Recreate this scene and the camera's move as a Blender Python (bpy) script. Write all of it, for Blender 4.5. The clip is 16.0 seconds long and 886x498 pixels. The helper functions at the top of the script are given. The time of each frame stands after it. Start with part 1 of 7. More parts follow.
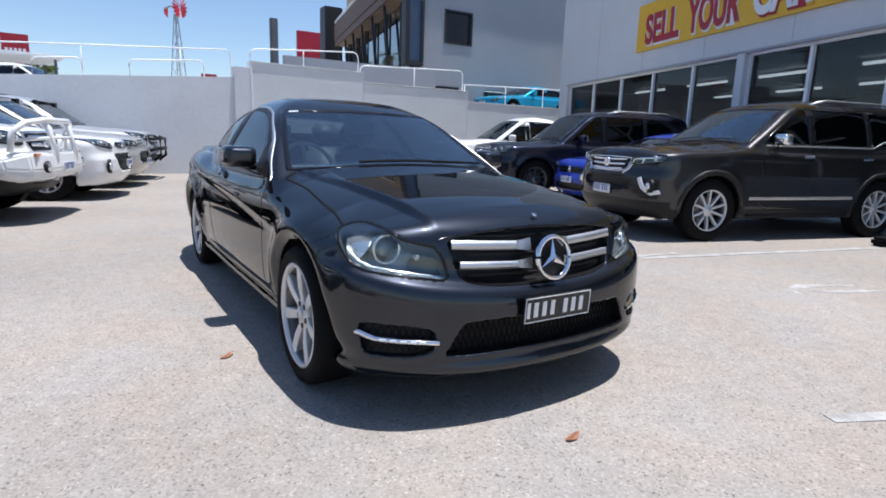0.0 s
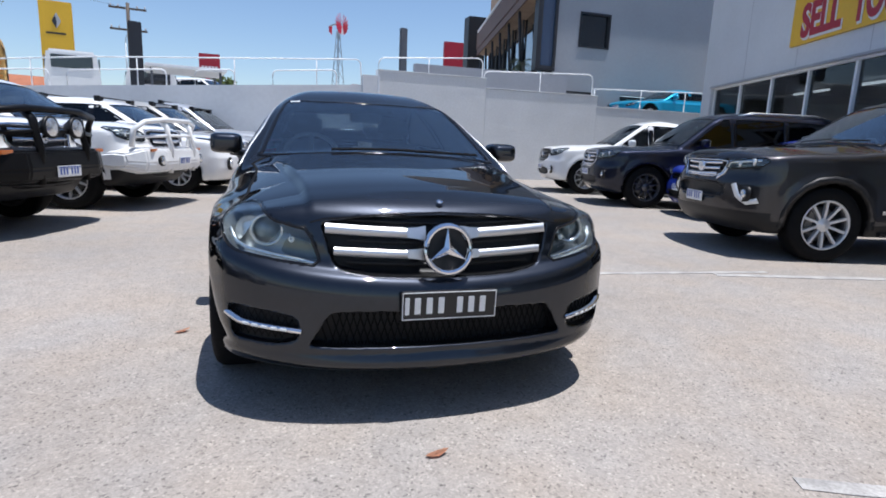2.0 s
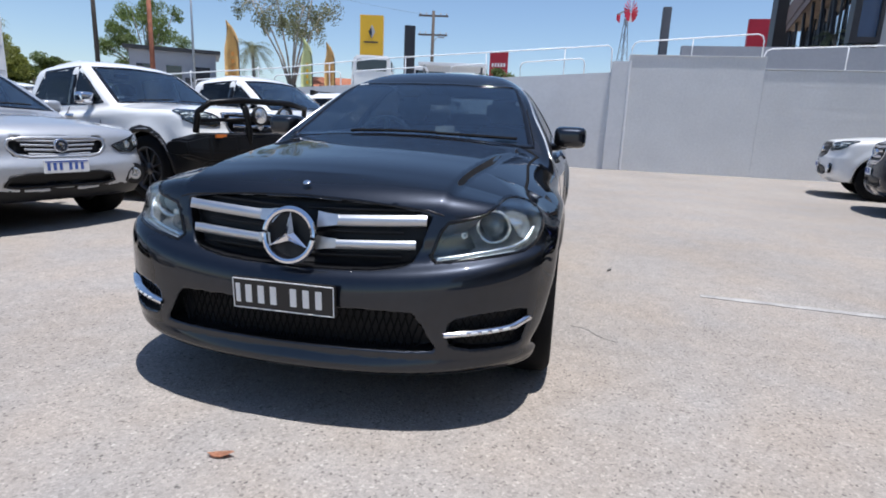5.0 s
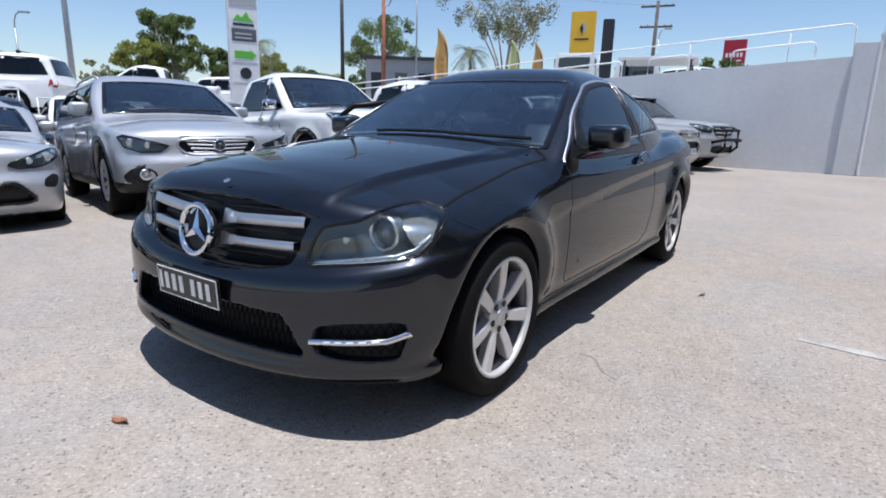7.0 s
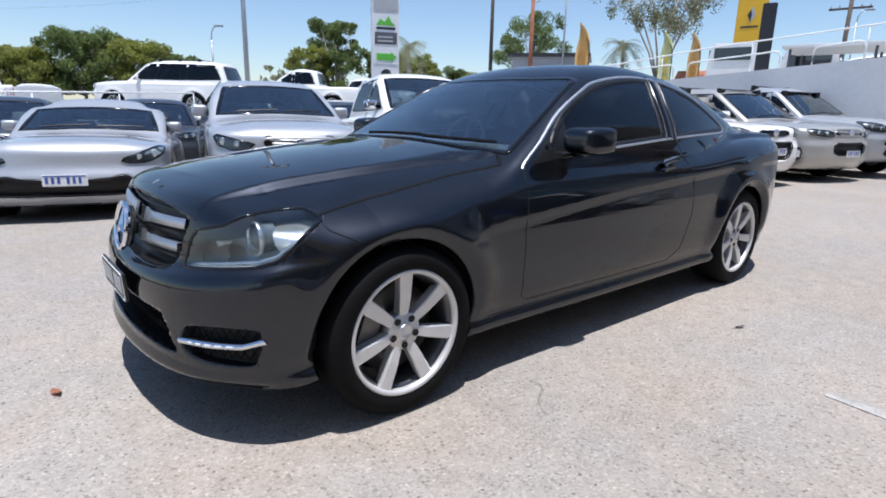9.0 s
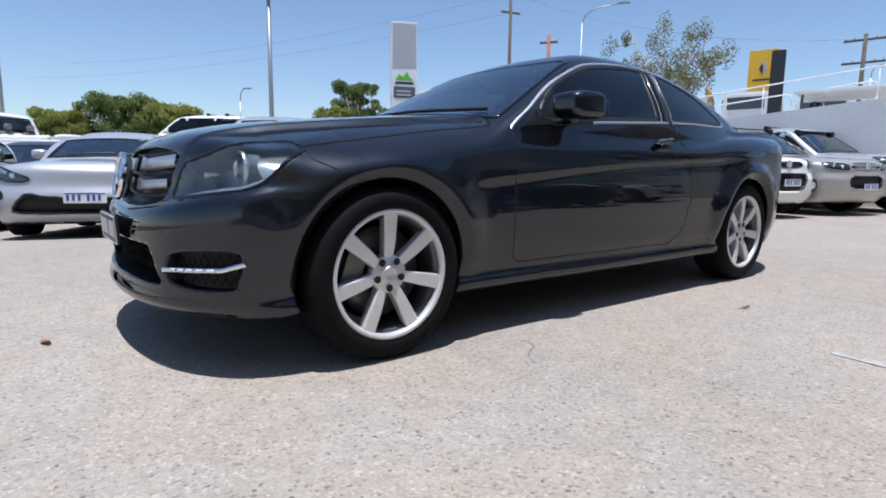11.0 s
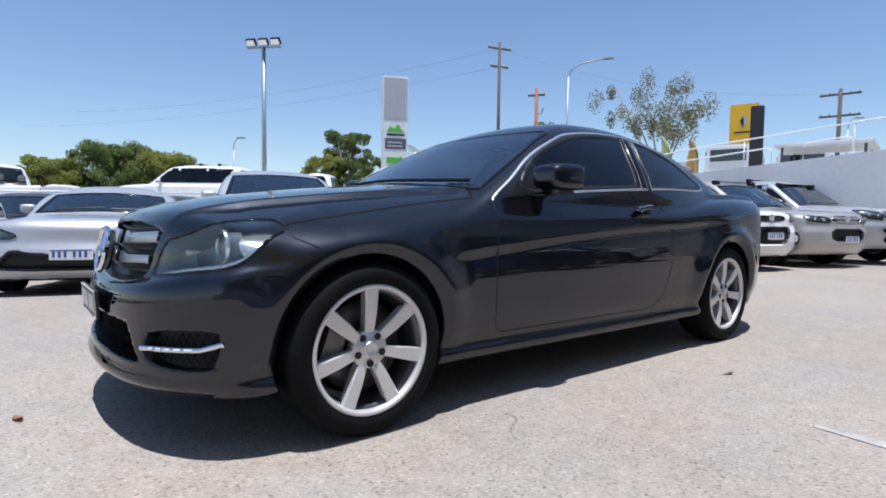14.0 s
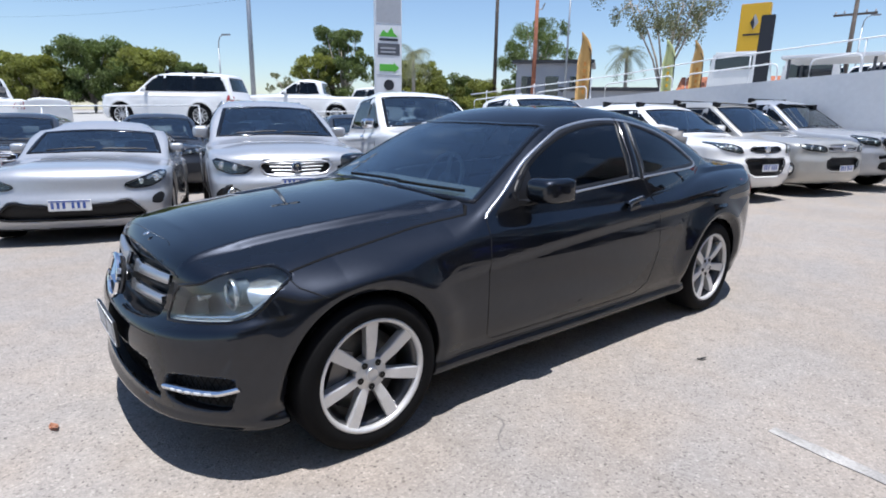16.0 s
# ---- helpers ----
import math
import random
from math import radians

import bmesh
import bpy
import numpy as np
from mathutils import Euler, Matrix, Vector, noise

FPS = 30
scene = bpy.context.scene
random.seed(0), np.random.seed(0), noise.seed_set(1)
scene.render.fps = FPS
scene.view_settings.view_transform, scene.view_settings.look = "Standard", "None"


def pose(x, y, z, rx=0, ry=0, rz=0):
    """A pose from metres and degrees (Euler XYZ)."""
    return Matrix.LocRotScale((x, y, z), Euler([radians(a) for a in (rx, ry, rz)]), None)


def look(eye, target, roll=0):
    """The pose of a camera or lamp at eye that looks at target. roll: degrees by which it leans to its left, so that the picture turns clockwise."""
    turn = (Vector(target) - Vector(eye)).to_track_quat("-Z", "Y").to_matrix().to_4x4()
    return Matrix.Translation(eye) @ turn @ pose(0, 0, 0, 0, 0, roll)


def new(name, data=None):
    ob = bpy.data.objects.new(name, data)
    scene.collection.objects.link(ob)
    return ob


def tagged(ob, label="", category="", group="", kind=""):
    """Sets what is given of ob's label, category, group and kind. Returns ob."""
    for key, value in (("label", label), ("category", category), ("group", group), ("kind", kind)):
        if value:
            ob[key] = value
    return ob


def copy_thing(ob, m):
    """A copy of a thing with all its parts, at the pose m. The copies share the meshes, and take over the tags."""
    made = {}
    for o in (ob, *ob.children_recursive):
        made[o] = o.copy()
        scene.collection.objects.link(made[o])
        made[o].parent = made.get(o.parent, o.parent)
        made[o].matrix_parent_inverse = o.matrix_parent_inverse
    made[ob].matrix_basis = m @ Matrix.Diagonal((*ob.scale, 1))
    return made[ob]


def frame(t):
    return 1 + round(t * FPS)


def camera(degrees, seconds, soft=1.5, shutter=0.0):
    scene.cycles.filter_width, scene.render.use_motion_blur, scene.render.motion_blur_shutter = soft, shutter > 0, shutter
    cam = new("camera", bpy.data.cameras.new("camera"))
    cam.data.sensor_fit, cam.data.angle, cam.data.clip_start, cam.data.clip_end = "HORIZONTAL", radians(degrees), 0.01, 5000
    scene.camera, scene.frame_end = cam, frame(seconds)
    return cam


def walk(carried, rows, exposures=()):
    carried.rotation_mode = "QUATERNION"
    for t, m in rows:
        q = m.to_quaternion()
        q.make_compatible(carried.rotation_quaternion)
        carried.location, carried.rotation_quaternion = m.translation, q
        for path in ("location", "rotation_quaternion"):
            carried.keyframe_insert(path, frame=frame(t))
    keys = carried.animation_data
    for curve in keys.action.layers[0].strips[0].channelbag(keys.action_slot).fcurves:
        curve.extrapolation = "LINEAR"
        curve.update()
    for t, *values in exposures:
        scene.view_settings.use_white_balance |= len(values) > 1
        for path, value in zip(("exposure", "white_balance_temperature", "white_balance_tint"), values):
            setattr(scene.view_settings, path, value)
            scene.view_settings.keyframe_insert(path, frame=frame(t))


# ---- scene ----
from mathutils.geometry import delaunay_2d_cdt as delaunay

cam = camera(76.8, 16.0, 1.8)
PATH = [
    (0, (-1.603, -2.4, 1.119), (-0.555, -0.739, 0.736), 1.9),
    (0.5, (-1.351, -2.452, 1.094), (-0.39, -0.737, 0.724), 2.0),
    (1, (-1.12, -2.521, 1.059), (-0.257, -0.754, 0.695), 2.2),
    (1.5, (-0.855, -2.608, 1.062), (-0.138, -0.777, 0.698), 2.2),
    (2, (-0.612, -2.65, 1.037), (-0.036, -0.771, 0.667), 2.4),
    (2.5, (-0.354, -2.643, 1.04), (0.089, -0.73, 0.659), 2.5),
    (3, (-0.116, -2.636, 1.031), (0.17, -0.695, 0.645), 2.7),
    (3.5, (0.153, -2.637, 1.036), (0.242, -0.678, 0.642), 2.7),
    (4, (0.39, -2.575, 1.018), (0.325, -0.617, 0.613), 2.7),
    (6.5, (1.576, -1.991, 1.061), (0.644, -0.283, 0.599), 1.8),
    (7, (1.801, -1.826, 1.065), (0.709, -0.215, 0.604), 1.6),
    (7.5, (2.022, -1.637, 1.07), (0.773, -0.145, 0.606), 1.2),
    (8, (2.171, -1.413, 1.074), (0.819, -0.018, 0.599), 1.2),
    (8.5, (2.28, -1.251, 1.091), (0.847, 0.059, 0.61), 1.2),
    (9, (2.384, -1.134, 1.106), (0.903, 0.12, 0.625), 1.2),
    (11.5, (2.548, -1.082, 0.593), (0.97, 0.136, 0.429), 1.0),
    (12, (2.567, -1.106, 0.545), (0.987, 0.12, 0.507), 0.9),
    (12.5, (2.579, -1.113, 0.514), (1.005, 0.121, 0.512), 0.8),
    (13, (2.577, -1.105, 0.506), (1.009, 0.137, 0.508), 0.8),
    (13.5, (2.559, -1.082, 0.58), (0.998, 0.168, 0.575), 0.8),
    (14, (2.562, -1.057, 0.798), (1.007, 0.196, 0.686), 0.8),
    (14.5, (2.577, -1.05, 1.062), (1.044, 0.194, 0.739), 0.9),
    (15, (2.598, -1.037, 1.236), (1.086, 0.195, 0.796), 0.9),
    (15.5, (2.595, -1.054, 1.319), (1.089, 0.179, 0.856), 0.9),
    (16, (2.588, -1.087, 1.329), (1.088, 0.15, 0.859), 1.0),
]
walk(cam, [(t, look(eye, target, roll)) for t, eye, target, roll in PATH], [(0, 0.45, 5980, 12), (1, 0.40, 5980, 12), (2, 0.33, 5980, 12), (3.5, 0.28, 5980, 12), (6.5, 0.30, 5980, 12), (8, 0.38, 5980, 12), (9, 0.42, 5980, 12), (11.5, 0.36, 5980, 12), (12.5, 0.36, 5980, 12), (14.5, 0.40, 5980, 12), (16, 0.42, 5980, 12)])


# ---- sky and sun ----
SUN_DIR = Vector((0.12, -0.07, 0.99)).normalized()
world = bpy.data.worlds.new("world")
scene.world = world
world.use_nodes = True
wn = world.node_tree.nodes
sky = wn.new("ShaderNodeTexSky")
sky.sky_type = "NISHITA"
sky.sun_disc = False
sky.sun_elevation = math.asin(SUN_DIR.z)
sky.sun_rotation = math.atan2(SUN_DIR.x, SUN_DIR.y)
sky.air_density, sky.dust_density, sky.ozone_density = 1.0, 0.35, 1.9
world.node_tree.links.new(sky.outputs[0], wn["Background"].inputs[0])
wn["Background"].inputs[1].default_value = 0.104
sun_lamp = bpy.data.lights.new("sun", "SUN")
sun_lamp.energy, sun_lamp.angle, sun_lamp.color = 4.8, radians(0.55), (1.0, 0.955, 0.89)
new("sun", sun_lamp).matrix_world = look(SUN_DIR * 60, (0, 0, 0))


# ---- materials ----
def mat(name, color, rough=0.5, metal=0.0, grain=0.0, scale=8.0, fine=0.0, bump=0.0, bump_scale=60.0, coat=0.0, spec=0.5, rough_var=0.0, detail=4.0, edge_tint=1.0, coat_ior=1.42):
    """A procedural surface: colour varied at a large and a fine scale, roughness variation and fine relief."""
    m = bpy.data.materials.new(name)
    m.use_nodes = True
    nt = m.node_tree
    b = nt.nodes["Principled BSDF"]
    b.inputs["Base Color"].default_value = (*color, 1)
    b.inputs["Roughness"].default_value = rough
    b.inputs["Metallic"].default_value = metal
    b.inputs["Specular IOR Level"].default_value = spec
    b.inputs["Coat Weight"].default_value = coat
    b.inputs["Specular Tint"].default_value = (edge_tint, edge_tint, edge_tint, 1)
    b.inputs["Coat Roughness"].default_value = 0.03
    b.inputs["Coat IOR"].default_value = coat_ior
    tc = nt.nodes.new("ShaderNodeTexCoord")

    def noise_node(s, d=detail):
        n = nt.nodes.new("ShaderNodeTexNoise")
        n.inputs["Scale"].default_value, n.inputs["Detail"].default_value = s, d
        nt.links.new(tc.outputs["Object"], n.inputs["Vector"])
        return n
    if grain or fine:
        prev = None
        for amount, s in ((grain, scale), (fine, scale * 14)):
            if not amount:
                continue
            n = noise_node(s)
            r = nt.nodes.new("ShaderNodeMapRange")
            r.inputs["From Min"].default_value, r.inputs["From Max"].default_value = 0.25, 0.75
            r.inputs["To Min"].default_value, r.inputs["To Max"].default_value = 1 - amount, 1 + amount
            nt.links.new(n.outputs[0], r.inputs[0])
            v = nt.nodes.new("ShaderNodeVectorMath")
            v.operation = "SCALE"
            if prev is None:
                v.inputs[0].default_value = color
            else:
                nt.links.new(prev, v.inputs[0])
            nt.links.new(r.outputs[0], v.inputs["Scale"])
            prev = v.outputs[0]
        nt.links.new(prev, b.inputs["Base Color"])
    if rough_var:
        n = noise_node(scale * 3)
        r = nt.nodes.new("ShaderNodeMapRange")
        r.inputs["To Min"].default_value, r.inputs["To Max"].default_value = max(0.02, rough - rough_var), rough + rough_var
        nt.links.new(n.outputs[0], r.inputs[0])
        nt.links.new(r.outputs[0], b.inputs["Roughness"])
    if bump:
        n = noise_node(bump_scale, 6)
        bp = nt.nodes.new("ShaderNodeBump")
        bp.inputs["Strength"].default_value, bp.inputs["Distance"].default_value = bump, 0.01
        nt.links.new(n.outputs[0], bp.inputs["Height"])
        nt.links.new(bp.outputs[0], b.inputs["Normal"])
    return m


def glass_mat(name, tint, rough=0.0, gloss=0.045):
    """Thin tinted glass: a clear coat of reflection over a tinted see-through sheet."""
    m = bpy.data.materials.new(name)
    m.use_nodes = True
    nt = m.node_tree
    out = nt.nodes["Material Output"]
    nt.nodes.remove(nt.nodes["Principled BSDF"])
    tr, gl = nt.nodes.new("ShaderNodeBsdfTransparent"), nt.nodes.new("ShaderNodeBsdfGlossy")
    tr.inputs[0].default_value = (*tint, 1)
    gl.inputs["Roughness"].default_value = rough
    # reflection rises from 5 % head-on to full at a grazing angle, alike on both faces
    lw, mx = nt.nodes.new("ShaderNodeLayerWeight"), nt.nodes.new("ShaderNodeMixShader")
    lw.inputs["Blend"].default_value = 0.5
    po, ma = nt.nodes.new("ShaderNodeMath"), nt.nodes.new("ShaderNodeMath")
    po.operation, ma.operation = "POWER", "MULTIPLY_ADD"
    po.inputs[1].default_value = 4.6
    ma.inputs[1].default_value, ma.inputs[2].default_value = 0.93, gloss
    for a, c in ((lw.outputs["Facing"], po.inputs[0]), (po.outputs[0], ma.inputs[0]), (ma.outputs[0], mx.inputs[0]), (tr.outputs[0], mx.inputs[1]), (gl.outputs[0], mx.inputs[2]), (mx.outputs[0], out.inputs[0])):
        nt.links.new(a, c)
    return m


def paint(name, color, metal=0.0, rough=0.4, edge=1.0):
    return mat(name, color, rough, metal, grain=0.03, scale=3, fine=0.03, coat=1.0, rough_var=0.04, spec=0.15, edge_tint=edge)


def ground_mat():
    m = mat("pale_asphalt", (0.30, 0.285, 0.26), 0.9)
    nt = m.node_tree
    b = nt.nodes["Principled BSDF"]
    tc = nt.nodes["Texture Coordinate"]

    def add(kind, **kw):
        n = nt.nodes.new(kind)
        for k, v in kw.items():
            n.inputs[k].default_value = v
        return n
    stone = add("ShaderNodeTexVoronoi", Scale=115.0)
    big = add("ShaderNodeTexNoise", Scale=0.5, Detail=5.0)
    mid = add("ShaderNodeTexNoise", Scale=9.0, Detail=4.0)
    grit = add("ShaderNodeTexNoise", Scale=220.0, Detail=2.0)
    for n in (stone, big, mid, grit):
        nt.links.new(tc.outputs["Object"], n.inputs["Vector"])
    ramp = nt.nodes.new("ShaderNodeValToRGB")
    e = ramp.color_ramp.elements
    # pale binder with sparse dark pits and a few bright chips
    e[0].position, e[0].color = 0.0, (0.085, 0.078, 0.072, 1)
    e[1].position, e[1].color = 1.0, (0.43, 0.395, 0.355, 1)
    for p, c in ((0.08, (0.15, 0.136, 0.122)), (0.20, (0.245, 0.222, 0.198)), (0.50, (0.288, 0.261, 0.233)), (0.80, (0.322, 0.291, 0.259)), (0.93, (0.395, 0.358, 0.318))):
        k = e.new(p)
        k.color = (*c, 1)
    nt.links.new(stone.outputs["Color"], ramp.inputs[0])
    val = None
    for n, lo, hi in ((big, 0.90, 1.10), (mid, 0.93, 1.07), (grit, 0.88, 1.12)):
        r = add("ShaderNodeMapRange")
        r.inputs["From Min"].default_value, r.inputs["From Max"].default_value = 0.3, 0.7
        r.inputs["To Min"].default_value, r.inputs["To Max"].default_value = lo, hi
        nt.links.new(n.outputs[0], r.inputs[0])
        v = nt.nodes.new("ShaderNodeVectorMath")
        v.operation = "SCALE"
        nt.links.new(val if val else ramp.outputs[0], v.inputs[0])
        nt.links.new(r.outputs[0], v.inputs["Scale"])
        val = v.outputs[0]
    tone = add("ShaderNodeTexNoise", Scale=1.6, Detail=4.0)
    nt.links.new(tc.outputs["Object"], tone.inputs["Vector"])
    hue = nt.nodes.new("ShaderNodeValToRGB")
    h = hue.color_ramp.elements
    h[0].position, h[0].color = 0.35, (0.985, 1.0, 1.02, 1)
    h[1].position, h[1].color = 0.65, (1.045, 1.0, 0.95, 1)
    nt.links.new(tone.outputs[0], hue.inputs[0])
    v = nt.nodes.new("ShaderNodeVectorMath")
    v.operation = "MULTIPLY"
    nt.links.new(val, v.inputs[0])
    nt.links.new(hue.outputs[0], v.inputs[1])
    nt.links.new(v.outputs[0], b.inputs["Base Color"])
    bp = nt.nodes.new("ShaderNodeBump")
    bp.inputs["Strength"].default_value, bp.inputs["Distance"].default_value = 0.35, 0.005
    nt.links.new(stone.outputs["Distance"], bp.inputs["Height"])
    nt.links.new(bp.outputs[0], b.inputs["Normal"])
    return m


M = {
    "asphalt": ground_mat(),
    "hero_paint": mat("charcoal_metallic", (0.0225, 0.0255, 0.033), 0.39, 1.0, grain=0.03, scale=2, fine=0.06, coat=1.0, rough_var=0.03, spec=0.12, edge_tint=0.15, coat_ior=1.5),
    "black_plastic": mat("black_plastic", (0.008, 0.008, 0.009), 0.45, spec=0.3, grain=0.1, fine=0.1, bump=0.05),
    "gloss_black": mat("gloss_black", (0.006, 0.006, 0.007), 0.10, spec=0.35, grain=0.05),
    "rubber": mat("tyre_rubber", (0.006, 0.006, 0.0065), 0.75, spec=0.12, grain=0.2, scale=12, fine=0.1, bump=0.15, bump_scale=90),
    "chrome": mat("chrome", (0.78, 0.78, 0.80), 0.10, 1.0, rough_var=0.04),
    "satin": mat("satin_silver", (0.58, 0.59, 0.61), 0.40, 1.0, grain=0.04, fine=0.03, rough_var=0.06),
    "alloy": mat("silver_alloy", (0.64, 0.635, 0.63), 0.36, 0.4, grain=0.04, scale=9, fine=0.04, rough_var=0.06),
    "dark_alloy": mat("dark_alloy", (0.10, 0.10, 0.105), 0.35, 0.7, grain=0.06, fine=0.05),
    "steel": mat("brake_steel", (0.16, 0.155, 0.15), 0.45, 0.8, grain=0.15, scale=20),
    "interior": mat("dark_interior", (0.14, 0.14, 0.145), 0.7, grain=0.15, fine=0.1, bump=0.1),
    "leather": mat("black_leather", (0.10, 0.10, 0.104), 0.5, grain=0.15, fine=0.1, bump=0.1),
    "glass": glass_mat("windscreen_glass", (0.80, 0.88, 0.90), 0.0, 0.13),
    "tint": glass_mat("tinted_glass", (0.26, 0.27, 0.28)),
    "black_glass": glass_mat("privacy_glass", (0.03, 0.032, 0.035)),
    "rear_glass": glass_mat("rear_glass", (0.62, 0.66, 0.68)),
    "wheel_trim": mat("steering_wheel_grip", (0.22, 0.22, 0.225), 0.5, grain=0.1),
    "lens": glass_mat("lamp_lens", (0.95, 0.97, 0.97)),
    "reflector": mat("lamp_reflector", (0.76, 0.78, 0.79), 0.24, 0.85, rough_var=0.08),
    "lamp_dark": mat("lamp_housing", (0.06, 0.068, 0.072), 0.3, 0.4, grain=0.1),
    "lamp_housing": mat("lamp_bucket", (0.27, 0.285, 0.295), 0.3, 0.5, grain=0.1),
    "lamp_white": mat("lamp_white", (0.75, 0.77, 0.78), 0.25, 0.2, grain=0.05),
    "orange_lens": mat("orange_lens", (0.6, 0.17, 0.03), 0.2, coat=1.0, grain=0.05),
    "red_lens": mat("red_lens", (0.35, 0.012, 0.012), 0.2, coat=1.0, grain=0.08),
    "plate_black": mat("plate_black", (0.012, 0.012, 0.013), 0.35, grain=0.1),
    "plate_white": mat("plate_white", (0.75, 0.75, 0.74), 0.4, grain=0.05, fine=0.03),
    "plate_blue": mat("plate_blue", (0.05, 0.10, 0.35), 0.4, grain=0.05),
    "white_paint": paint("white_paint", (0.78, 0.78, 0.77)),
    "silver_paint": paint("silver_paint", (0.44, 0.455, 0.48), 0.5, 0.40),
    "warm_silver": paint("warm_silver_paint", (0.45, 0.44, 0.41), 0.5, 0.40),
    "grey_paint": paint("bronze_grey_paint", (0.044, 0.042, 0.044), 0.95, 0.38, 0.2),
    "navy_paint": paint("navy_paint", (0.012, 0.014, 0.026), 0.6, 0.35, 0.3),
    "blue_paint": paint("blue_paint", (0.02, 0.05, 0.42), 0.4, 0.35),
    "sky_paint": paint("light_blue_paint", (0.02, 0.32, 0.52), 0.4, 0.3),
    "darkcar_paint": paint("dark_grey_paint", (0.05, 0.053, 0.06), 0.5, 0.35),
    "wall_paint": mat("painted_render", (0.66, 0.67, 0.68), 0.75, grain=0.06, scale=0.7, fine=0.04, bump=0.25, bump_scale=35),
    "block_paint": mat("painted_block", (0.68, 0.69, 0.69), 0.7, grain=0.05, scale=1.2, fine=0.05, bump=0.2, bump_scale=50),
    "grey_render": mat("grey_render", (0.36, 0.37, 0.40), 0.8, grain=0.06, scale=0.8, fine=0.04, bump=0.2, bump_scale=40),
    "concrete": mat("concrete", (0.36, 0.35, 0.33), 0.85, grain=0.15, scale=0.9, fine=0.1, bump=0.3, bump_scale=25),
    "rail_white": mat("white_rail_paint", (0.78, 0.79, 0.80), 0.4, grain=0.05, fine=0.04),
    "galv": mat("galvanised_steel", (0.32, 0.34, 0.36), 0.45, 0.6, grain=0.1, fine=0.08),
    "timber": mat("weathered_timber", (0.10, 0.08, 0.065), 0.85, grain=0.25, scale=4, fine=0.2, bump=0.3),
    "rust": mat("rusty_steel", (0.30, 0.11, 0.06), 0.8, grain=0.25, scale=5, fine=0.15),
    "sign_yellow": mat("sign_yellow", (0.72, 0.42, 0.02), 0.45, grain=0.05, scale=1, fine=0.03),
    "sign_red": mat("sign_red", (0.36, 0.012, 0.03), 0.45, grain=0.08, scale=1, fine=0.04),
    "sign_black": mat("sign_black", (0.02, 0.022, 0.028), 0.45, grain=0.08),
    "sign_white": mat("sign_white", (0.74, 0.75, 0.76), 0.45, grain=0.04),
    "sign_grey": mat("sign_grey", (0.40, 0.41, 0.43), 0.5, grain=0.05),
    "sign_green": mat("sign_green", (0.12, 0.45, 0.05), 0.45, grain=0.05),
    "line_paint": mat("worn_line_paint", (0.338, 0.324, 0.305), 0.85, grain=0.35, scale=6, fine=0.25),
    "dark_frame": mat("dark_frame", (0.03, 0.03, 0.034), 0.4, grain=0.1),
    "pane_dark": mat("window_pane", (0.012, 0.015, 0.02), 0.03, coat=1.0, spec=0.7, grain=0.1, scale=0.6),
    "soffit": mat("timber_soffit", (0.42, 0.29, 0.19), 0.7, grain=0.12, scale=2, fine=0.1),
    "leaf_dark": mat("dark_foliage", (0.135, 0.18, 0.05), 0.6, grain=0.4, scale=0.5, fine=0.3),
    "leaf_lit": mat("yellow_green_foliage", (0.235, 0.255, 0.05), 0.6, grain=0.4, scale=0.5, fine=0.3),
    "leaf_gum": mat("gum_foliage", (0.20, 0.21, 0.11), 0.6, grain=0.4, scale=0.6, fine=0.3),
    "bark": mat("pale_bark", (0.36, 0.32, 0.27), 0.85, grain=0.25, scale=3, fine=0.15, bump=0.3),
    "roof_tile": mat("terracotta_roof", (0.33, 0.12, 0.06), 0.85, grain=0.2, scale=2, fine=0.2),
    "flag_orange": mat("flag_orange", (0.55, 0.36, 0.14), 0.8, grain=0.1, scale=2),
    "flag_green": mat("flag_yellow_green", (0.52, 0.56, 0.30), 0.8, grain=0.1, scale=2),
    "dry_leaf": mat("dry_leaf", (0.50, 0.25, 0.15), 0.8, grain=0.3, scale=30),
    "stain": mat("oil_stain", (0.13, 0.125, 0.12), 0.85, grain=0.3, scale=8, fine=0.2),
}

M["lens_ball"] = mat("projector_lens", (0.16, 0.19, 0.21), 0.03, 0.3, coat=1.0, grain=0.05)
M["shop_glass"] = glass_mat("shop_glass", (0.35, 0.38, 0.40))
M["batten"] = mat("light_batten", (0.8, 0.8, 0.78), 0.4)
M["batten"].node_tree.nodes["Principled BSDF"].inputs["Emission Color"].default_value = (1, 0.96, 0.9, 1)
M["batten"].node_tree.nodes["Principled BSDF"].inputs["Emission Strength"].default_value = 2.0
M["grey_render_light"] = mat("pale_grey_render", (0.35, 0.36, 0.38), 0.8, grain=0.05, scale=0.6, fine=0.03, bump=0.15, bump_scale=40)
M["pane_blue"] = mat("blue_grey_pane", (0.05, 0.08, 0.14), 0.06, coat=1.0, grain=0.1, scale=0.6)
M["brown_panel"] = mat("brown_panel", (0.12, 0.065, 0.05), 0.6, grain=0.1)
M["bar_black"] = mat("black_powder_coat", (0.005, 0.005, 0.0055), 0.4, spec=0.2, grain=0.1, fine=0.1)
M["crack"] = mat("worn_asphalt", (0.185, 0.172, 0.158), 0.9, grain=0.3, scale=30, fine=0.2)
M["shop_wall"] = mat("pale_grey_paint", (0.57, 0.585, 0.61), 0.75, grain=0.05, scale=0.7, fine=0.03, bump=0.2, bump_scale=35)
M["sign_dark"] = mat("sign_dark_grey", (0.10, 0.105, 0.12), 0.5, grain=0.06)
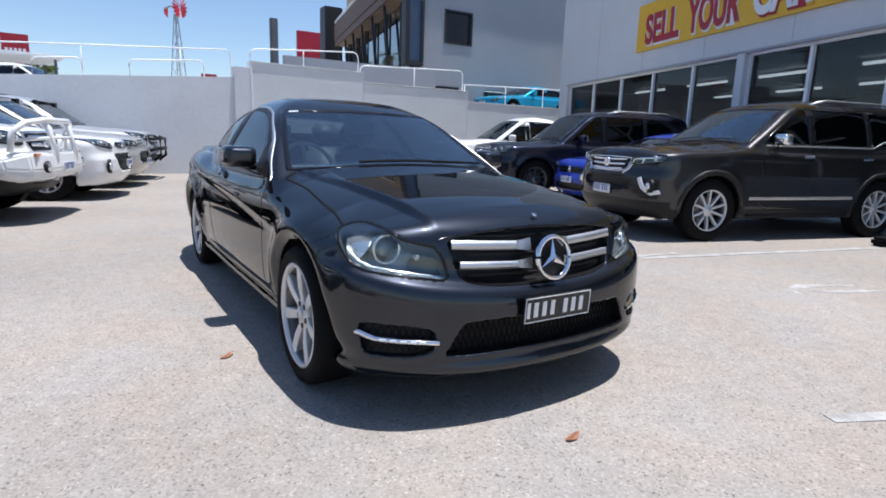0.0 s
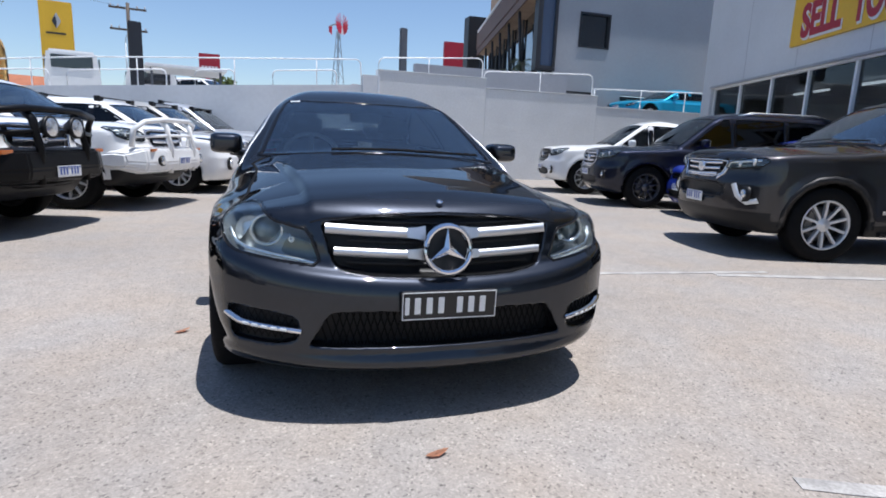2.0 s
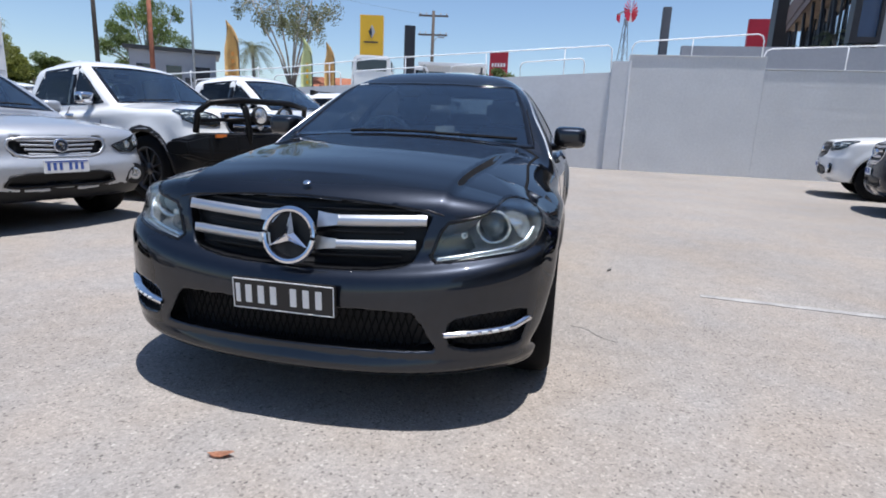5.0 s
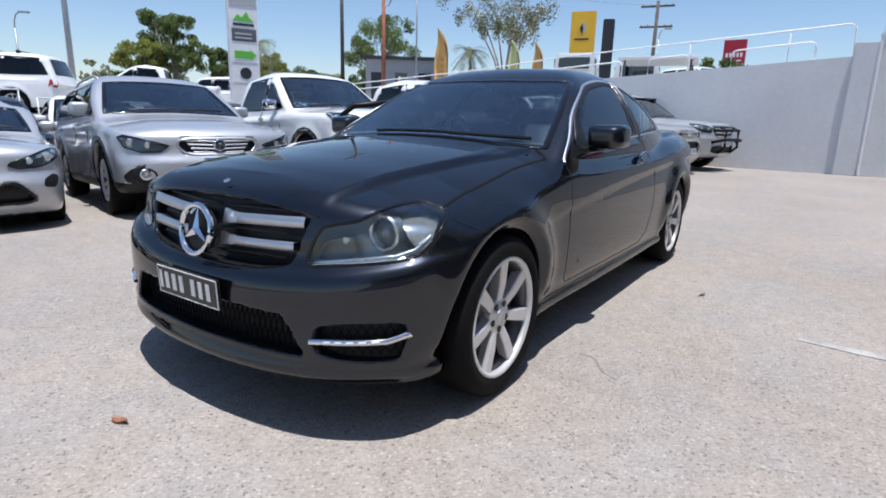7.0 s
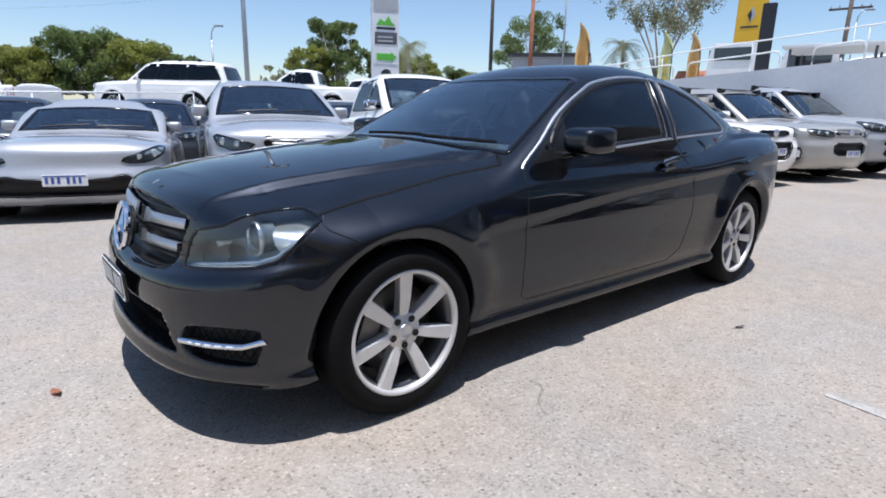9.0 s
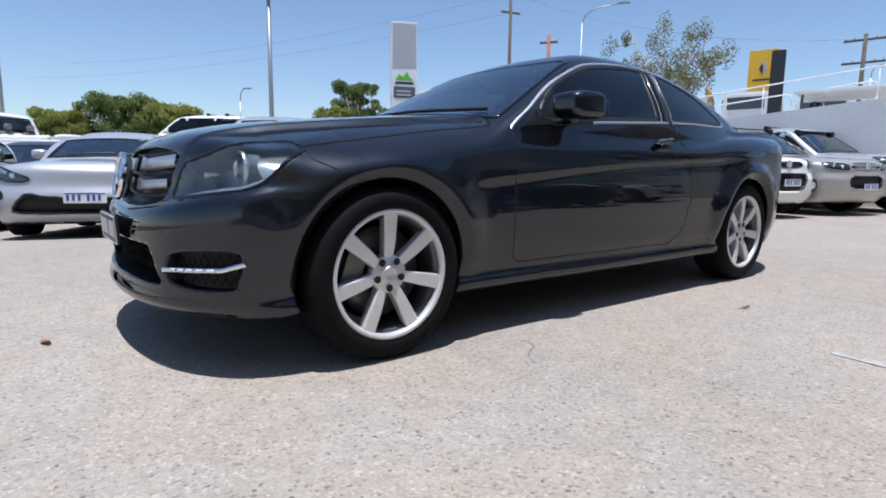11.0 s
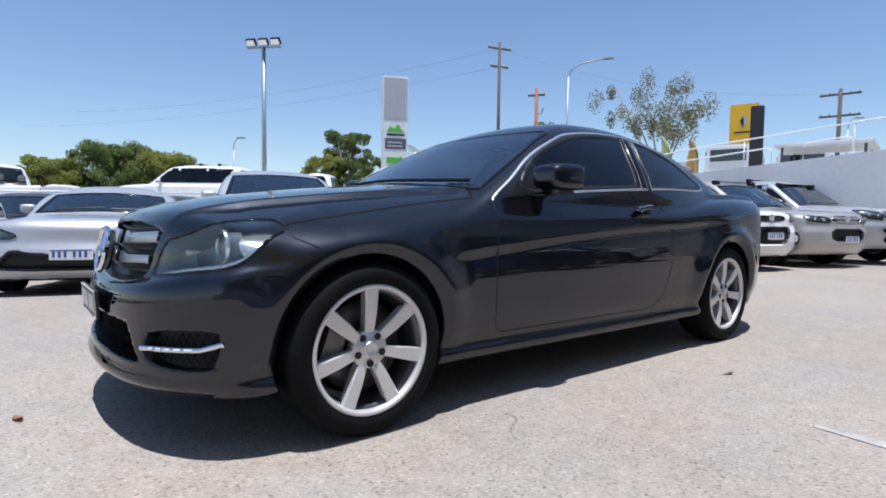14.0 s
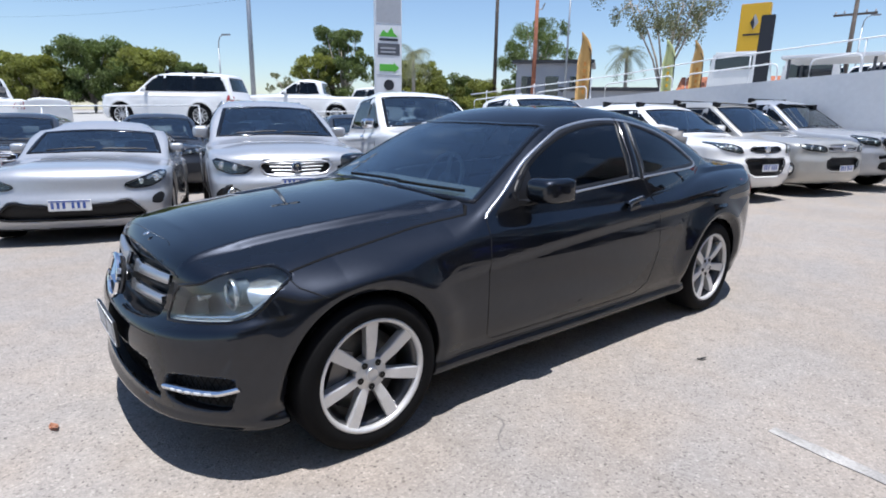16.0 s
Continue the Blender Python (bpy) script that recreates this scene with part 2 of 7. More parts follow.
M["flag_bar"] = mat("flag_bar", (0.5, 0.22, 0.05), 0.8, grain=0.1)
M["sign_red_bright"] = mat("windmill_red", (0.55, 0.02, 0.05), 0.5, grain=0.1)
M["leaf_green"] = mat("light_green_foliage", (0.15, 0.20, 0.06), 0.6, grain=0.4, scale=0.5, fine=0.3)
for key in ("leaf_dark", "leaf_lit", "leaf_gum", "leaf_green"):
    # leaves let some light through
    nt = M[key].node_tree
    tl, mx = nt.nodes.new("ShaderNodeBsdfTranslucent"), nt.nodes.new("ShaderNodeMixShader")
    pb = nt.nodes["Principled BSDF"]
    nt.links.new(pb.inputs["Base Color"].links[0].from_socket, tl.inputs[0])
    mx.inputs[0].default_value = 0.4
    nt.links.new(pb.outputs[0], mx.inputs[1])
    nt.links.new(tl.outputs[0], mx.inputs[2])
    nt.links.new(mx.outputs[0], nt.nodes["Material Output"].inputs[0])


# ---- mesh helpers ----
def mesh_ob(name, verts, faces, material, parent=None, label="", smooth=True, normals=None):
    me = bpy.data.meshes.new(name)
    me.from_pydata(verts, [], faces)
    me.polygons.foreach_set("use_smooth", [smooth] * len(me.polygons))
    for m in material if isinstance(material, (list, tuple)) else [material]:
        me.materials.append(m)
    me.update()
    if normals is not None:
        me.normals_split_custom_set_from_vertices(normals)
    ob = new(name, me)
    if parent:
        ob.parent = parent
    if label:
        ob["label"] = label
    return ob


def part(name, bm, material, parent=None, label="", smooth=False):
    me = bpy.data.meshes.new(name)
    bm.normal_update()
    bm.to_mesh(me)
    bm.free()
    me.polygons.foreach_set("use_smooth", [smooth] * len(me.polygons))
    for m in material if isinstance(material, (list, tuple)) else [material]:
        me.materials.append(m)
    ob = new(name, me)
    if parent:
        ob.parent = parent
    if label:
        ob["label"] = label
    return ob


def empty(name, m, label, category, group="", kind=""):
    e = new(name)
    e.matrix_world = m
    return tagged(e, label, category, group, kind)


def box(bm, lo, hi, bevel=0.0, m=None):
    c = [(a + b) / 2 for a, b in zip(lo, hi)]
    s = [abs(b - a) for a, b in zip(lo, hi)]
    t = Matrix.Translation(c) @ Matrix.Diagonal((*s, 1))
    r = bmesh.ops.create_cube(bm, size=1, matrix=(m @ t) if m else t)
    if bevel:
        es = list({e for v in r["verts"] for e in v.link_edges})
        bmesh.ops.bevel(bm, geom=es, offset=bevel, segments=2, affect="EDGES", clamp_overlap=True)
    return bm


def tube(bm, pts, r, sides=8, closed=False, r_end=None):
    """A round bar along the points; r_end tapers it."""
    pts = [Vector(p) for p in pts]
    n = len(pts)
    rings = []
    up = Vector((0, 0, 1))
    for i, p in enumerate(pts):
        a = pts[(i - 1) % n] if closed or i else p
        b = pts[(i + 1) % n] if closed or i < n - 1 else p
        d = (b - a).normalized()
        side = d.cross(up)
        if side.length < 0.05:
            side = d.cross(Vector((1, 0, 0)))
        side.normalize()
        nn = side.cross(d)
        rad = r if r_end is None else r + (r_end - r) * i / max(1, n - 1)
        rings.append([bm.verts.new(p + (side * math.cos(k * math.tau / sides) + nn * math.sin(k * math.tau / sides)) * rad) for k in range(sides)])
    for i in range(n if closed else n - 1):
        A, B = rings[i], rings[(i + 1) % n]
        for k in range(sides):
            bm.faces.new((A[k], A[(k + 1) % sides], B[(k + 1) % sides], B[k]))
    if not closed:
        bm.faces.new(rings[0][::-1])
        bm.faces.new(rings[-1])
    return bm


def lathe(bm, profile, segs=32, axis="x", at=(0, 0, 0), closed=True):
    """Turn a profile of (along, radius) round the axis."""
    rings = []
    for a, r in profile:
        ring = []
        for k in range(segs):
            c, s = math.cos(k * math.tau / segs) * r, math.sin(k * math.tau / segs) * r
            p = {"x": (a, c, s), "y": (c, a, s), "z": (c, s, a)}[axis]
            ring.append(bm.verts.new(Vector(p) + Vector(at)))
        rings.append(ring)
    n = len(rings)
    for i in range(n if closed else n - 1):
        A, B = rings[i], rings[(i + 1) % n]
        for k in range(segs):
            bm.faces.new((A[k], B[k], B[(k + 1) % segs], A[(k + 1) % segs]))
    return bm


def prism(bm, poly, lo, hi, axis="y"):
    """A polygon of (u, v) pulled from lo to hi along the axis: y takes (x, z), x takes (y, z), z takes (x, y)."""
    def at(u, v, w):
        return {"y": (u, w, v), "x": (w, u, v), "z": (u, v, w)}[axis]
    A = [bm.verts.new(at(u, v, lo)) for u, v in poly]
    B = [bm.verts.new(at(u, v, hi)) for u, v in poly]
    bm.faces.new(A[::-1])
    bm.faces.new(B)
    for i in range(len(poly)):
        j = (i + 1) % len(poly)
        bm.faces.new((A[i], A[j], B[j], B[i]))
    bmesh.ops.recalc_face_normals(bm, faces=bm.faces)
    return bm


# ---- smooth solids: curves, blends and a surface from a field ----
def curve(pts):
    """A smooth function through (u, v) points, flat beyond the ends."""
    u, v = np.array(pts, float).T
    d = np.gradient(v, u) if len(u) > 2 else np.full(len(u), (v[-1] - v[0]) / (u[-1] - u[0]))
    s = np.diff(v) / np.diff(u)
    for i in range(len(s)):
        for j in (i, i + 1):
            if d[j] * s[i] <= 0:
                d[j] = 0
            elif abs(d[j]) > 3 * abs(s[i]):
                d[j] = 3 * s[i]
    t = np.linspace(u[0], u[-1], 600)
    i = np.clip(np.searchsorted(u, t) - 1, 0, len(u) - 2)
    h = u[i + 1] - u[i]
    q = (t - u[i]) / h
    y = v[i] * (1 + 2 * q) * (1 - q) ** 2 + h * d[i] * q * (1 - q) ** 2 + v[i + 1] * q * q * (3 - 2 * q) + h * d[i + 1] * q * q * (q - 1)
    return lambda a: np.interp(a, t, y)


def smax(a, b, k):
    h = np.maximum(k - np.abs(a - b), 0) / k
    return np.maximum(a, b) + h * h * k / 4


def smin(a, b, k):
    return -smax(-a, -b, k)


def poly_field(poly, u, v):
    """Signed distance in the plane to a polygon, negative inside."""
    d2 = np.full(u.shape, 1e9)
    inside = np.zeros(u.shape, bool)
    n = len(poly)
    for i in range(n):
        (x0, y0), (x1, y1) = poly[i], poly[(i + 1) % n]
        ex, ey = x1 - x0, y1 - y0
        t = np.clip(((u - x0) * ex + (v - y0) * ey) / (ex * ex + ey * ey + 1e-12), 0, 1)
        d2 = np.minimum(d2, (u - x0 - t * ex) ** 2 + (v - y0 - t * ey) ** 2)
        if y0 != y1:
            cross = ((y0 > v) != (y1 > v)) & (u < (x1 - x0) * (v - y0) / (y1 - y0) + x0)
            inside ^= cross
    d = np.sqrt(d2)
    return np.where(inside, -d, d)


def gradient(fn, p, e=0.002):
    g = np.empty_like(p)
    for k in range(3):
        q, r = p.copy(), p.copy()
        q[:, k] += e
        r[:, k] -= e
        g[:, k] = (fn(q[:, 0], q[:, 1], q[:, 2]) - fn(r[:, 0], r[:, 1], r[:, 2])) / (2 * e)
    return g


def surface_of(fn, lo, hi, res):
    """Vertices, quads and normals of the surface where fn is zero: a surface net, drawn onto the field, worked out in blocks near the surface only."""
    B = 4
    lo = np.array(lo, float)
    nb = np.ceil((np.array(hi) - lo) / (res * B)).astype(int) + 1
    cen = np.stack(np.meshgrid(*[(np.arange(k) + 0.5) * B * res for k in nb], indexing="ij"), -1).reshape(-1, 3) + lo
    v = fn(cen[:, 0], cen[:, 1], cen[:, 2])
    V = np.repeat(np.repeat(np.repeat(np.where(v < 0, -1.0, 1.0).astype(np.float32).reshape(nb), B, 0), B, 1), B, 2)
    V = np.pad(V, ((0, 1), (0, 1), (0, 1)), mode="edge")
    near = np.stack(np.unravel_index(np.nonzero(np.abs(v) < 2.4 * B * res)[0], nb), 1) * B
    o = np.stack(np.meshgrid(*[np.arange(B + 1)] * 3, indexing="ij"), -1).reshape(-1, 3)
    flat_n = np.array(V.shape)
    idx = near[:, None, :] + o[None]
    idx = np.unique(((idx[..., 0] * flat_n[1] + idx[..., 1]) * flat_n[2] + idx[..., 2]).ravel())
    q = np.stack(np.unravel_index(idx, V.shape), 1) * res + lo
    for k in range(0, len(q), 400000):
        V.ravel()[idx[k:k + 400000]] = fn(q[k:k + 400000, 0], q[k:k + 400000, 1], q[k:k + 400000, 2])
    S = V < 0
    n = flat_n - 1
    corners = [(a, b, c) for a in (0, 1) for b in (0, 1) for c in (0, 1)]
    some, every = np.zeros(n, bool), np.ones(n, bool)
    for a, b, c in corners:
        w = S[a:a + n[0], b:b + n[1], c:c + n[2]]
        some |= w
        every &= w
    base = np.stack(np.nonzero(some & ~every), 1)
    idx = np.full(n, -1)
    idx[tuple(base.T)] = np.arange(len(base))
    cv = {c: V[base[:, 0] + c[0], base[:, 1] + c[1], base[:, 2] + c[2]].astype(float) for c in corners}
    cnt, acc = np.zeros(len(base)), np.zeros((len(base), 3))
    for a in corners:
        for k in range(3):
            if a[k]:
                continue
            b = tuple(1 if i == k else a[i] for i in range(3))
            m = (cv[a] < 0) != (cv[b] < 0)
            t = np.where(m, cv[a] / np.where(m, cv[a] - cv[b], 1), 0)
            cnt += m
            for j in range(3):
                acc[:, j] += np.where(m, t if j == k else a[j], 0)
    p = (base + acc / cnt[:, None]) * res + lo
    quads = []
    for k in range(3):
        a, b = [i for i in range(3) if i != k]
        s0 = [slice(1, n[i]) if i != k else slice(0, n[i]) for i in range(3)]
        s1 = s0.copy()
        s1[k] = slice(1, n[k] + 1)
        A, C = S[tuple(s0)], S[tuple(s1)]
        e = np.stack(np.nonzero(A != C), 1)
        flip = A[tuple(e.T)]
        e = e + np.array([1 if i != k else 0 for i in range(3)])

        def at(da, db):
            r = e.copy()
            r[:, a] += da
            r[:, b] += db
            return idx[tuple(r.T)]
        f = np.stack([at(-1, -1), at(0, -1), at(0, 0), at(-1, 0)], 1)
        if k == 1:
            flip = ~flip
        f[~flip] = f[~flip][:, ::-1]
        quads.append(f)
    f = np.concatenate(quads)
    p0 = p.copy()
    for _ in range(3):
        g = gradient(fn, p)
        v = fn(p[:, 0], p[:, 1], p[:, 2])
        step = -g * (v / np.maximum((g * g).sum(1), 0.05))[:, None]
        L = np.linalg.norm(step, axis=1, keepdims=True)
        p = p + step * np.minimum(1, 0.6 * res / np.maximum(L, 1e-9))
    d = p - p0
    L = np.linalg.norm(d, axis=1, keepdims=True)
    p = p0 + d * np.minimum(1, 0.9 * res / np.maximum(L, 1e-9))
    g = gradient(fn, p)
    return p, f, g / np.maximum(np.linalg.norm(g, axis=1, keepdims=True), 1e-9)


class Frame:
    """A direction from which pieces are laid onto a solid: plane axes U and V, and N towards the viewer."""

    def __init__(self, U, V, N):
        self.U, self.V, self.N = np.array(U, float), np.array(V, float), np.array(N, float)


LEFT = Frame((0, 1, 0), (0, 0, 1), (1, 0, 0))
RIGHT = Frame((0, 1, 0), (0, 0, 1), (-1, 0, 0))
FRONT = Frame((1, 0, 0), (0, 0, 1), (0, -1, 0))
REAR = Frame((1, 0, 0), (0, 0, 1), (0, 1, 0))
TOP = Frame((1, 0, 0), (0, 1, 0), (0, 0, 1))


def slope_frame(run, back=False):
    """Looks square onto a pane that leans back by run metres for each metre up."""
    a = math.atan2(1, run)
    s = -1 if back else 1
    return Frame((1, 0, 0), (0, s * math.cos(a), math.sin(a)), (0, -s * math.sin(a), math.cos(a)))


def lay(fn, fr, uv, far=5.4, near=-5.4):
    """The places where lines along the frame's N first meet the solid, with normals."""
    uv = np.array(uv, float)
    base = uv[:, :1] * fr.U + uv[:, 1:] * fr.V
    steps = np.linspace(far, near, 136)
    lo, hi, ok = np.zeros(len(uv)), np.zeros(len(uv)), np.zeros(len(uv), bool)
    for i in range(0, len(uv), 400):
        p = base[i:i + 400, None, :] + steps[None, :, None] * fr.N
        ins = fn(p[..., 0].ravel(), p[..., 1].ravel(), p[..., 2].ravel()).reshape(p.shape[:2]) < 0
        k = np.maximum(ins.argmax(1), 1)
        ok[i:i + 400] = ins.any(1)
        lo[i:i + 400], hi[i:i + 400] = steps[k], steps[k - 1]
    for _ in range(14):
        mid = (lo + hi) / 2
        p = base + mid[:, None] * fr.N
        ins = fn(p[:, 0], p[:, 1], p[:, 2]) < 0
        lo, hi = np.where(ins, mid, lo), np.where(ins, hi, mid)
    p = base + lo[:, None] * fr.N
    g = gradient(fn, p, 0.006)
    p[~ok] = np.nan
    return p, g / np.maximum(np.linalg.norm(g, axis=1, keepdims=True), 1e-9)


def flow(pts, n=5):
    """A smooth closed line through the points."""
    q = np.array(pts, float)
    out = []
    for i in range(len(q)):
        a, b, c, d = q[i - 1], q[i], q[(i + 1) % len(q)], q[(i + 2) % len(q)]
        for k in range(n):
            t = k / n
            out.append(tuple(0.5 * (2 * b + (c - a) * t + (2 * a - 5 * b + 4 * c - d) * t * t + (3 * b - a - 3 * c + d) * t ** 3)))
    return out


def dense(poly, step, closed=True):
    out = []
    n = len(poly)
    for i in range(n if closed else n - 1):
        a, b = np.array(poly[i]), np.array(poly[(i + 1) % n])
        k = max(1, int(np.linalg.norm(b - a) / step))
        out += [tuple(a + (b - a) * j / k) for j in range(k)]
    if not closed:
        out.append(tuple(poly[-1]))
    return out


def rounded(poly, cuts=2):
    """Corner cutting, to round a polygon."""
    for _ in range(cuts):
        q = []
        n = len(poly)
        for i in range(n):
            a, b = np.array(poly[i], float), np.array(poly[(i + 1) % n], float)
            q += [tuple(a * 0.8 + b * 0.2), tuple(a * 0.2 + b * 0.8)]
        poly = q
    return poly


def sheet(name, fn, fr, poly, material, parent, off=0.004, thick=0.006, step=0.05, label=""):
    """A sheet with thickness that follows the solid over a polygon."""
    from_edge = dense(poly, step)
    us, vs = [q[0] for q in poly], [q[1] for q in poly]
    gu, gv = np.meshgrid(np.arange(min(us), max(us), step), np.arange(min(vs), max(vs), step))
    d = poly_field(poly, gu.ravel(), gv.ravel())
    inner = [(a, b) for a, b, k in zip(gu.ravel(), gv.ravel(), d) if k < -0.45 * step]
    pts = from_edge + inner
    n = len(from_edge)
    co, _, tri, _, _, _ = delaunay([Vector(q) for q in pts], [(i, (i + 1) % n) for i in range(n)], [], 1, 1e-5)
    uv = [tuple(q) for q in co]
    p, g = lay(fn, fr, uv)
    miss = np.isnan(p).any(1)
    p[miss], g[miss] = 0, 0
    tri = [list(t) for t in tri if not any(miss[i] for i in t)]
    flip = np.dot(np.cross(fr.U, fr.V), fr.N) < 0
    if flip:
        tri = [t[::-1] for t in tri]
    m = len(uv)
    verts = np.concatenate([p + g * off, p + g * (off - thick)])
    edges = {}
    for t in tri:
        for i in range(len(t)):
            a, b = t[i], t[(i + 1) % len(t)]
            edges[(a, b)] = edges.get((a, b), 0) + 1
    rim = [(a, b) for (a, b) in edges if (b, a) not in edges]
    faces = tri + [[i + m for i in t[::-1]] for t in tri] + [[b, a, a + m, b + m] for a, b in rim]
    nrm = np.concatenate([g, -g])
    return mesh_ob(name, verts.tolist(), faces, material, parent, label, True, nrm.tolist())


def band(name, fn, fr, line, width, material, parent, off=0.003, closed=False, step=0.03, label="", depth=0.004):
    """A thin raised or seam strip along a line on the solid."""
    q = np.array(dense(line, step, closed))
    n = len(q)
    t = np.roll(q, -1, 0) - np.roll(q, 1, 0)
    if not closed:
        t[0], t[-1] = q[1] - q[0], q[-1] - q[-2]
    t /= np.maximum(np.linalg.norm(t, axis=1, keepdims=True), 1e-9)
    s = np.stack([-t[:, 1], t[:, 0]], 1) * width / 2
    pl, gl = lay(fn, fr, q - s)
    pr, gr = lay(fn, fr, q + s)
    miss = np.isnan(pl).any(1) | np.isnan(pr).any(1)
    pl[miss], pr[miss], gl[miss], gr[miss] = 0, 0, 0, 0
    v = np.concatenate([pl - gl * depth, pl + gl * off, pr + gr * off, pr - gr * depth])
    flip = np.dot(np.cross(fr.U, fr.V), fr.N) > 0
    faces = []
    for i in range(n if closed else n - 1):
        j = (i + 1) % n
        if miss[i] or miss[j]:
            continue
        for k in range(3):
            f = [k * n + i, (k + 1) * n + i, (k + 1) * n + j, k * n + j]
            faces.append(f if not flip else f[::-1])
    return mesh_ob(name, v.tolist(), faces, material, parent, label)


# ---- cars ----
DEFAULTS = dict(
    wb=2.76, fo=0.76, ro=1.05, hw=0.875, gc=0.17, wheel=0.318, track=0.775, tyre_w=0.225, rim=0.235, spokes=7,
    plan=(0.2, 0.5), rear_plan=(0.15, 0.4), belt=0.9, crown=0.13, edge=0.0, k=0.05, res=0.04, arch=0.35,
    screen=(0.6, 1.9, 0.22), back=None, tumble=None, taper=None, bed=None, roof_crown=0.12, pockets=(), flare=0.008, crease=None, crease_depth=0.0, ridge=None, swoop=0.0, step=0.0, step_w=0.07, k_top=0.0, roll=0.0, lip=0.0, lamp=None, flare_shape=(0.03, 0.07, 0.07))


def spec(**kw):
    """Measures of a car: front axle at the origin, nose towards -y, metres."""
    return {**DEFAULTS, **kw}


def car_field(s):
    top, roof, nose, tail = curve(s["top"]), curve(s["roof"]), curve(s["nose"]), curve(s["tail"])
    width, prof, tum = curve(s["width"]), curve(s["prof"]), curve(s["tumble"])
    tap = curve(s["taper"]) if s["taper"] else None
    crease = curve(s["crease"]) if s["crease"] else None

    ridge = curve(s["ridge"]) if s["ridge"] else (lambda y: 0.45)

    def front_y(ax, z):
        return nose(z - s["swoop"] * ax ** 2) + s["plan"][0] * ax ** 2 + s["plan"][1] * ax ** 6

    def solid(x, y, z):
        ax = np.abs(x)
        w = width(y) + prof(z)
        ledge = 0.0
        if s["roll"]:
            # front wings roll over from the bonnet's edge to the arch
            q = np.clip(z - 0.70 - 0.14 * y, 0, 0.16)
            w = w - s["roll"] * q * q * np.clip((y + 0.40) / 0.3, 0, 1) * np.clip((0.75 - y) / 0.3, 0, 1)
        if s["lip"]:
            # a ledge along the foot of the bumper
            ledge = s["lip"] * np.clip((0.276 - z) / 0.034, 0, 1) * np.clip((-0.12 - y) / 0.05, 0, 1)
            w = w + 0.3 * ledge
        r1, r2 = np.hypot(y, z - s["wheel"]), np.hypot(y - s["wb"], z - s["wheel"])
        off, sig_in, sig_out = s["flare_shape"]
        for r in (r1, r2):
            q = r - s["arch"] - off
            w = w + s["flare"] * np.exp(-(q / np.where(q < 0, sig_in, sig_out)) ** 2) * np.clip((z - 0.22) / 0.28, 0.15, 1)
        if crease is not None:
            dz = crease(y) - z
            w = w - s["crease_depth"] * (lambda q: q * q * (3 - 2 * q))(np.clip(dz / 0.055, 0, 1)) * np.exp(-np.maximum(dz, 0) / 0.13) * np.clip((y - 0.25) / 0.3, 0, 1)
        d = ax - w
        zt = top(y) - s["crown"] * ax ** 2 - s["edge"] * np.clip((ax - ridge(y)) / 0.35, 0, 1) ** 1.08
        if s["step"]:
            q = np.clip((ax - ridge(y) + 0.012) / s["step_w"], 0, 1)
            zt = zt - s["step"] * q * q * (3 - 2 * q) * np.clip((y + 0.62) / 0.25, 0, 1)
        if s["bed"]:
            y0, y1, zb = s["bed"]
            inb = np.minimum(np.clip((y - y0) / 0.03, 0, 1), np.clip((y1 - y) / 0.03, 0, 1)) * np.clip((s["hw"] - 0.25 - ax) / 0.03, 0, 1)
            zt = zt * (1 - inb) + zb * inb
        d = smax(d, z - zt, s["k_top"] or s["k"])
        sl = 2 * s["plan"][0] * ax + 6 * s["plan"][1] * ax ** 5
        fy = front_y(ax, z) - ledge
        d = smax(d, (fy - y) / np.sqrt(1 + sl * sl), s["k"])
        sl = 2 * s["rear_plan"][0] * ax + 6 * s["rear_plan"][1] * ax ** 5
        d = smax(d, (y - tail(z) + s["rear_plan"][0] * ax ** 2 + s["rear_plan"][1] * ax ** 6) / np.sqrt(1 + sl * sl), s["k"])
        d = smax(d, s["gc"] - z, 0.03)
        # cabin
        cw = tum(z) - (tap(y) if tap is not None else 0)
        c = (ax - cw) * 0.9
        y0, run, wrap = s["screen"]
        c = smax(c, (y0 + run * (z - s["belt"]) + wrap * ax ** 2 - y) / math.hypot(1, run), 0.05)
        c = smax(c, (z - roof(y) + s["roof_crown"] * ax ** 2) / 1.1, 0.09)
        if s["back"]:
            y1, run, wrap = s["back"]
            c = smax(c, (y - y1 + run * (z - s["belt"]) + wrap * ax ** 2) / math.hypot(1, run), 0.07)
        c = np.maximum(c, s["belt"] - 0.25 - z)
        d = smin(d, c, 0.025)
        # wheel wells
        well = np.maximum(np.minimum(r1, r2) - s["arch"], s["track"] - 0.16 - ax)
        return smax(d, -well, 0.012)

    def fn(x, y, z):
        d = solid(x, y, z)
        m = np.nonzero((y < 0.1) & (z < 1.2))[0] if s["pockets"] or s["lamp"] else ()
        if len(m):
            ax, ym, zm, dm = np.abs(x[m]), y[m], z[m], d[m]
            d0 = dm
            for poly, depth in s["pockets"]:
                q = np.maximum(poly_field(poly, ax, zm), ym - front_y(ax, zm) - depth)
                dm = smax(dm, -q, 0.008)
            if s["lamp"]:
                poly, depth, fr = s["lamp"]
                u, v = ax * fr.U[0] + ym * fr.U[1] + zm * fr.U[2], ax * fr.V[0] + ym * fr.V[1] + zm * fr.V[2]
                dm = smax(dm, -np.maximum(poly_field(poly, u, v), -(d0 + depth)), 0.005)
            d = d.copy()
            d[m] = dm
        return d
    fn.front_y = front_y
    fn.solid = solid
    return fn


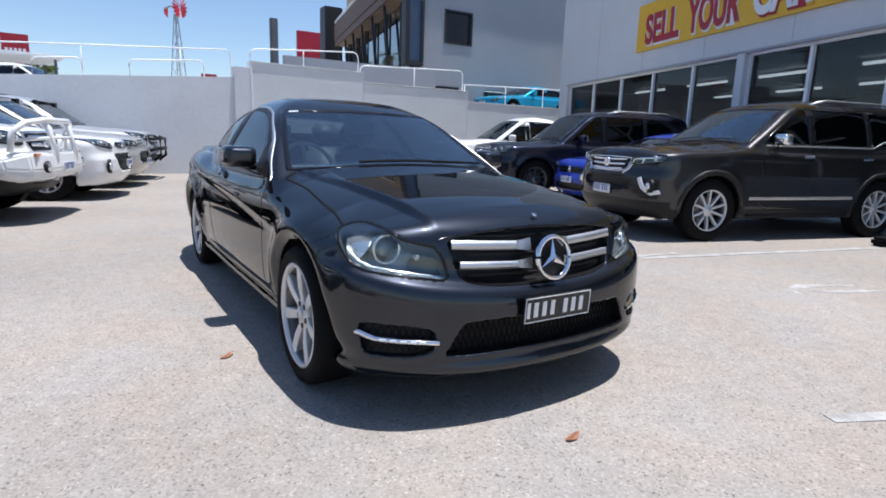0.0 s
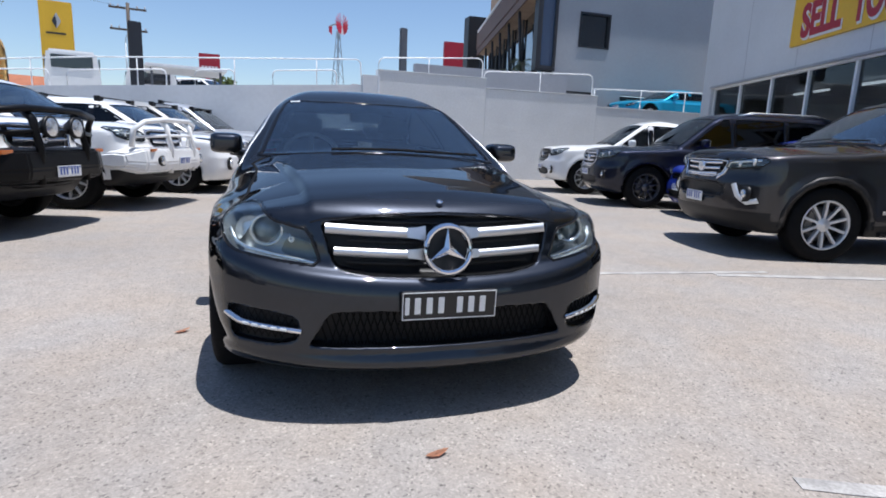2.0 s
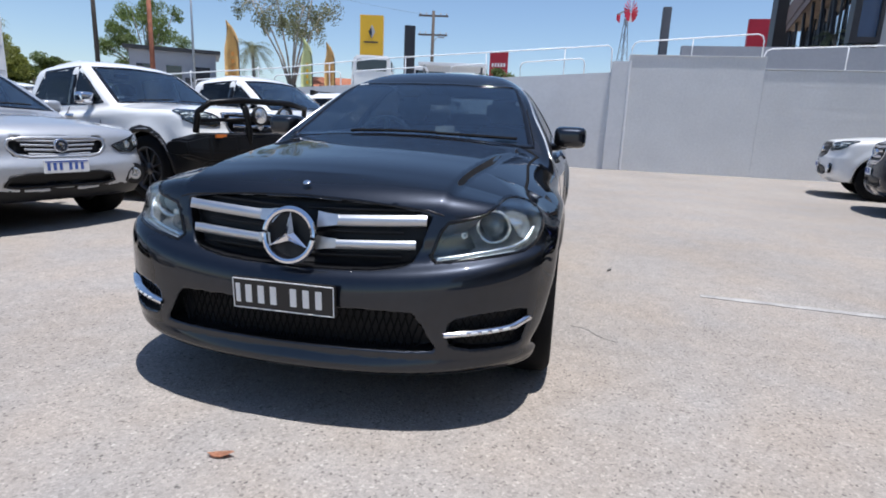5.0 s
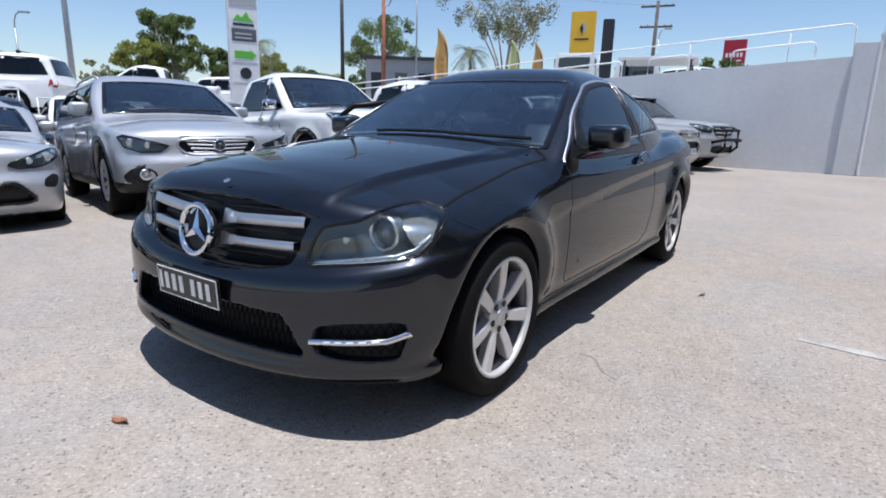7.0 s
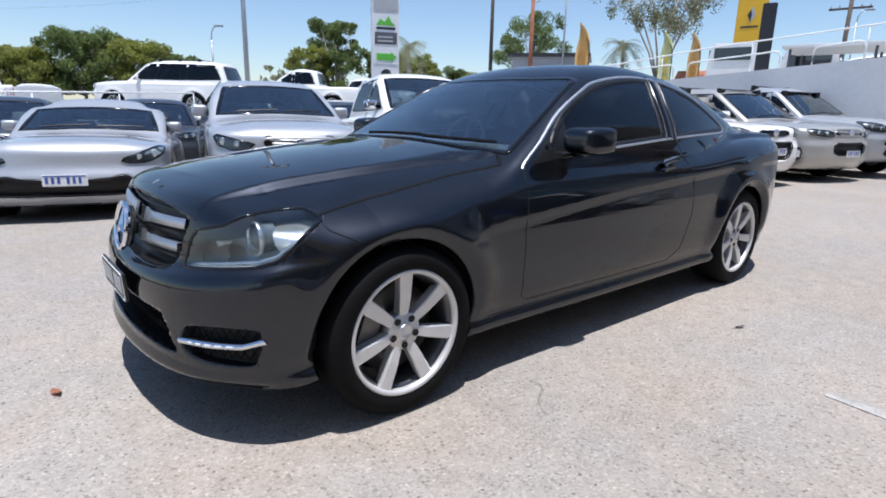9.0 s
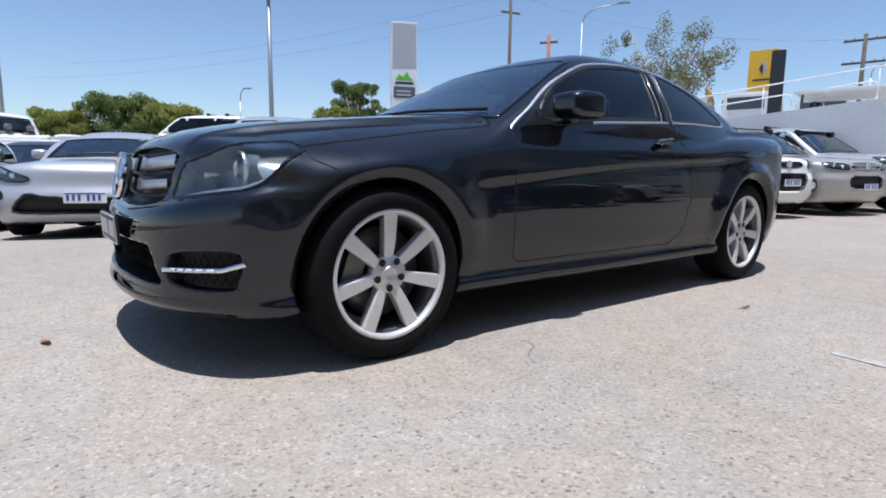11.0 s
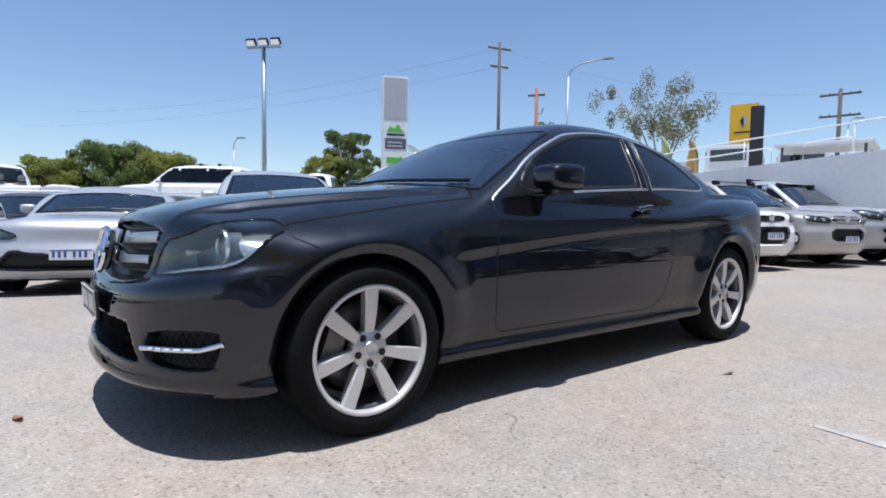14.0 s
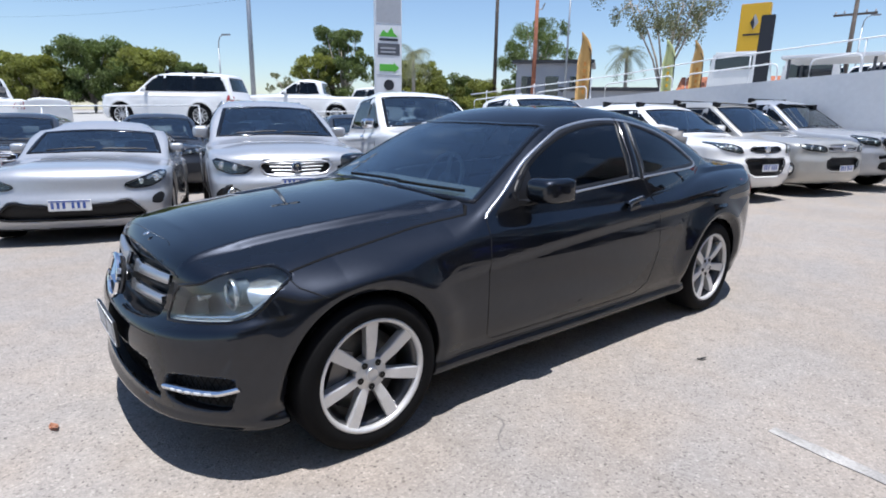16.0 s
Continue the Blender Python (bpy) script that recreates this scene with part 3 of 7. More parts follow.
def wheel_parts(car, s, x, y, steer=0.0, rim_mat=None, segs=40, wide=False):
    """A wheel with tyre, rim, spokes, disc and cap; its outer face towards x."""
    sg = 1 if x > 0 else -1
    R, rr, w = s["wheel"], s["rim"], s["tyre_w"] / 2
    hub = new("wheel")
    hub.parent = car
    hub.matrix_local = pose(x, y, R, 0, 0, (0 if sg > 0 else 180) + steer)
    b = bmesh.new()
    prof = [(-w * 0.9, rr), (-w, rr + 0.02), (-w * 1.02, rr + (R - rr) * 0.5), (-w * 0.93, R - 0.018), (-w * 0.75, R - 0.004), (-w * 0.4, R), (w * 0.4, R), (w * 0.75, R - 0.004),
            (w * 0.93, R - 0.018), (w * 1.02, rr + (R - rr) * 0.5), (w * 1.0, rr + 0.022), (w * 0.93, rr + 0.004), (w * 0.88, rr - 0.004)]
    part("tyre", lathe(b, prof, segs), M["rubber"], hub, "", True)
    b = bmesh.new()
    prof = [(w * 0.93, rr + 0.004), (w * 0.96, rr - 0.002), (w * 0.93, rr - 0.012), (w * 0.80, rr - 0.016), (w * 0.74, rr - 0.017), (w * 0.74, rr + 0.001)]
    part("rim", lathe(b, prof, segs), rim_mat, hub, "", True)
    b = bmesh.new()
    prof = [(w * 0.74, rr - 0.0165), (w * 0.55, rr - 0.03), (-w * 0.5, rr - 0.045), (-w * 0.9, rr - 0.01), (-w * 0.9, rr + 0.002), (w * 0.74, rr + 0.001)]
    part("rim_barrel", lathe(b, prof, segs), M["dark_alloy"], hub, "", True)
    n = s["spokes"]
    for k in range(n):
        b = bmesh.new()
        a = math.pi / 2 + k * math.tau / n + (0.06 if y > 1 else 0.0)
        m = Matrix.Rotation(a, 4, "X")
        wi, wo = (0.019, 0.029) if wide else (0.013, 0.015)
        xs = w * 0.68, w * 0.84
        sec = [(0.05, wi, xs[0]), (rr * 0.55, (wi + wo) / 2, (xs[0] + xs[1]) / 2 + 0.004), (rr - 0.012, wo, xs[1])]
        rows = []
        for r, hw, xo in sec:
            rows.append([b.verts.new(m @ Vector(q)) for q in ((xo - 0.045, r, -hw * 0.8), (xo - 0.004, r, -hw), (xo, r, -hw * 0.82), (xo, r, hw * 0.82), (xo - 0.004, r, hw), (xo - 0.045, r, hw * 0.8))])
        for i in range(2):
            for j in range(6):
                b.faces.new((rows[i][j], rows[i][(j + 1) % 6], rows[i + 1][(j + 1) % 6], rows[i + 1][j]))
        b.faces.new(rows[-1])
        b.faces.new(rows[0][::-1])
        bmesh.ops.recalc_face_normals(b, faces=b.faces)
        part("spoke", b, rim_mat, hub)
    b = bmesh.new()
    lathe(b, [(0.0, 0.001), (0.0, 0.062), (w * 0.66, 0.072), (w * 0.70, 0.068), (w * 0.70, 0.035), (w * 0.74, 0.032), (w * 0.76, 0.001)], 28, closed=False)
    part("hub_centre", b, rim_mat, hub, "", True)
    if wide:
        b = bmesh.new()
        lathe(b, [(w * 0.76, 0.030), (w * 0.80, 0.028), (w * 0.80, 0.022), (w * 0.78, 0.020), (w * 0.79, 0.001)], 24, closed=False)
        part("centre_cap", b, M["satin"], hub, "silver centre cap", True)
        for k in range(5):
            b = bmesh.new()
            a = math.pi / 2 + (k + 0.5) * math.tau / 5
            c = (0, math.cos(a) * 0.053, math.sin(a) * 0.053)
            lathe(b, [(w * 0.64, 0.001), (w * 0.64, 0.012), (w * 0.735, 0.0135), (w * 0.735, 0.001)], 12, at=c, closed=False)
            part("wheel_bolt", b, M["black_plastic"], hub)
    b = bmesh.new()
    lathe(b, [(w * 0.0, 0.06), (w * 0.0, rr * 0.72), (w * 0.12, rr * 0.72), (w * 0.12, 0.06)], 32)
    part("brake_disc", b, M["steel"], hub, "", True)
    b = bmesh.new()
    prism(b, [(-0.07, 0.09), (0.07, 0.09), (0.08, 0.165), (-0.08, 0.165)], -0.02, 0.045, "x")
    bmesh.ops.rotate(b, verts=b.verts, matrix=Matrix.Rotation(radians(70 if sg > 0 else -70), 3, "X"))
    part("brake_caliper", b, M["steel"], hub)
    b = bmesh.new()
    lathe(b, [(-w * 0.4, 0.02), (-w * 0.4, rr - 0.05), (-w * 0.38, rr - 0.05), (-w * 0.38, 0.02)], 24)
    part("backing_plate", b, M["black_plastic"], hub, "", True)
    return hub


def seat_mesh(b, x, y, z):
    """A car seat: cushion, leaning back and head rest."""
    box(b, (x - 0.24, y - 0.25, z), (x + 0.24, y + 0.25, z + 0.14), 0.04)
    m = pose(x, y + 0.25, z + 0.06, -14)
    box(b, (-0.23, -0.06, 0), (0.23, 0.08, 0.58), 0.05, m)
    box(b, (-0.13, -0.04, 0.62), (0.13, 0.06, 0.80), 0.04, m)


def cabin_parts(car, s, floor=0.28, rows=2, seats="leather"):
    """What is seen through the glass: floor, dashboard, wheel, seats."""
    y0 = s["screen"][0]
    zb = s["belt"]
    b = bmesh.new()
    box(b, (-s["hw"] + 0.14, y0 + 0.1, floor - 0.03), (s["hw"] - 0.14, s["cab_end"] - 0.25, floor), 0)
    part("cabin_floor", b, M["interior"], car)
    b = bmesh.new()
    prism(b, [(y0 + 0.12, floor + 0.3), (y0 + 0.16, zb - 0.02), (y0 + 0.45, zb + 0.015), (y0 + 0.62, zb - 0.02), (y0 + 0.66, zb - 0.2), (y0 + 0.5, floor + 0.3)], -s["hw"] + 0.17, s["hw"] - 0.17, "x")
    bmesh.ops.bevel(b, geom=b.edges[:], offset=0.02, segments=2, affect="EDGES")
    part("dashboard", b, M["interior"], car)
    b = bmesh.new()
    m = pose(-0.36, y0 + 0.80, zb - 0.03, 65)
    tube(b, [m @ Vector((0.185 * math.cos(a * math.tau / 24), 0.185 * math.sin(a * math.tau / 24), 0)) for a in range(24)], 0.015, 6, True)
    for a in (90, 210, 330):
        tube(b, [m @ Vector((0, 0, -0.03)), m @ Vector((0.18 * math.cos(radians(a)), 0.18 * math.sin(radians(a)), 0))], 0.016, 5)
    lathe(b, [(-0.05, 0.001), (-0.05, 0.06), (0.0, 0.05), (0.0, 0.001)], 12, "z", closed=False)
    for v in b.verts[-48:]:
        v.co = m @ v.co
    tube(b, [m @ Vector((0, 0, -0.04)), m @ Vector((0, 0, -0.3))], 0.03, 6)
    part("steering_wheel", b, M["wheel_trim"], car, "", True)
    for i in range(rows):
        for x in (-0.36, 0.36):
            b = bmesh.new()
            seat_mesh(b, x, y0 + 1.15 + i * 0.82, floor + (0.12 if s["belt"] < 1 else 0.25))
            part("seat", b, M[seats], car, "", True)
    b = bmesh.new()
    box(b, (-0.11, y0 + 0.74 + (s["roof_z"] - 1.39), s["roof_z"] - 0.24), (0.11, y0 + 0.77 + (s["roof_z"] - 1.39), s["roof_z"] - 0.17), 0.012)
    part("inner_mirror", b, M["black_plastic"], car)


def plate(car, y, z, lean=4, dark=False, w=0.37, h=0.11, chars=6):
    """A number plate whose writing is plain bars."""
    p = part("number_plate", box(bmesh.new(), (-w / 2, -0.006, -h / 2), (w / 2, 0.006, h / 2), 0.004), M["plate_black" if dark else "plate_white"], car,
             "black number plate with pale bars" if dark else "white number plate with dark blue bars")
    p.matrix_local = pose(0, y, z, lean)
    ink = M["plate_white" if dark else "plate_blue"]
    n = chars
    span = w * (0.80 if dark else 0.86)
    left = -w / 2 + (w * 0.135 if dark else w * 0.07)
    cw = span / (n + 0.6)
    for i in range(n):
        x = left + i * cw + (0.6 * cw if i >= 3 else 0)
        b = box(bmesh.new(), (x, -0.009, -h * 0.28), (x + cw * 0.5, -0.004, h * 0.28), 0.001)
        part("plate_bar", b, ink, p)
    if dark:
        b = box(bmesh.new(), (-w / 2 + 0.014, -0.0085, -h * 0.3), (-w / 2 + 0.03, -0.004, h * 0.3), 0.001)
        part("plate_bar", b, ink, p)
        for z0 in (-h / 2 + 0.003, h / 2 - 0.007):
            part("plate_border", box(bmesh.new(), (-w / 2 + 0.004, -0.0085, z0), (w / 2 - 0.004, -0.004, z0 + 0.003)), ink, p)
        for x0 in (-w / 2 + 0.004, w / 2 - 0.007):
            part("plate_border", box(bmesh.new(), (x0, -0.0085, -h / 2 + 0.003), (x0 + 0.003, -0.004, h / 2 - 0.004)), ink, p)
    else:
        part("plate_band", box(bmesh.new(), (-w / 2 + 0.01, -0.0085, h * 0.32), (w / 2 - 0.01, -0.004, h * 0.42)), ink, p)
    return p


def shell_parts(car, s, fn, paint_mat, holes, name="body", dark_low=None):
    """The painted body, cut open where the glass sits; pocket insides are black plastic."""
    zmax = s["roof_z"] + 0.08
    p, f, g = surface_of(fn, (-s["hw"] - 0.08, -s["fo"] - 0.08, s["gc"] - 0.06), (s["hw"] + 0.08, s["wb"] + s["ro"] + 0.08, zmax), s["res"])
    c = p[f].mean(1)
    n = g[f].mean(1)
    keep = np.ones(len(f), bool)
    for fr, poly in holes:
        u, v = c @ fr.U, c @ fr.V
        keep &= ~((poly_field(poly, u, v) < -0.012) & (n @ fr.N > 0.15))
    keep &= ~((c[:, 2] < s["gc"] + 0.012) & (n[:, 2] < -0.8) & (np.abs(c[:, 0]) < s["hw"] - 0.2) & (c[:, 1] > 0.5) & (c[:, 1] < s["wb"] - 0.5))
    f, c, n = f[keep], c[keep], n[keep]
    mi = np.zeros(len(f), int)
    ax = np.abs(c[:, 0])
    for poly, depth in s["pockets"]:
        mi[(poly_field(poly, ax, c[:, 2]) < 0.004) & (c[:, 1] - fn.front_y(ax, c[:, 2]) > 0.012) & (c[:, 1] < s["fo"])] = 1
    if s["lamp"]:
        poly, depth, fr = s["lamp"]
        q = np.stack([ax, c[:, 1], c[:, 2]], 1)
        mi[(poly_field(poly, q @ fr.U, q @ fr.V) < 0.004) & (fn.solid(c[:, 0], c[:, 1], c[:, 2]) < -0.010) & (c[:, 1] < 0.1)] = 2
    r = np.minimum(np.hypot(c[:, 1], c[:, 2] - s["wheel"]), np.hypot(c[:, 1] - s["wb"], c[:, 2] - s["wheel"]))
    mi[(r < s["arch"] + 0.004) & (ax < s["hw"] - 0.03)] = 1
    mi[(c[:, 2] < s["gc"] + 0.02) & (n[:, 2] < -0.7)] = 1
    if dark_low:
        mi[dark_low(c, ax)] = 1
    ob = mesh_ob(name, p.tolist(), f.tolist(), [paint_mat, M["black_plastic"], M["lamp_housing"]], car, "", True, g.tolist())
    ob.data.polygons.foreach_set("material_index", mi.tolist())
    return ob


def mirror_parts(car, s, x, y, z, material, w=0.2, h=0.13, deep=0.085):
    """Door mirrors: rounded housing on a foot, with a glass."""
    for sg in (1, -1):
        def fn(a, b, c, sg=sg):
            u, v, q = (a * sg - x - w / 2) / (w / 2), (b - y) / deep, (c - z) / (h / 2)
            back = b - y - 0.62 * deep
            d = (np.abs(u) ** 4.6 + np.abs(v) ** 2.6 + np.abs(q) ** 4.2) ** (1 / 3.6) - 1
            return smax(d * 0.06, back, 0.01)
        lo = (sg * (x + w / 2) - w / 2 - 0.03, y - deep - 0.045, z - h / 2 - 0.03)
        hi = (lo[0] + w + 0.06, y + deep + 0.02, z + h / 2 + 0.03)
        p, f, g = surface_of(fn, lo, hi, 0.011 if s["res"] < 0.03 else 0.025)
        mo = mesh_ob("door_mirror", p.tolist(), f.tolist(), material, car, "", True, g.tolist())
        b = bmesh.new()
        tube(b, [(sg * (x - 0.06), y + 0.02, z - h * 0.52), (sg * (x + 0.02), y + 0.01, z - h * 0.46), (sg * (x + 0.07), y, z - h * 0.4)], 0.022, 8)
        part("mirror_foot", b, material, mo, "", True)
        b = box(bmesh.new(), (min(sg * (x + 0.015), sg * (x + w - 0.015)), y + 0.62 * deep - 0.001, z - h * 0.40), (max(sg * (x + 0.015), sg * (x + w - 0.015)), y + 0.62 * deep + 0.004, z + h * 0.40), 0.002)
        part("mirror_glass", b, M["chrome"], mo)


SIDES = ((LEFT, 1), (RIGHT, -1))


def mirrored(poly):
    return [(-u, v) for u, v in poly]


# ---- the dark coupe ----
LAMP = Frame((0.7371, 0.6757, 0), (-0.3844, 0.4193, 0.8225), (0.5557, -0.6062, 0.5687))
HL = rounded([(-0.099, 0.034), (-0.042, 0.143), (0.02, 0.140), (0.083, 0.141), (0.13, 0.166), (0.20, 0.212), (0.245, 0.236), (0.294, 0.249), (0.345, 0.231), (0.377, 0.205), (0.358, 0.147), (0.321, 0.079), (0.273, 0.036), (0.212, 0.014), (0.114, 0.010), (0.019, 0.015)], 1)
GRILLE = rounded([(-0.12, 0.545), (0.25, 0.553), (0.375, 0.572), (0.408, 0.590), (0.446, 0.715), (0.446, 0.738), (0.28, 0.762), (-0.12, 0.768)], 1)
INTAKE = rounded([(-0.12, 0.296), (0.40, 0.297), (0.495, 0.302), (0.492, 0.315), (0.43, 0.418), (0.41, 0.430), (-0.12, 0.432)], 1)
FOG = rounded([(0.545, 0.318), (0.62, 0.303), (0.735, 0.303), (0.765, 0.312), (0.779, 0.39), (0.778, 0.430), (0.618, 0.424), (0.54, 0.404), (0.53, 0.358)], 1)
HERO = spec(
    res=0.011, k=0.045, gc=0.20, roof_z=1.395, cab_end=3.1, belt=0.93, crown=0.10, edge=0.036, crease_depth=0.016, fo=0.76, ro=1.06,
    top=[(-0.72, 0.745), (-0.64, 0.785), (-0.55, 0.825), (-0.4, 0.862), (-0.1, 0.905), (0.3, 0.948), (0.6, 0.972), (1.0, 0.96), (2.2, 0.97), (2.8, 1.02), (3.2, 1.035), (3.55, 1.025), (3.75, 0.99)],
    rear_plan=(0.28, 0.85),
    roof=[(0.6, 1.20), (1.0, 1.29), (1.3, 1.345), (1.6, 1.382), (1.9, 1.395), (2.15, 1.380), (2.4, 1.335), (2.7, 1.252), (3.0, 1.14), (3.25, 1.03), (3.5, 0.90), (3.62, 0.60)],
    nose=[(0.15, -0.69), (0.20, -0.735), (0.26, -0.75), (0.42, -0.752), (0.50, -0.745), (0.535, -0.725), (0.56, -0.69), (0.65, -0.665), (0.72, -0.645), (0.77, -0.625), (0.80, -0.60), (0.84, -0.52)],
    tail=[(0.2, 3.62), (0.3, 3.74), (0.5, 3.80), (0.7, 3.81), (0.85, 3.80), (0.95, 3.78), (1.02, 3.76)],
    width=[(-0.8, 0.800), (-0.5, 0.828), (-0.3, 0.832), (0.0, 0.846), (0.5, 0.856), (1.4, 0.872), (2.4, 0.880), (2.9, 0.878), (3.3, 0.855), (3.6, 0.815), (3.8, 0.77)],
    prof=[(0.15, -0.065), (0.19, -0.035), (0.24, -0.024), (0.27, -0.034), (0.34, -0.018), (0.48, -0.004), (0.62, 0.0), (0.70, -0.004), (0.78, -0.016), (0.86, -0.036), (0.93, -0.075), (1.0, -0.13)],
    tumble=[(0.80, 0.815), (0.87, 0.80), (0.95, 0.768), (1.05, 0.715), (1.15, 0.652), (1.25, 0.575), (1.32, 0.505), (1.40, 0.40)],
    taper=[(0.6, 0.0), (1.9, 0.0), (2.3, 0.02), (2.86, 0.095), (3.2, 0.16), (3.5, 0.22)],
    screen=(0.53, 1.93, 0.26), roof_crown=0.11, crease=[(0.0, 0.62), (0.3, 0.655), (0.68, 0.692), (1.07, 0.728), (1.5, 0.758), (1.9, 0.778), (2.5, 0.805), (3.3, 0.822)],
    pockets=[(GRILLE, 0.05), (INTAKE, 0.07), (FOG, 0.045)], lamp=(HL, 0.10, LAMP), flare=0.034, k_top=0.075, step=0.024, step_w=0.042, roll=7.5, lip=0.015, flare_shape=(0.050, 0.040, 0.085), swoop=0.12, arch=0.342, track=0.757, ridge=[(-0.7, 0.47), (-0.5, 0.485), (-0.2, 0.505), (0.04, 0.535), (0.2, 0.555), (0.5, 0.605), (1.0, 0.66)],
)


def make_hero():
    s = HERO
    car = empty("coupe_car", pose(0, 0, 0), "dark charcoal metallic two-door coupe parked on pale asphalt", "car")
    fn = car_field(s)
    plain = {**s, "pockets": (), "lamp": None}
    skin = car_field(plain)
    ws = slope_frame(1.93)
    bs = slope_frame(2.0, True)

    def ws_uv(x, y, z):
        q = np.array((x, y, z))
        return float(q @ ws.U), float(q @ ws.V)

    # panes
    lo, hi = ws_uv(0, 0.555, 0.955)[1], ws_uv(0, 1.215, 1.29)[1]
    lo2, hi2 = ws_uv(0.66, 0.655, 0.945)[1], ws_uv(0.52, 1.30, 1.275)[1]
    screen = [(-0.685, lo2), (-0.45, lo + 0.02), (0, lo), (0.45, lo + 0.02), (0.685, lo2), (0.60, (lo2 + hi2) / 2 + 0.06), (0.525, hi2), (0.30, hi + 0.015), (0, hi), (-0.30, hi + 0.015), (-0.525, hi2), (-0.60, (lo2 + hi2) / 2 + 0.06)]
    door_win = flow([(0.87, 0.925), (1.3, 0.953), (1.80, 0.983), (1.835, 1.0), (1.86, 1.06), (1.90, 1.19), (1.955, 1.28), (1.93, 1.293), (1.767, 1.292), (1.46, 1.254), (1.19, 1.172), (0.97, 1.062)], 4)
    quarter = flow([(2.00, 0.990), (2.3, 1.002), (2.64, 1.012), (2.735, 1.032), (2.62, 1.105), (2.48, 1.180), (2.34, 1.233), (2.13, 1.288), (2.095, 1.280), (2.04, 1.17), (2.015, 1.06)], 4)
    dlo = flow([(0.64, 0.873), (0.83, 0.896), (1.05, 0.920), (1.314, 0.943), (1.83, 0.974), (2.28, 0.992), (2.66, 1.000), (2.765, 1.020), (2.745, 1.050), (2.64, 1.118), (2.5, 1.197), (2.35, 1.250), (2.07, 1.304), (1.767, 1.308), (1.456, 1.271), (1.28, 1.224), (1.02, 1.112), (0.80, 0.978)], 4)
    trim_line = [(1.22, 0.935), (1.314, 0.943)] + dlo[16:] + [(0.64, 0.873)]
    back = [(-0.52, 0.0), (0.52, 0.0), (0.47, 0.42), (-0.47, 0.42)]
    b0 = float(np.array((0, 3.02, 1.12)) @ bs.V)
    back = [(u, b0 + v) for u, v in back]
    holes = [(ws, screen), (bs, back)] + [(fr, q) for fr, _ in SIDES for q in (door_win, quarter)]
    shell_parts(car, s, fn, M["hero_paint"], holes)
    w = sheet("windscreen", skin, ws, screen, M["glass"], car, 0.002, 0.005, 0.06)
    sheet("windscreen_sticker", skin, ws, [(-0.50, hi2 - 0.055), (-0.44, hi2 - 0.055), (-0.44, hi2 - 0.035), (-0.50, hi2 - 0.035)], M["lamp_white"], w, 0.0045, 0.001, 0.03, "small white sticker")
    band("windscreen_edge", skin, ws, screen, 0.035, M["gloss_black"], w, 0.003, True)
    w = sheet("rear_window", skin, bs, back, M["rear_glass"], car, 0.002, 0.005, 0.06)
    band("window_edge", skin, bs, back, 0.05, M["gloss_black"], w, 0.003, True)
    for fr, sg in SIDES:
        w = sheet("door_window", skin, fr, door_win, M["tint"], car, 0.001, 0.005, 0.05)
        band("window_edge", skin, fr, door_win, 0.03, M["black_plastic"], w, 0.002, True)
        w = sheet("quarter_window", skin, fr, quarter, M["tint"], car, 0.001, 0.005, 0.05)
        band("window_edge", skin, fr, quarter, 0.03, M["black_plastic"], w, 0.002, True)
        band("window_trim", skin, fr, trim_line, 0.011, M["satin"], car, 0.003, False, 0.03, "satin chrome window surround")
        for line in ([(1.862, 0.974), (1.892, 1.06), (1.926, 1.188), (1.99, 1.305)], [(1.968, 0.976), (1.997, 1.057), (2.018, 1.17), (2.085, 1.302)]):
            band("pillar_seam", skin, fr, line, 0.006, M["dark_alloy"], car, 0.005)
        band("pillar_cover", skin, fr, [(1.915, 0.98), (1.945, 1.058), (1.972, 1.18), (2.035, 1.298)], 0.11, M["gloss_black"], car, 0.004)
        # shut lines
        band("door_seam", skin, fr, [(0.64, 0.88), (0.628, 0.75), (0.622, 0.50), (0.628, 0.33), (0.67, 0.302), (1.84, 0.302), (1.95, 0.36), (2.02, 0.55), (2.03, 0.75), (1.96, 0.975)], 0.0045, M["black_plastic"], car, 0.0012, False, 0.03)
        band("sill_seam", skin, fr, [(0.44, 0.272), (2.30, 0.268)], 0.006, M["black_plastic"], car, 0.0012)
        band("bonnet_seam", skin, fr, [(-0.285, 0.768), (-0.216, 0.779), (0.013, 0.812), (0.309, 0.855), (0.506, 0.877), (0.575, 0.888), (0.625, 0.92)], 0.005, M["rubber"], car, 0.0008)
        band("bumper_seam", skin, fr, [(-0.30, 0.752), (-0.28, 0.724), (-0.189, 0.682)], 0.0045, M["black_plastic"], car, 0.0012)
        h = band("door_handle", skin, fr, [(1.69, 0.832), (1.73, 0.846), (1.84, 0.861), (1.87, 0.858)], 0.026, M["hero_paint"], car, 0.032, False, 0.02, "", -0.012)
        band("handle_strip", skin, fr, [(1.70, 0.846), (1.86, 0.870)], 0.005, M["chrome"], h, 0.033)
        band("handle_cup", skin, fr, [(1.72, 0.835), (1.84, 0.85)], 0.05, M["gloss_black"], h, 0.001)
        sheet("mirror_sail", skin, fr, [(0.70, 0.888), (0.98, 0.918), (1.01, 1.085), (0.83, 0.985)], M["black_plastic"], car, 0.002, 0.004, 0.04)
    band("bonnet_front_seam", skin, FRONT, [(-0.49, 0.738), (-0.44, 0.752), (-0.2, 0.772), (0, 0.778), (0.2, 0.772), (0.44, 0.752), (0.49, 0.738)], 0.006, M["gloss_black"], car, 0.0012)
    # mirrors, wheels, cabin
    mirror_parts(car, s, 0.79, 0.985, 0.990, M["hero_paint"], 0.18, 0.122, 0.12)
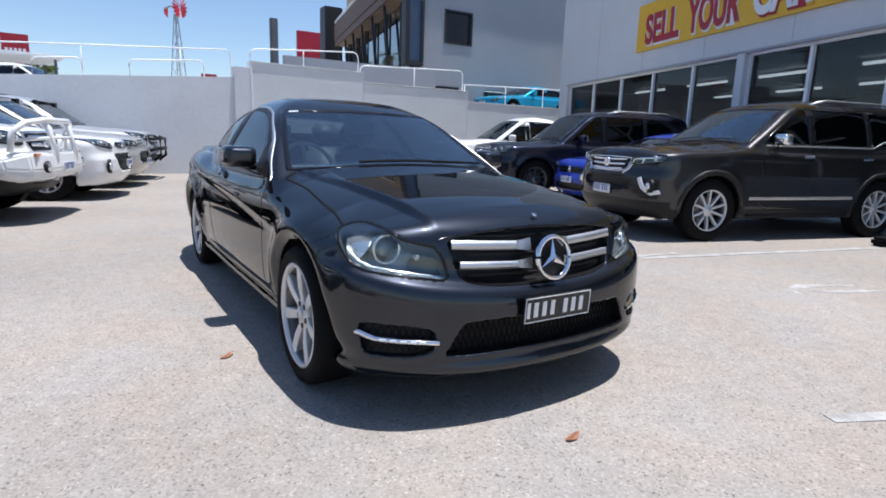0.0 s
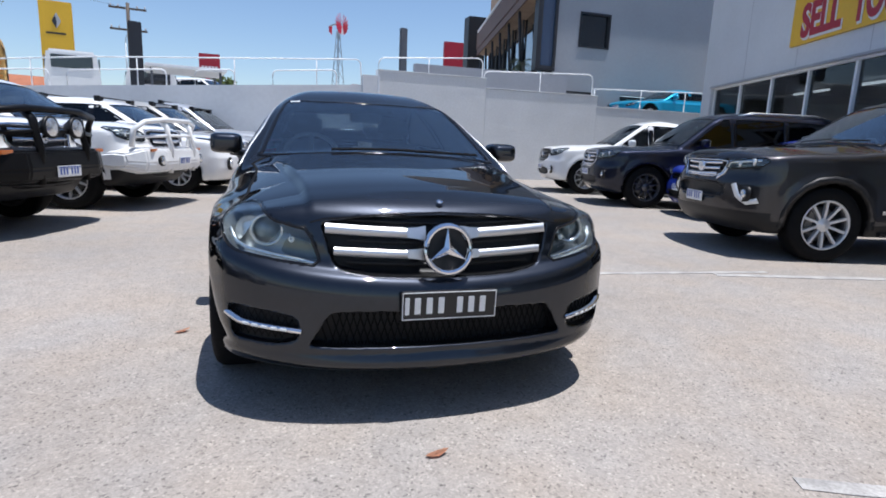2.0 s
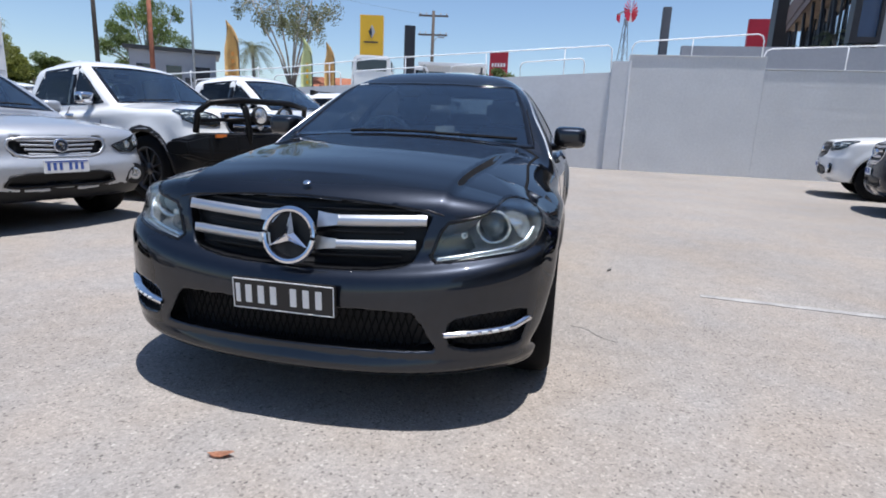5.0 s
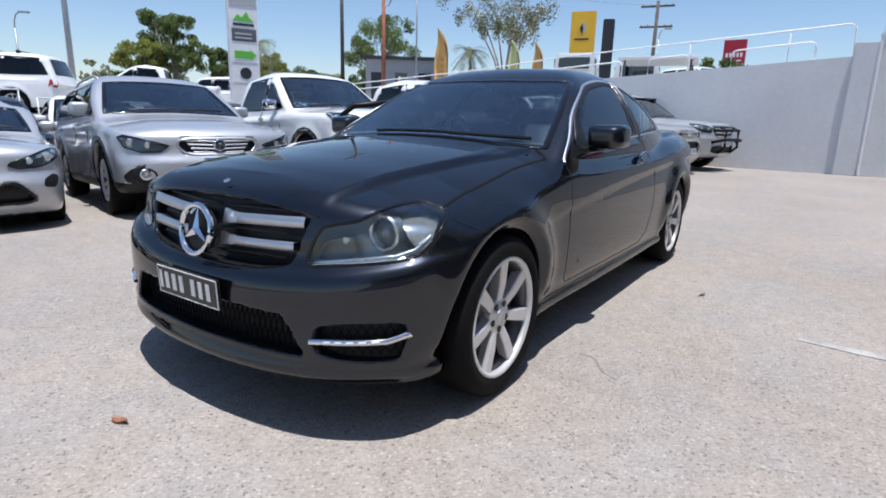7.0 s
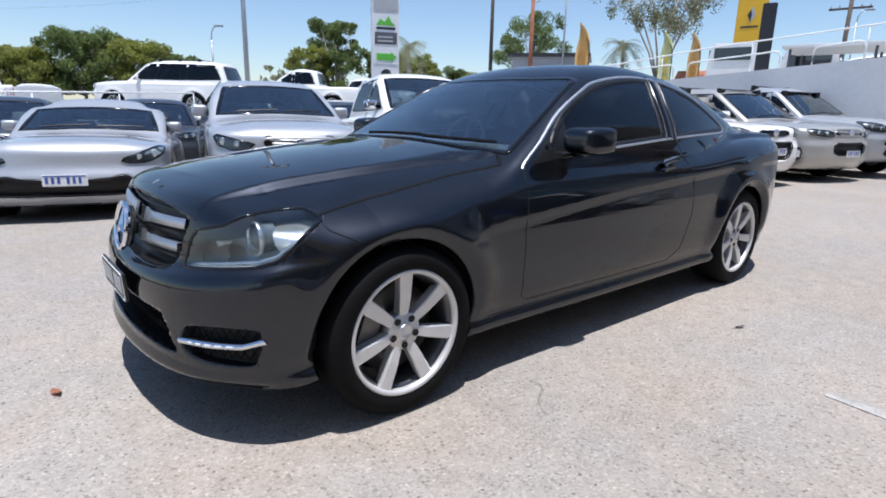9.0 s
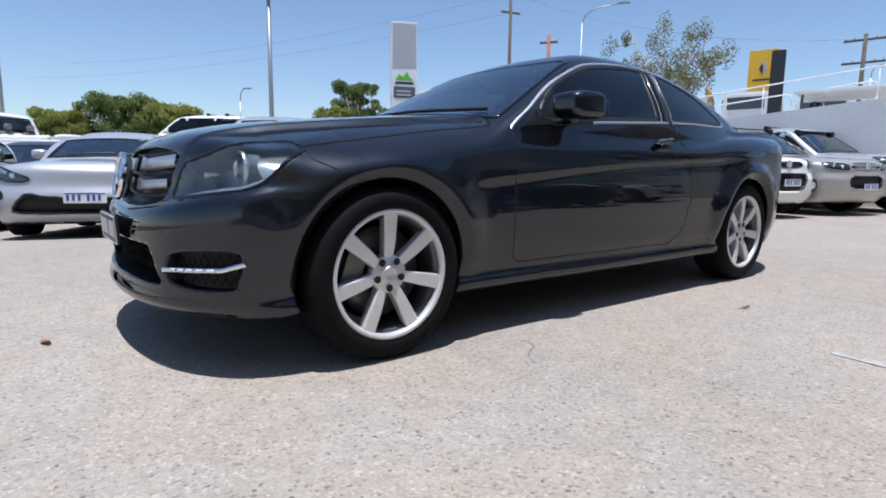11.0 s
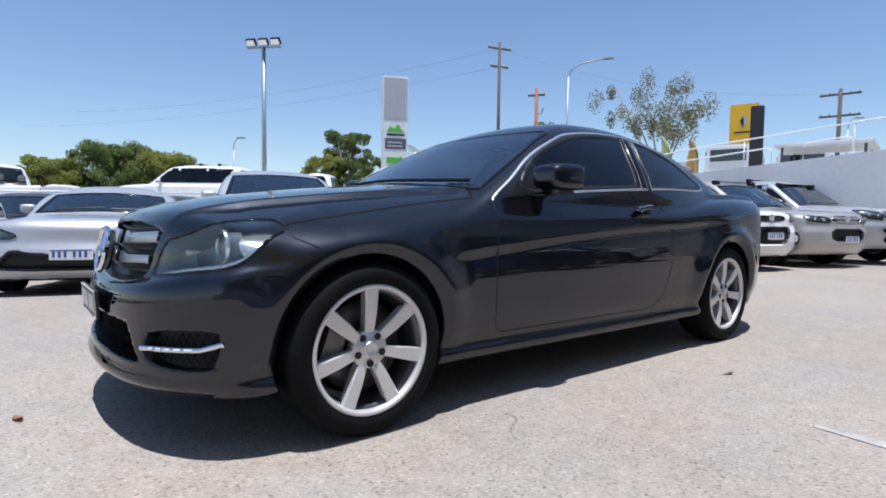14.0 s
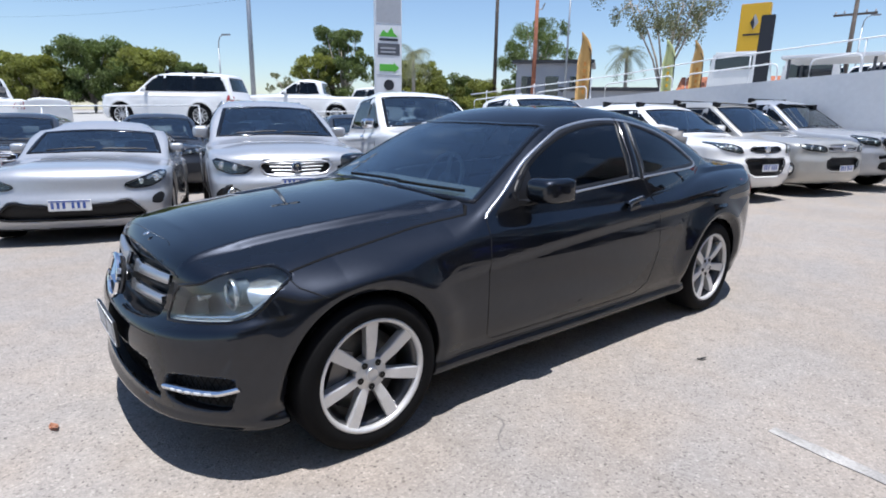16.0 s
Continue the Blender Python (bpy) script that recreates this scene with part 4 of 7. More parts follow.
    for x in (s["track"], -s["track"]):
        for y in (0, s["wb"]):
            wheel_parts(car, s, x, y, 0, M["alloy"], 64, True)
    cabin_parts(car, s, 0.28)
    # head lamps
    for sg in (1, -1):
        poly = HL if sg > 0 else mirrored(HL)
        lamp = new("headlight")
        lamp.parent = car
        lamp["label"] = "clear headlight with a round projector"
        fr = LAMP if sg > 0 else Frame(LAMP.U * np.array((-1, 1, 1)), LAMP.V * np.array((-1, 1, 1)), LAMP.N * np.array((-1, 1, 1)))
        sheet("lens", skin, fr, HL, M["lens"], lamp, -0.001, 0.004, 0.02)
        band("lamp_seal", skin, fr, HL, 0.011, M["gloss_black"], lamp, 0.0010, True, 0.015)

        def inset(x, y, z):
            return skin(x, y, z) + 0.055

        def shallow(x, y, z):
            return skin(x, y, z) + 0.028
        sheet("side_reflector", inset, fr, rounded([(0.215, 0.195), (0.285, 0.238), (0.335, 0.222), (0.352, 0.195), (0.318, 0.105), (0.27, 0.075), (0.235, 0.11)], 1), M["reflector"], lamp, 0.0, 0.004, 0.02, "bright side reflector")
        sheet("inner_reflector", inset, fr, rounded([(-0.055, 0.060), (-0.028, 0.118), (0.062, 0.118), (0.085, 0.055)], 1), M["lamp_dark"], lamp, 0.0, 0.004, 0.02, "dark inner reflector")
        c = (sg * 0.640, -0.455, 0.690)
        b = bmesh.new()
        lathe(b, [(0.012, 0.050), (0.002, 0.060), (-0.008, 0.062), (-0.012, 0.058), (-0.006, 0.049)], 36, "y", c)
        part("reflector_ring", b, M["reflector"], lamp, "", True)
        b = bmesh.new()
        lathe(b, [(0.05, 0.052), (0.012, 0.051), (0.010, 0.042), (-0.002, 0.036), (-0.010, 0.020), (-0.013, 0.001)], 28, "y", c, False)
        part("projector", b, M["lens_ball"], lamp, "", True)
        for bx, by, bz, r in ((0.553, -0.525, 0.668, 0.012),):
            b = bmesh.new()
            lathe(b, [(0.02, r * 0.7), (-0.02, r), (-0.024, r * 0.85), (-0.005, 0.001)], 20, "y", (sg * bx, by, bz), False)
            part("inner_bulb", b, M["reflector"], lamp, "", True)
        band("light_strip", shallow, fr, [(-0.07, 0.050), (0.02, 0.040), (0.11, 0.036), (0.20, 0.040), (0.262, 0.060), (0.312, 0.105)], 0.013, M["reflector"], lamp, 0.004, False, 0.02)
        band("light_strip", shallow, fr, [(-0.075, 0.036), (0.02, 0.026), (0.11, 0.022), (0.20, 0.025)], 0.005, M["lamp_white"], lamp, 0.004, False, 0.02)
        # fog lamp strip and pocket mesh
        f = band("fog_strip", skin, FRONT, [(sg * 0.525, 0.357), (sg * 0.58, 0.362), (sg * 0.74, 0.371), (sg * 0.790, 0.392)], 0.013, M["chrome"], car, 0.008, False, 0.02, "chrome strip with five small lamps", 0.03)
        for k in range(5):
            u = 0.575 + 0.032 * k
            band("lamp_dot", skin, FRONT, [(sg * u, 0.362 + 0.0018 * k), (sg * (u + 0.02), 0.363 + 0.0018 * k)], 0.010, M["lamp_white"], f, 0.0100)
        b = bmesh.new()
        for k in range(12):
            for lean in (1, -1):
                u0 = 0.545 + 0.0235 * k - 0.025 * lean
                pts = [(u, v) for u, v in ((u0 + 0.025 * lean * (1 + j / 4), 0.318 + 0.100 * (j + 4) / 8) for j in range(-4, 5)) if float(poly_field(FOG, np.array([u]), np.array([v]))[0]) < -0.006]
                if len(pts) > 1:
                    tube(b, [(sg * u, float(fn.front_y(u, v)) + 0.030, v) for u, v in pts], 0.0022, 4)
        part("fog_mesh", b, M["rubber"], car)
    # grille
    g = new("grille")
    g.parent = car
    g["label"] = "black grille with two satin chrome bars and a round emblem"

    def deep(x, y, z):
        return skin(x, y, z) + 0.02
    for sg in (1, -1):
        for u0, z0, u1, z1, h in ((0.082, 0.702, 0.437, 0.720, 0.034), (0.082, 0.624, 0.408, 0.638, 0.030)):
            line = [(sg * (u0 + (u1 - u0) * i / 6), z0 + (z1 - z0) * i / 6) for i in range(7)]
            band("grille_bar", skin, FRONT, line, h, M["satin"], g, 0.004, False, 0.02, "satin chrome bar", 0.03)
        for zc, h in ((0.704, 0.034), (0.628, 0.030)):
            wing = [(0.070, zc + h * 0.78), (0.105, zc + h * 0.60), (0.14, zc + h * 0.5 + 0.002), (0.14, zc - h * 0.5 + 0.002), (0.105, zc - h * 0.60), (0.070, zc - h * 0.78)]
            sheet("grille_wing", skin, FRONT, [(sg * u, v) for u, v in wing], M["satin"], g, 0.006, 0.02, 0.02)
        for z0 in (0.585, 0.664, 0.738):
            band("grille_slat", deep, FRONT, [(sg * 0.02, z0), (sg * 0.36, z0 + 0.012)], 0.012, M["black_plastic"], g, 0.0)
    em = pose(0, -0.722, 0.656, -10)
    b = bmesh.new()
    tube(b, [(0.086 * math.cos(a * math.tau / 48), 0, 0.086 * math.sin(a * math.tau / 48)) for a in range(48)], 0.0105, 8, True)
    for k in range(3):
        a = math.pi / 2 + k * math.tau / 3
        c, t = Vector((math.cos(a), 0, math.sin(a))), Vector((-math.sin(a), 0, math.cos(a)))
        tip, cen = b.verts.new(c * 0.083), b.verts.new((0, -0.014, 0))
        l, r = b.verts.new((c * 0.5 + t * 0.87) * 0.018), b.verts.new((c * 0.5 - t * 0.87) * 0.018)
        bk = b.verts.new((0, 0.008, 0))
        for q in ((cen, tip, l), (cen, r, tip), (bk, l, tip), (bk, tip, r)):
            b.faces.new(q)
    bmesh.ops.recalc_face_normals(b, faces=b.faces)
    o = part("star", b, M["chrome"], g, "round chrome emblem", False)
    o.matrix_local = em
    b = bmesh.new()
    lathe(b, [(0.02, 0.001), (0.02, 0.08), (0.03, 0.08), (0.03, 0.001)], 32, "y", closed=False)
    o2 = part("emblem_backing", b, M["black_plastic"], g)
    o2.matrix_local = em
    b = bmesh.new()
    lathe(b, [(0.0, 0.001), (0.0, 0.014), (0.003, 0.012), (0.0035, 0.001)], 16, "z", closed=False)
    o = part("bonnet_badge", b, M["chrome"], car, "", True)
    o.matrix_local = pose(0, -0.585, 0.816, 26)
    plate(car, -0.766, 0.459, 3, True, 0.366, 0.110)
    # mesh in the lower intake
    b = bmesh.new()
    for i in range(-17, 18):
        x = i * 0.025
        for sgn in (1, -1):
            z0, z1 = 0.28, 0.43
            tube(b, [(x, -0.705 + 0.2 * x * x, z0), (x + sgn * 0.05, -0.69 + 0.2 * x * x, z1)], 0.003, 4)
    part("intake_mesh", b, M["rubber"], car)
    # wipers
    for x0, x1 in ((-0.30, 0.18), (0.18, 0.60)):
        b = bmesh.new()
        q = lay(skin, ws, [(x0 + (x1 - x0) * i / 8, lo + 0.03 + 0.05 * (i / 8) * (1 if x0 > 0 else 0.3) + 0.1 * (x0 + (x1 - x0) * i / 8) ** 2) for i in range(9)])
        tube(b, [Vector(a + n * 0.016) for a, n in zip(*q)], 0.008, 5)
        part("wiper", b, M["rubber"], car)
    # plain unseen floor plate, added to block light bouncing beneath the car
    part("underbody", box(bmesh.new(), (-0.66, -0.52, 0.205), (0.66, 3.45, 0.222), 0.004), M["black_plastic"], car)
    # tail lamps and rear bumper details
    for sg in (1, -1):
        o = sheet("tail_lamp", skin, REAR, [(sg * 0.42, 0.80), (sg * 0.78, 0.78), (sg * 0.80, 0.90), (sg * 0.45, 0.93)], M["red_lens"], car, 0.004, 0.008, 0.05)
    return car


coupe = make_hero()


# ---- ground, walls and buildings ----
def ground_z(x):
    """The asphalt falls gently away on the open side of the lane."""
    q = max(0.0, -3.3 - max(x, -16.0))
    return -0.06 * q * q / (q + 0.8)


def make_ground():
    b = bmesh.new()
    xs = [-900, -300, -120, -60, -30] + [-16 + 0.5 * i for i in range(27)] + [0, 4, 8, 15, 30, 60, 120, 300, 900]
    ys = [-900, -300, -120, -60, -30, -15, -8, -4, 0, 4, 8, 15, 30, 60, 120, 300, 900]
    vs = [[b.verts.new((x, y, ground_z(x))) for y in ys] for x in xs]
    for i in range(len(xs) - 1):
        for j in range(len(ys) - 1):
            b.faces.new((vs[i][j], vs[i + 1][j], vs[i + 1][j + 1], vs[i][j + 1]))
    tagged(part("ground", b, M["asphalt"], None, "", True), "pale speckled asphalt of a car yard", "ground", kind="structure")


make_ground()


def deck_z(x):
    """Height of the upper yard, which falls away along the wall."""
    return min(2.05, max(0.75, 2.20 + 0.07 * x))


def slab(name, xs, y0, y1, material, label, thick=1.2):
    b = bmesh.new()
    rows = [[b.verts.new((x, y, z)) for y in (y0, y1) for z in (deck_z(x), -0.9)] for x in xs]
    for p, q in zip(rows, rows[1:]):
        for a, c in ((0, 2), (2, 3), (3, 1), (1, 0)):
            b.faces.new((p[a], p[c], q[c], q[a]))
    b.faces.new((rows[0][0], rows[0][1], rows[0][3], rows[0][2]))
    b.faces.new((rows[-1][0], rows[-1][2], rows[-1][3], rows[-1][1]))
    bmesh.ops.recalc_face_normals(b, faces=b.faces)
    tagged(part(name, b, material), label, "ground", kind="structure")


slab("upper_yard", [-80, -30, -21, -14, -8, 0, 8, 16, 60], 14.45, 62, M["concrete"], "raised concrete yard behind the wall")
b = bmesh.new()
rows = [[b.verts.new((x, y, z)) for x in (-80, -15.3) for z in (max(0.1, 0.58 + 0.04 * y), -0.9)] for y in (-60, -8, 0, 8, 14.45)]
for p, q in zip(rows, rows[1:]):
    for a, c in ((0, 2), (2, 3), (3, 1), (1, 0)):
        b.faces.new((p[a], p[c], q[c], q[a]))
bmesh.ops.recalc_face_normals(b, faces=b.faces)
tagged(part("raised_yard", b, M["concrete"]), "raised yard that climbs beside the car park", "ground", kind="structure")


def wall_top(x):
    return 2.49 + 0.07 * x


def make_walls():
    y0, y1 = 14.15, 14.45
    b = bmesh.new()
    xs = [-15.3, -12, -9, -6, -3, 0, 1.88]
    prism(b, [(x, -0.9) for x in xs] + [(x, wall_top(x)) for x in xs[::-1]], y0, y1, "y")
    tagged(part("wall_left", b, M["wall_paint"]), "white rendered retaining wall with a sloping top", "wall", kind="structure")
    b = box(bmesh.new(), (1.88, 14.05, 0), (2.32, 14.5, 2.90), 0.01)
    tagged(part("wall_pier", b, M["wall_paint"]), "white rendered pier between two walls", "wall", kind="structure")
    w = tagged(part("wall_right", box(bmesh.new(), (2.32, 14.16, 0), (15.5, 14.45, 2.30)), M["block_paint"]), "white painted block retaining wall with stepped top", "wall", kind="structure")
    # courses of painted block, each proud of its joint
    H = 0.102
    for k in range(31):
        z0, z1 = k * H + 0.0008, (k + 1) * H - 0.0008
        for x0, x1, zt in ((2.32, 5.70, 3.05), (5.70, 9.62, 2.76), (9.62, 15.5, 2.42)):
            if z1 > zt + 0.05:
                continue
            part("course", box(bmesh.new(), (x0 + 0.002, 14.10 + 0.0003 * ((k * 7) % 5), z0), (x1 - 0.002, 14.20 if z1 < 2.28 else 14.44, min(z1, zt)), 0.0025), M["block_paint"], w)
    for x0, x1, zt in ((2.32, 5.70, 3.05), (5.70, 9.62, 2.76), (9.62, 15.5, 2.42)):
        part("joint_backing", box(bmesh.new(), (x0 + 0.004, 14.1028, 0.0), (x1 - 0.004, 14.43, zt - 0.03)), M["block_paint"], w)
        part("coping", box(bmesh.new(), (x0, 14.08, zt + 0.002), (x1, 14.46, zt + 0.035), 0.006), M["block_paint"], w)
    b = bmesh.new()
    tube(b, [(2.36, 14.06, 0.02), (2.34, 14.06, 2.92)], 0.035, 10)
    tagged(part("downpipe", b, M["rail_white"]), "white vertical downpipe at the wall's corner", "pipe")
    tagged(part("parapet", box(bmesh.new(), (4.0, 16.5, 1.9), (9.75, 16.75, 3.66), 0.01), M["grey_render"]), "grey rendered low wall behind the railing", "wall", kind="structure")


make_walls()


def rail(pts, posts, drop, label, r=0.019, lower=None):
    """A white pipe railing: top pipe with bent ends and posts; lower adds a second pipe."""
    e = empty("railing", Matrix.Identity(4), label, "railing", "white railings")
    b = bmesh.new()
    tube(b, pts, r, 8)
    part("top_pipe", b, M["rail_white"], e, "", True)
    for x, y, z in posts:
        b = bmesh.new()
        tube(b, [(x, y, z), (x, y, z - drop)], r * 0.85, 8)
        part("post", b, M["rail_white"], e, "", True)
    if lower:
        b = bmesh.new()
        tube(b, lower, r * 0.8, 8)
        part("lower_pipe", b, M["rail_white"], e, "", True)
    return e


def bent(x0, z0, x1, z1, foot0, foot1, y=14.3, c=0.16):
    return [(x0, y, foot0), (x0, y, z0 - c), (x0 + c * 0.3, y, z0 - c * 0.3), (x0 + c, y, z0), (x1 - c, y, z1), (x1 - c * 0.3, y, z1 - c * 0.3), (x1, y, z1 - c), (x1, y, foot1)]


rail(bent(2.38, 3.44, 5.62, 3.66, 2.9, 3.0), [(3.9, 14.3, 3.55)], 0.55, "white pipe railing on the block wall")
rail(bent(5.68, 3.30, 9.50, 3.46, 2.7, 2.7), [(7.6, 14.3, 3.38)], 0.66, "white pipe railing on the lower block wall")
rail([(9.55, 14.3, 3.02), (15.5, 14.3, 3.20)], [(x, 14.3, 3.02 + (x - 9.55) * 0.03) for x in (9.6, 11.4, 13.2, 15.0)], 0.66, "white pipe railing along the lowest wall")
top = [(x, 14.3, wall_top(x) + 0.72 - (0.0 if x > -8 else 0.1)) for x in (-14.5, -11, -8, -5, -2, 1.75)]
rail(top + [(1.85, 14.3, wall_top(1.85) + 0.62), (1.88, 14.3, wall_top(1.88))], [(x, 14.3, wall_top(x) + 0.70) for x in (-13.6, -11.2, -8.8, -6.4, -4.0, -1.6, 0.6)], 0.72, "long white pipe railing that follows the sloping wall")
for a, c in ((-14.2, -11.6), (-11.0, -8.9), (-8.2, -6.0), (-5.6, -3.3), (-2.6, -0.1 - 1.5), (-0.6, 1.15)):
    rail(bent(a, wall_top(a) + 0.40, c, wall_top(c) + 0.40, wall_top(a) - 0.02, wall_top(c) - 0.02, 14.22, 0.12), [], 0, "white bent pipe hoop on the wall")
for y0, y1 in ((-14, -4), (-3.6, 4.2), (4.6, 13.5)):
    x = -15.45
    rail([(x, y0, 1.25), (x, y1, 1.45)], [(x, y0 + (y1 - y0) * i / 4, 1.25 + 0.05 * i) for i in range(5)], 0.9, "white railing at the raised yard's edge", 0.022)

# ---- showroom with the yellow sign ----
ANG = math.degrees(math.atan2(9.495, 3.137))


def make_showroom():
    """Local x runs along the front from the far corner, y into the building."""
    m = pose(12.40, 12.33, 0, 0, 0, ANG - 180)
    e = empty("showroom", m, "white showroom with a band of dark windows and a yellow sign", "building", kind="structure")
    X, L, H = -0.35, 24.0, 8.0
    zs, zt = 0.75, 3.04
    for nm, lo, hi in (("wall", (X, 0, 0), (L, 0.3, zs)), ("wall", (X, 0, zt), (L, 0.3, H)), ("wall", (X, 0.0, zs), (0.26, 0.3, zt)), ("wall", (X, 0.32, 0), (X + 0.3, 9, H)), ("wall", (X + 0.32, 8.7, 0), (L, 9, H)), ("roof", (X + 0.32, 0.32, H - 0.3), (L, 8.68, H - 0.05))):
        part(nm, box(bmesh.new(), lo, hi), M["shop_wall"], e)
    for x in [2.2 + 2.4 * i for i in range(9)]:
        part("panel_joint", box(bmesh.new(), (x, -0.003, zt + 0.05), (x + 0.012, 0.01, H)), M["grey_render"], e)
    part("head_flashing", box(bmesh.new(), (0.2, -0.03, zt), (L, -0.004, zt + 0.05), 0.005), M["grey_render"], e)
    part("floor_slab", box(bmesh.new(), (0.32, 0.32, 0.0), (L, 8.68, 0.25)), M["concrete"], e)
    cuts = [0.26, 1.87, 3.47, 5.0, 6.56, 8.08, 8.30, 9.77, 11.25, 12.75, 14.25, 15.75, 16.0, 17.5, 19.0, 20.5, 22.0]
    for a, c in zip(cuts, cuts[1:]):
        if c - a < 0.4:
            part("column", box(bmesh.new(), (a, -0.02, zs), (c, 0.25, zt), 0.01), M["shop_wall"], e)
            continue
        w = new("window")
        w.parent = e
        part("pane", box(bmesh.new(), (a + 0.03, 0.16, zs + 0.03), (c - 0.03, 0.172, zt - 0.03)), M["shop_glass"], w)
        b = bmesh.new()
        for lo, hi in (((a, 0.10, zs), (a + 0.035, 0.24, zt)), ((c - 0.035, 0.10, zs), (c, 0.24, zt)), ((a, 0.10, zs), (c, 0.24, zs + 0.04)), ((a, 0.10, zt - 0.05), (c, 0.24, zt))):
            box(b, lo, hi)
        part("window_frame", b, M["rail_white"], w)
    # ceiling light battens inside
    for i in range(6):
        for j in range(2):
            x = 1.5 + i * 2.6
            part("light_batten", box(bmesh.new(), (x, 1.8 + j * 3.0, 2.80), (x + 1.5, 1.89 + j * 3.0, 2.86), 0.01), M["batten"], e)
    part("false_ceiling", box(bmesh.new(), (0.32, 0.34, 2.94), (L, 8.68, 3.0)), M["grey_render"], e)
    s = new("sign_board")
    s.parent = e
    s["label"] = "yellow sign board with red lettering"
    part("board", box(bmesh.new(), (4.36, -0.07, 3.57), (17.2, -0.005, 4.72), 0.005), M["sign_yellow"], s)
    for word, x, mats, hgt in (("SELL", 4.78, ("sign_red", "sign_white"), 0.74), ("YOUR", 6.48, ("sign_red", "sign_white"), 0.78), ("CAR", 8.42, ("sign_white", "sign_red"), 0.84)):
        for k, (dx, dz, off, matl, wt) in enumerate(((0.035, -0.03, 0.0, mats[1], 0.06), (0, 0, 0.012, mats[0], 0.035))):
            c = bpy.data.curves.new("lettering", "FONT")
            c.body, c.size, c.extrude, c.offset = word + "  ", hgt * 1.30, 0.006, wt
            tmp = bpy.data.objects.new("lettering", c)
            scene.collection.objects.link(tmp)
            bpy.context.view_layer.update()
            me = bpy.data.meshes.new_from_object(tmp.evaluated_get(bpy.context.evaluated_depsgraph_get()))
            bpy.data.objects.remove(tmp)
            me.materials.clear()
            me.materials.append(M[matl])
            o = new("lettering", me)
            o.parent = s
            width = max(v.co.x for v in me.vertices)
            want = {"SELL": 1.36, "YOUR": 1.60, "CAR": 1.40}[word]
            me.transform(Matrix.Translation((x + dx, -0.079 - off, 3.73 + dz)) @ pose(0, 0, 0, 90, 0, 0) @ Matrix.Diagonal((want / width, 1, 1, 1)) @ Matrix(((1, -0.05, 0, 0), (0, 1, 0, 0), (0, 0, 1, 0), (0, 0, 0, 1))))
    return e


make_showroom()


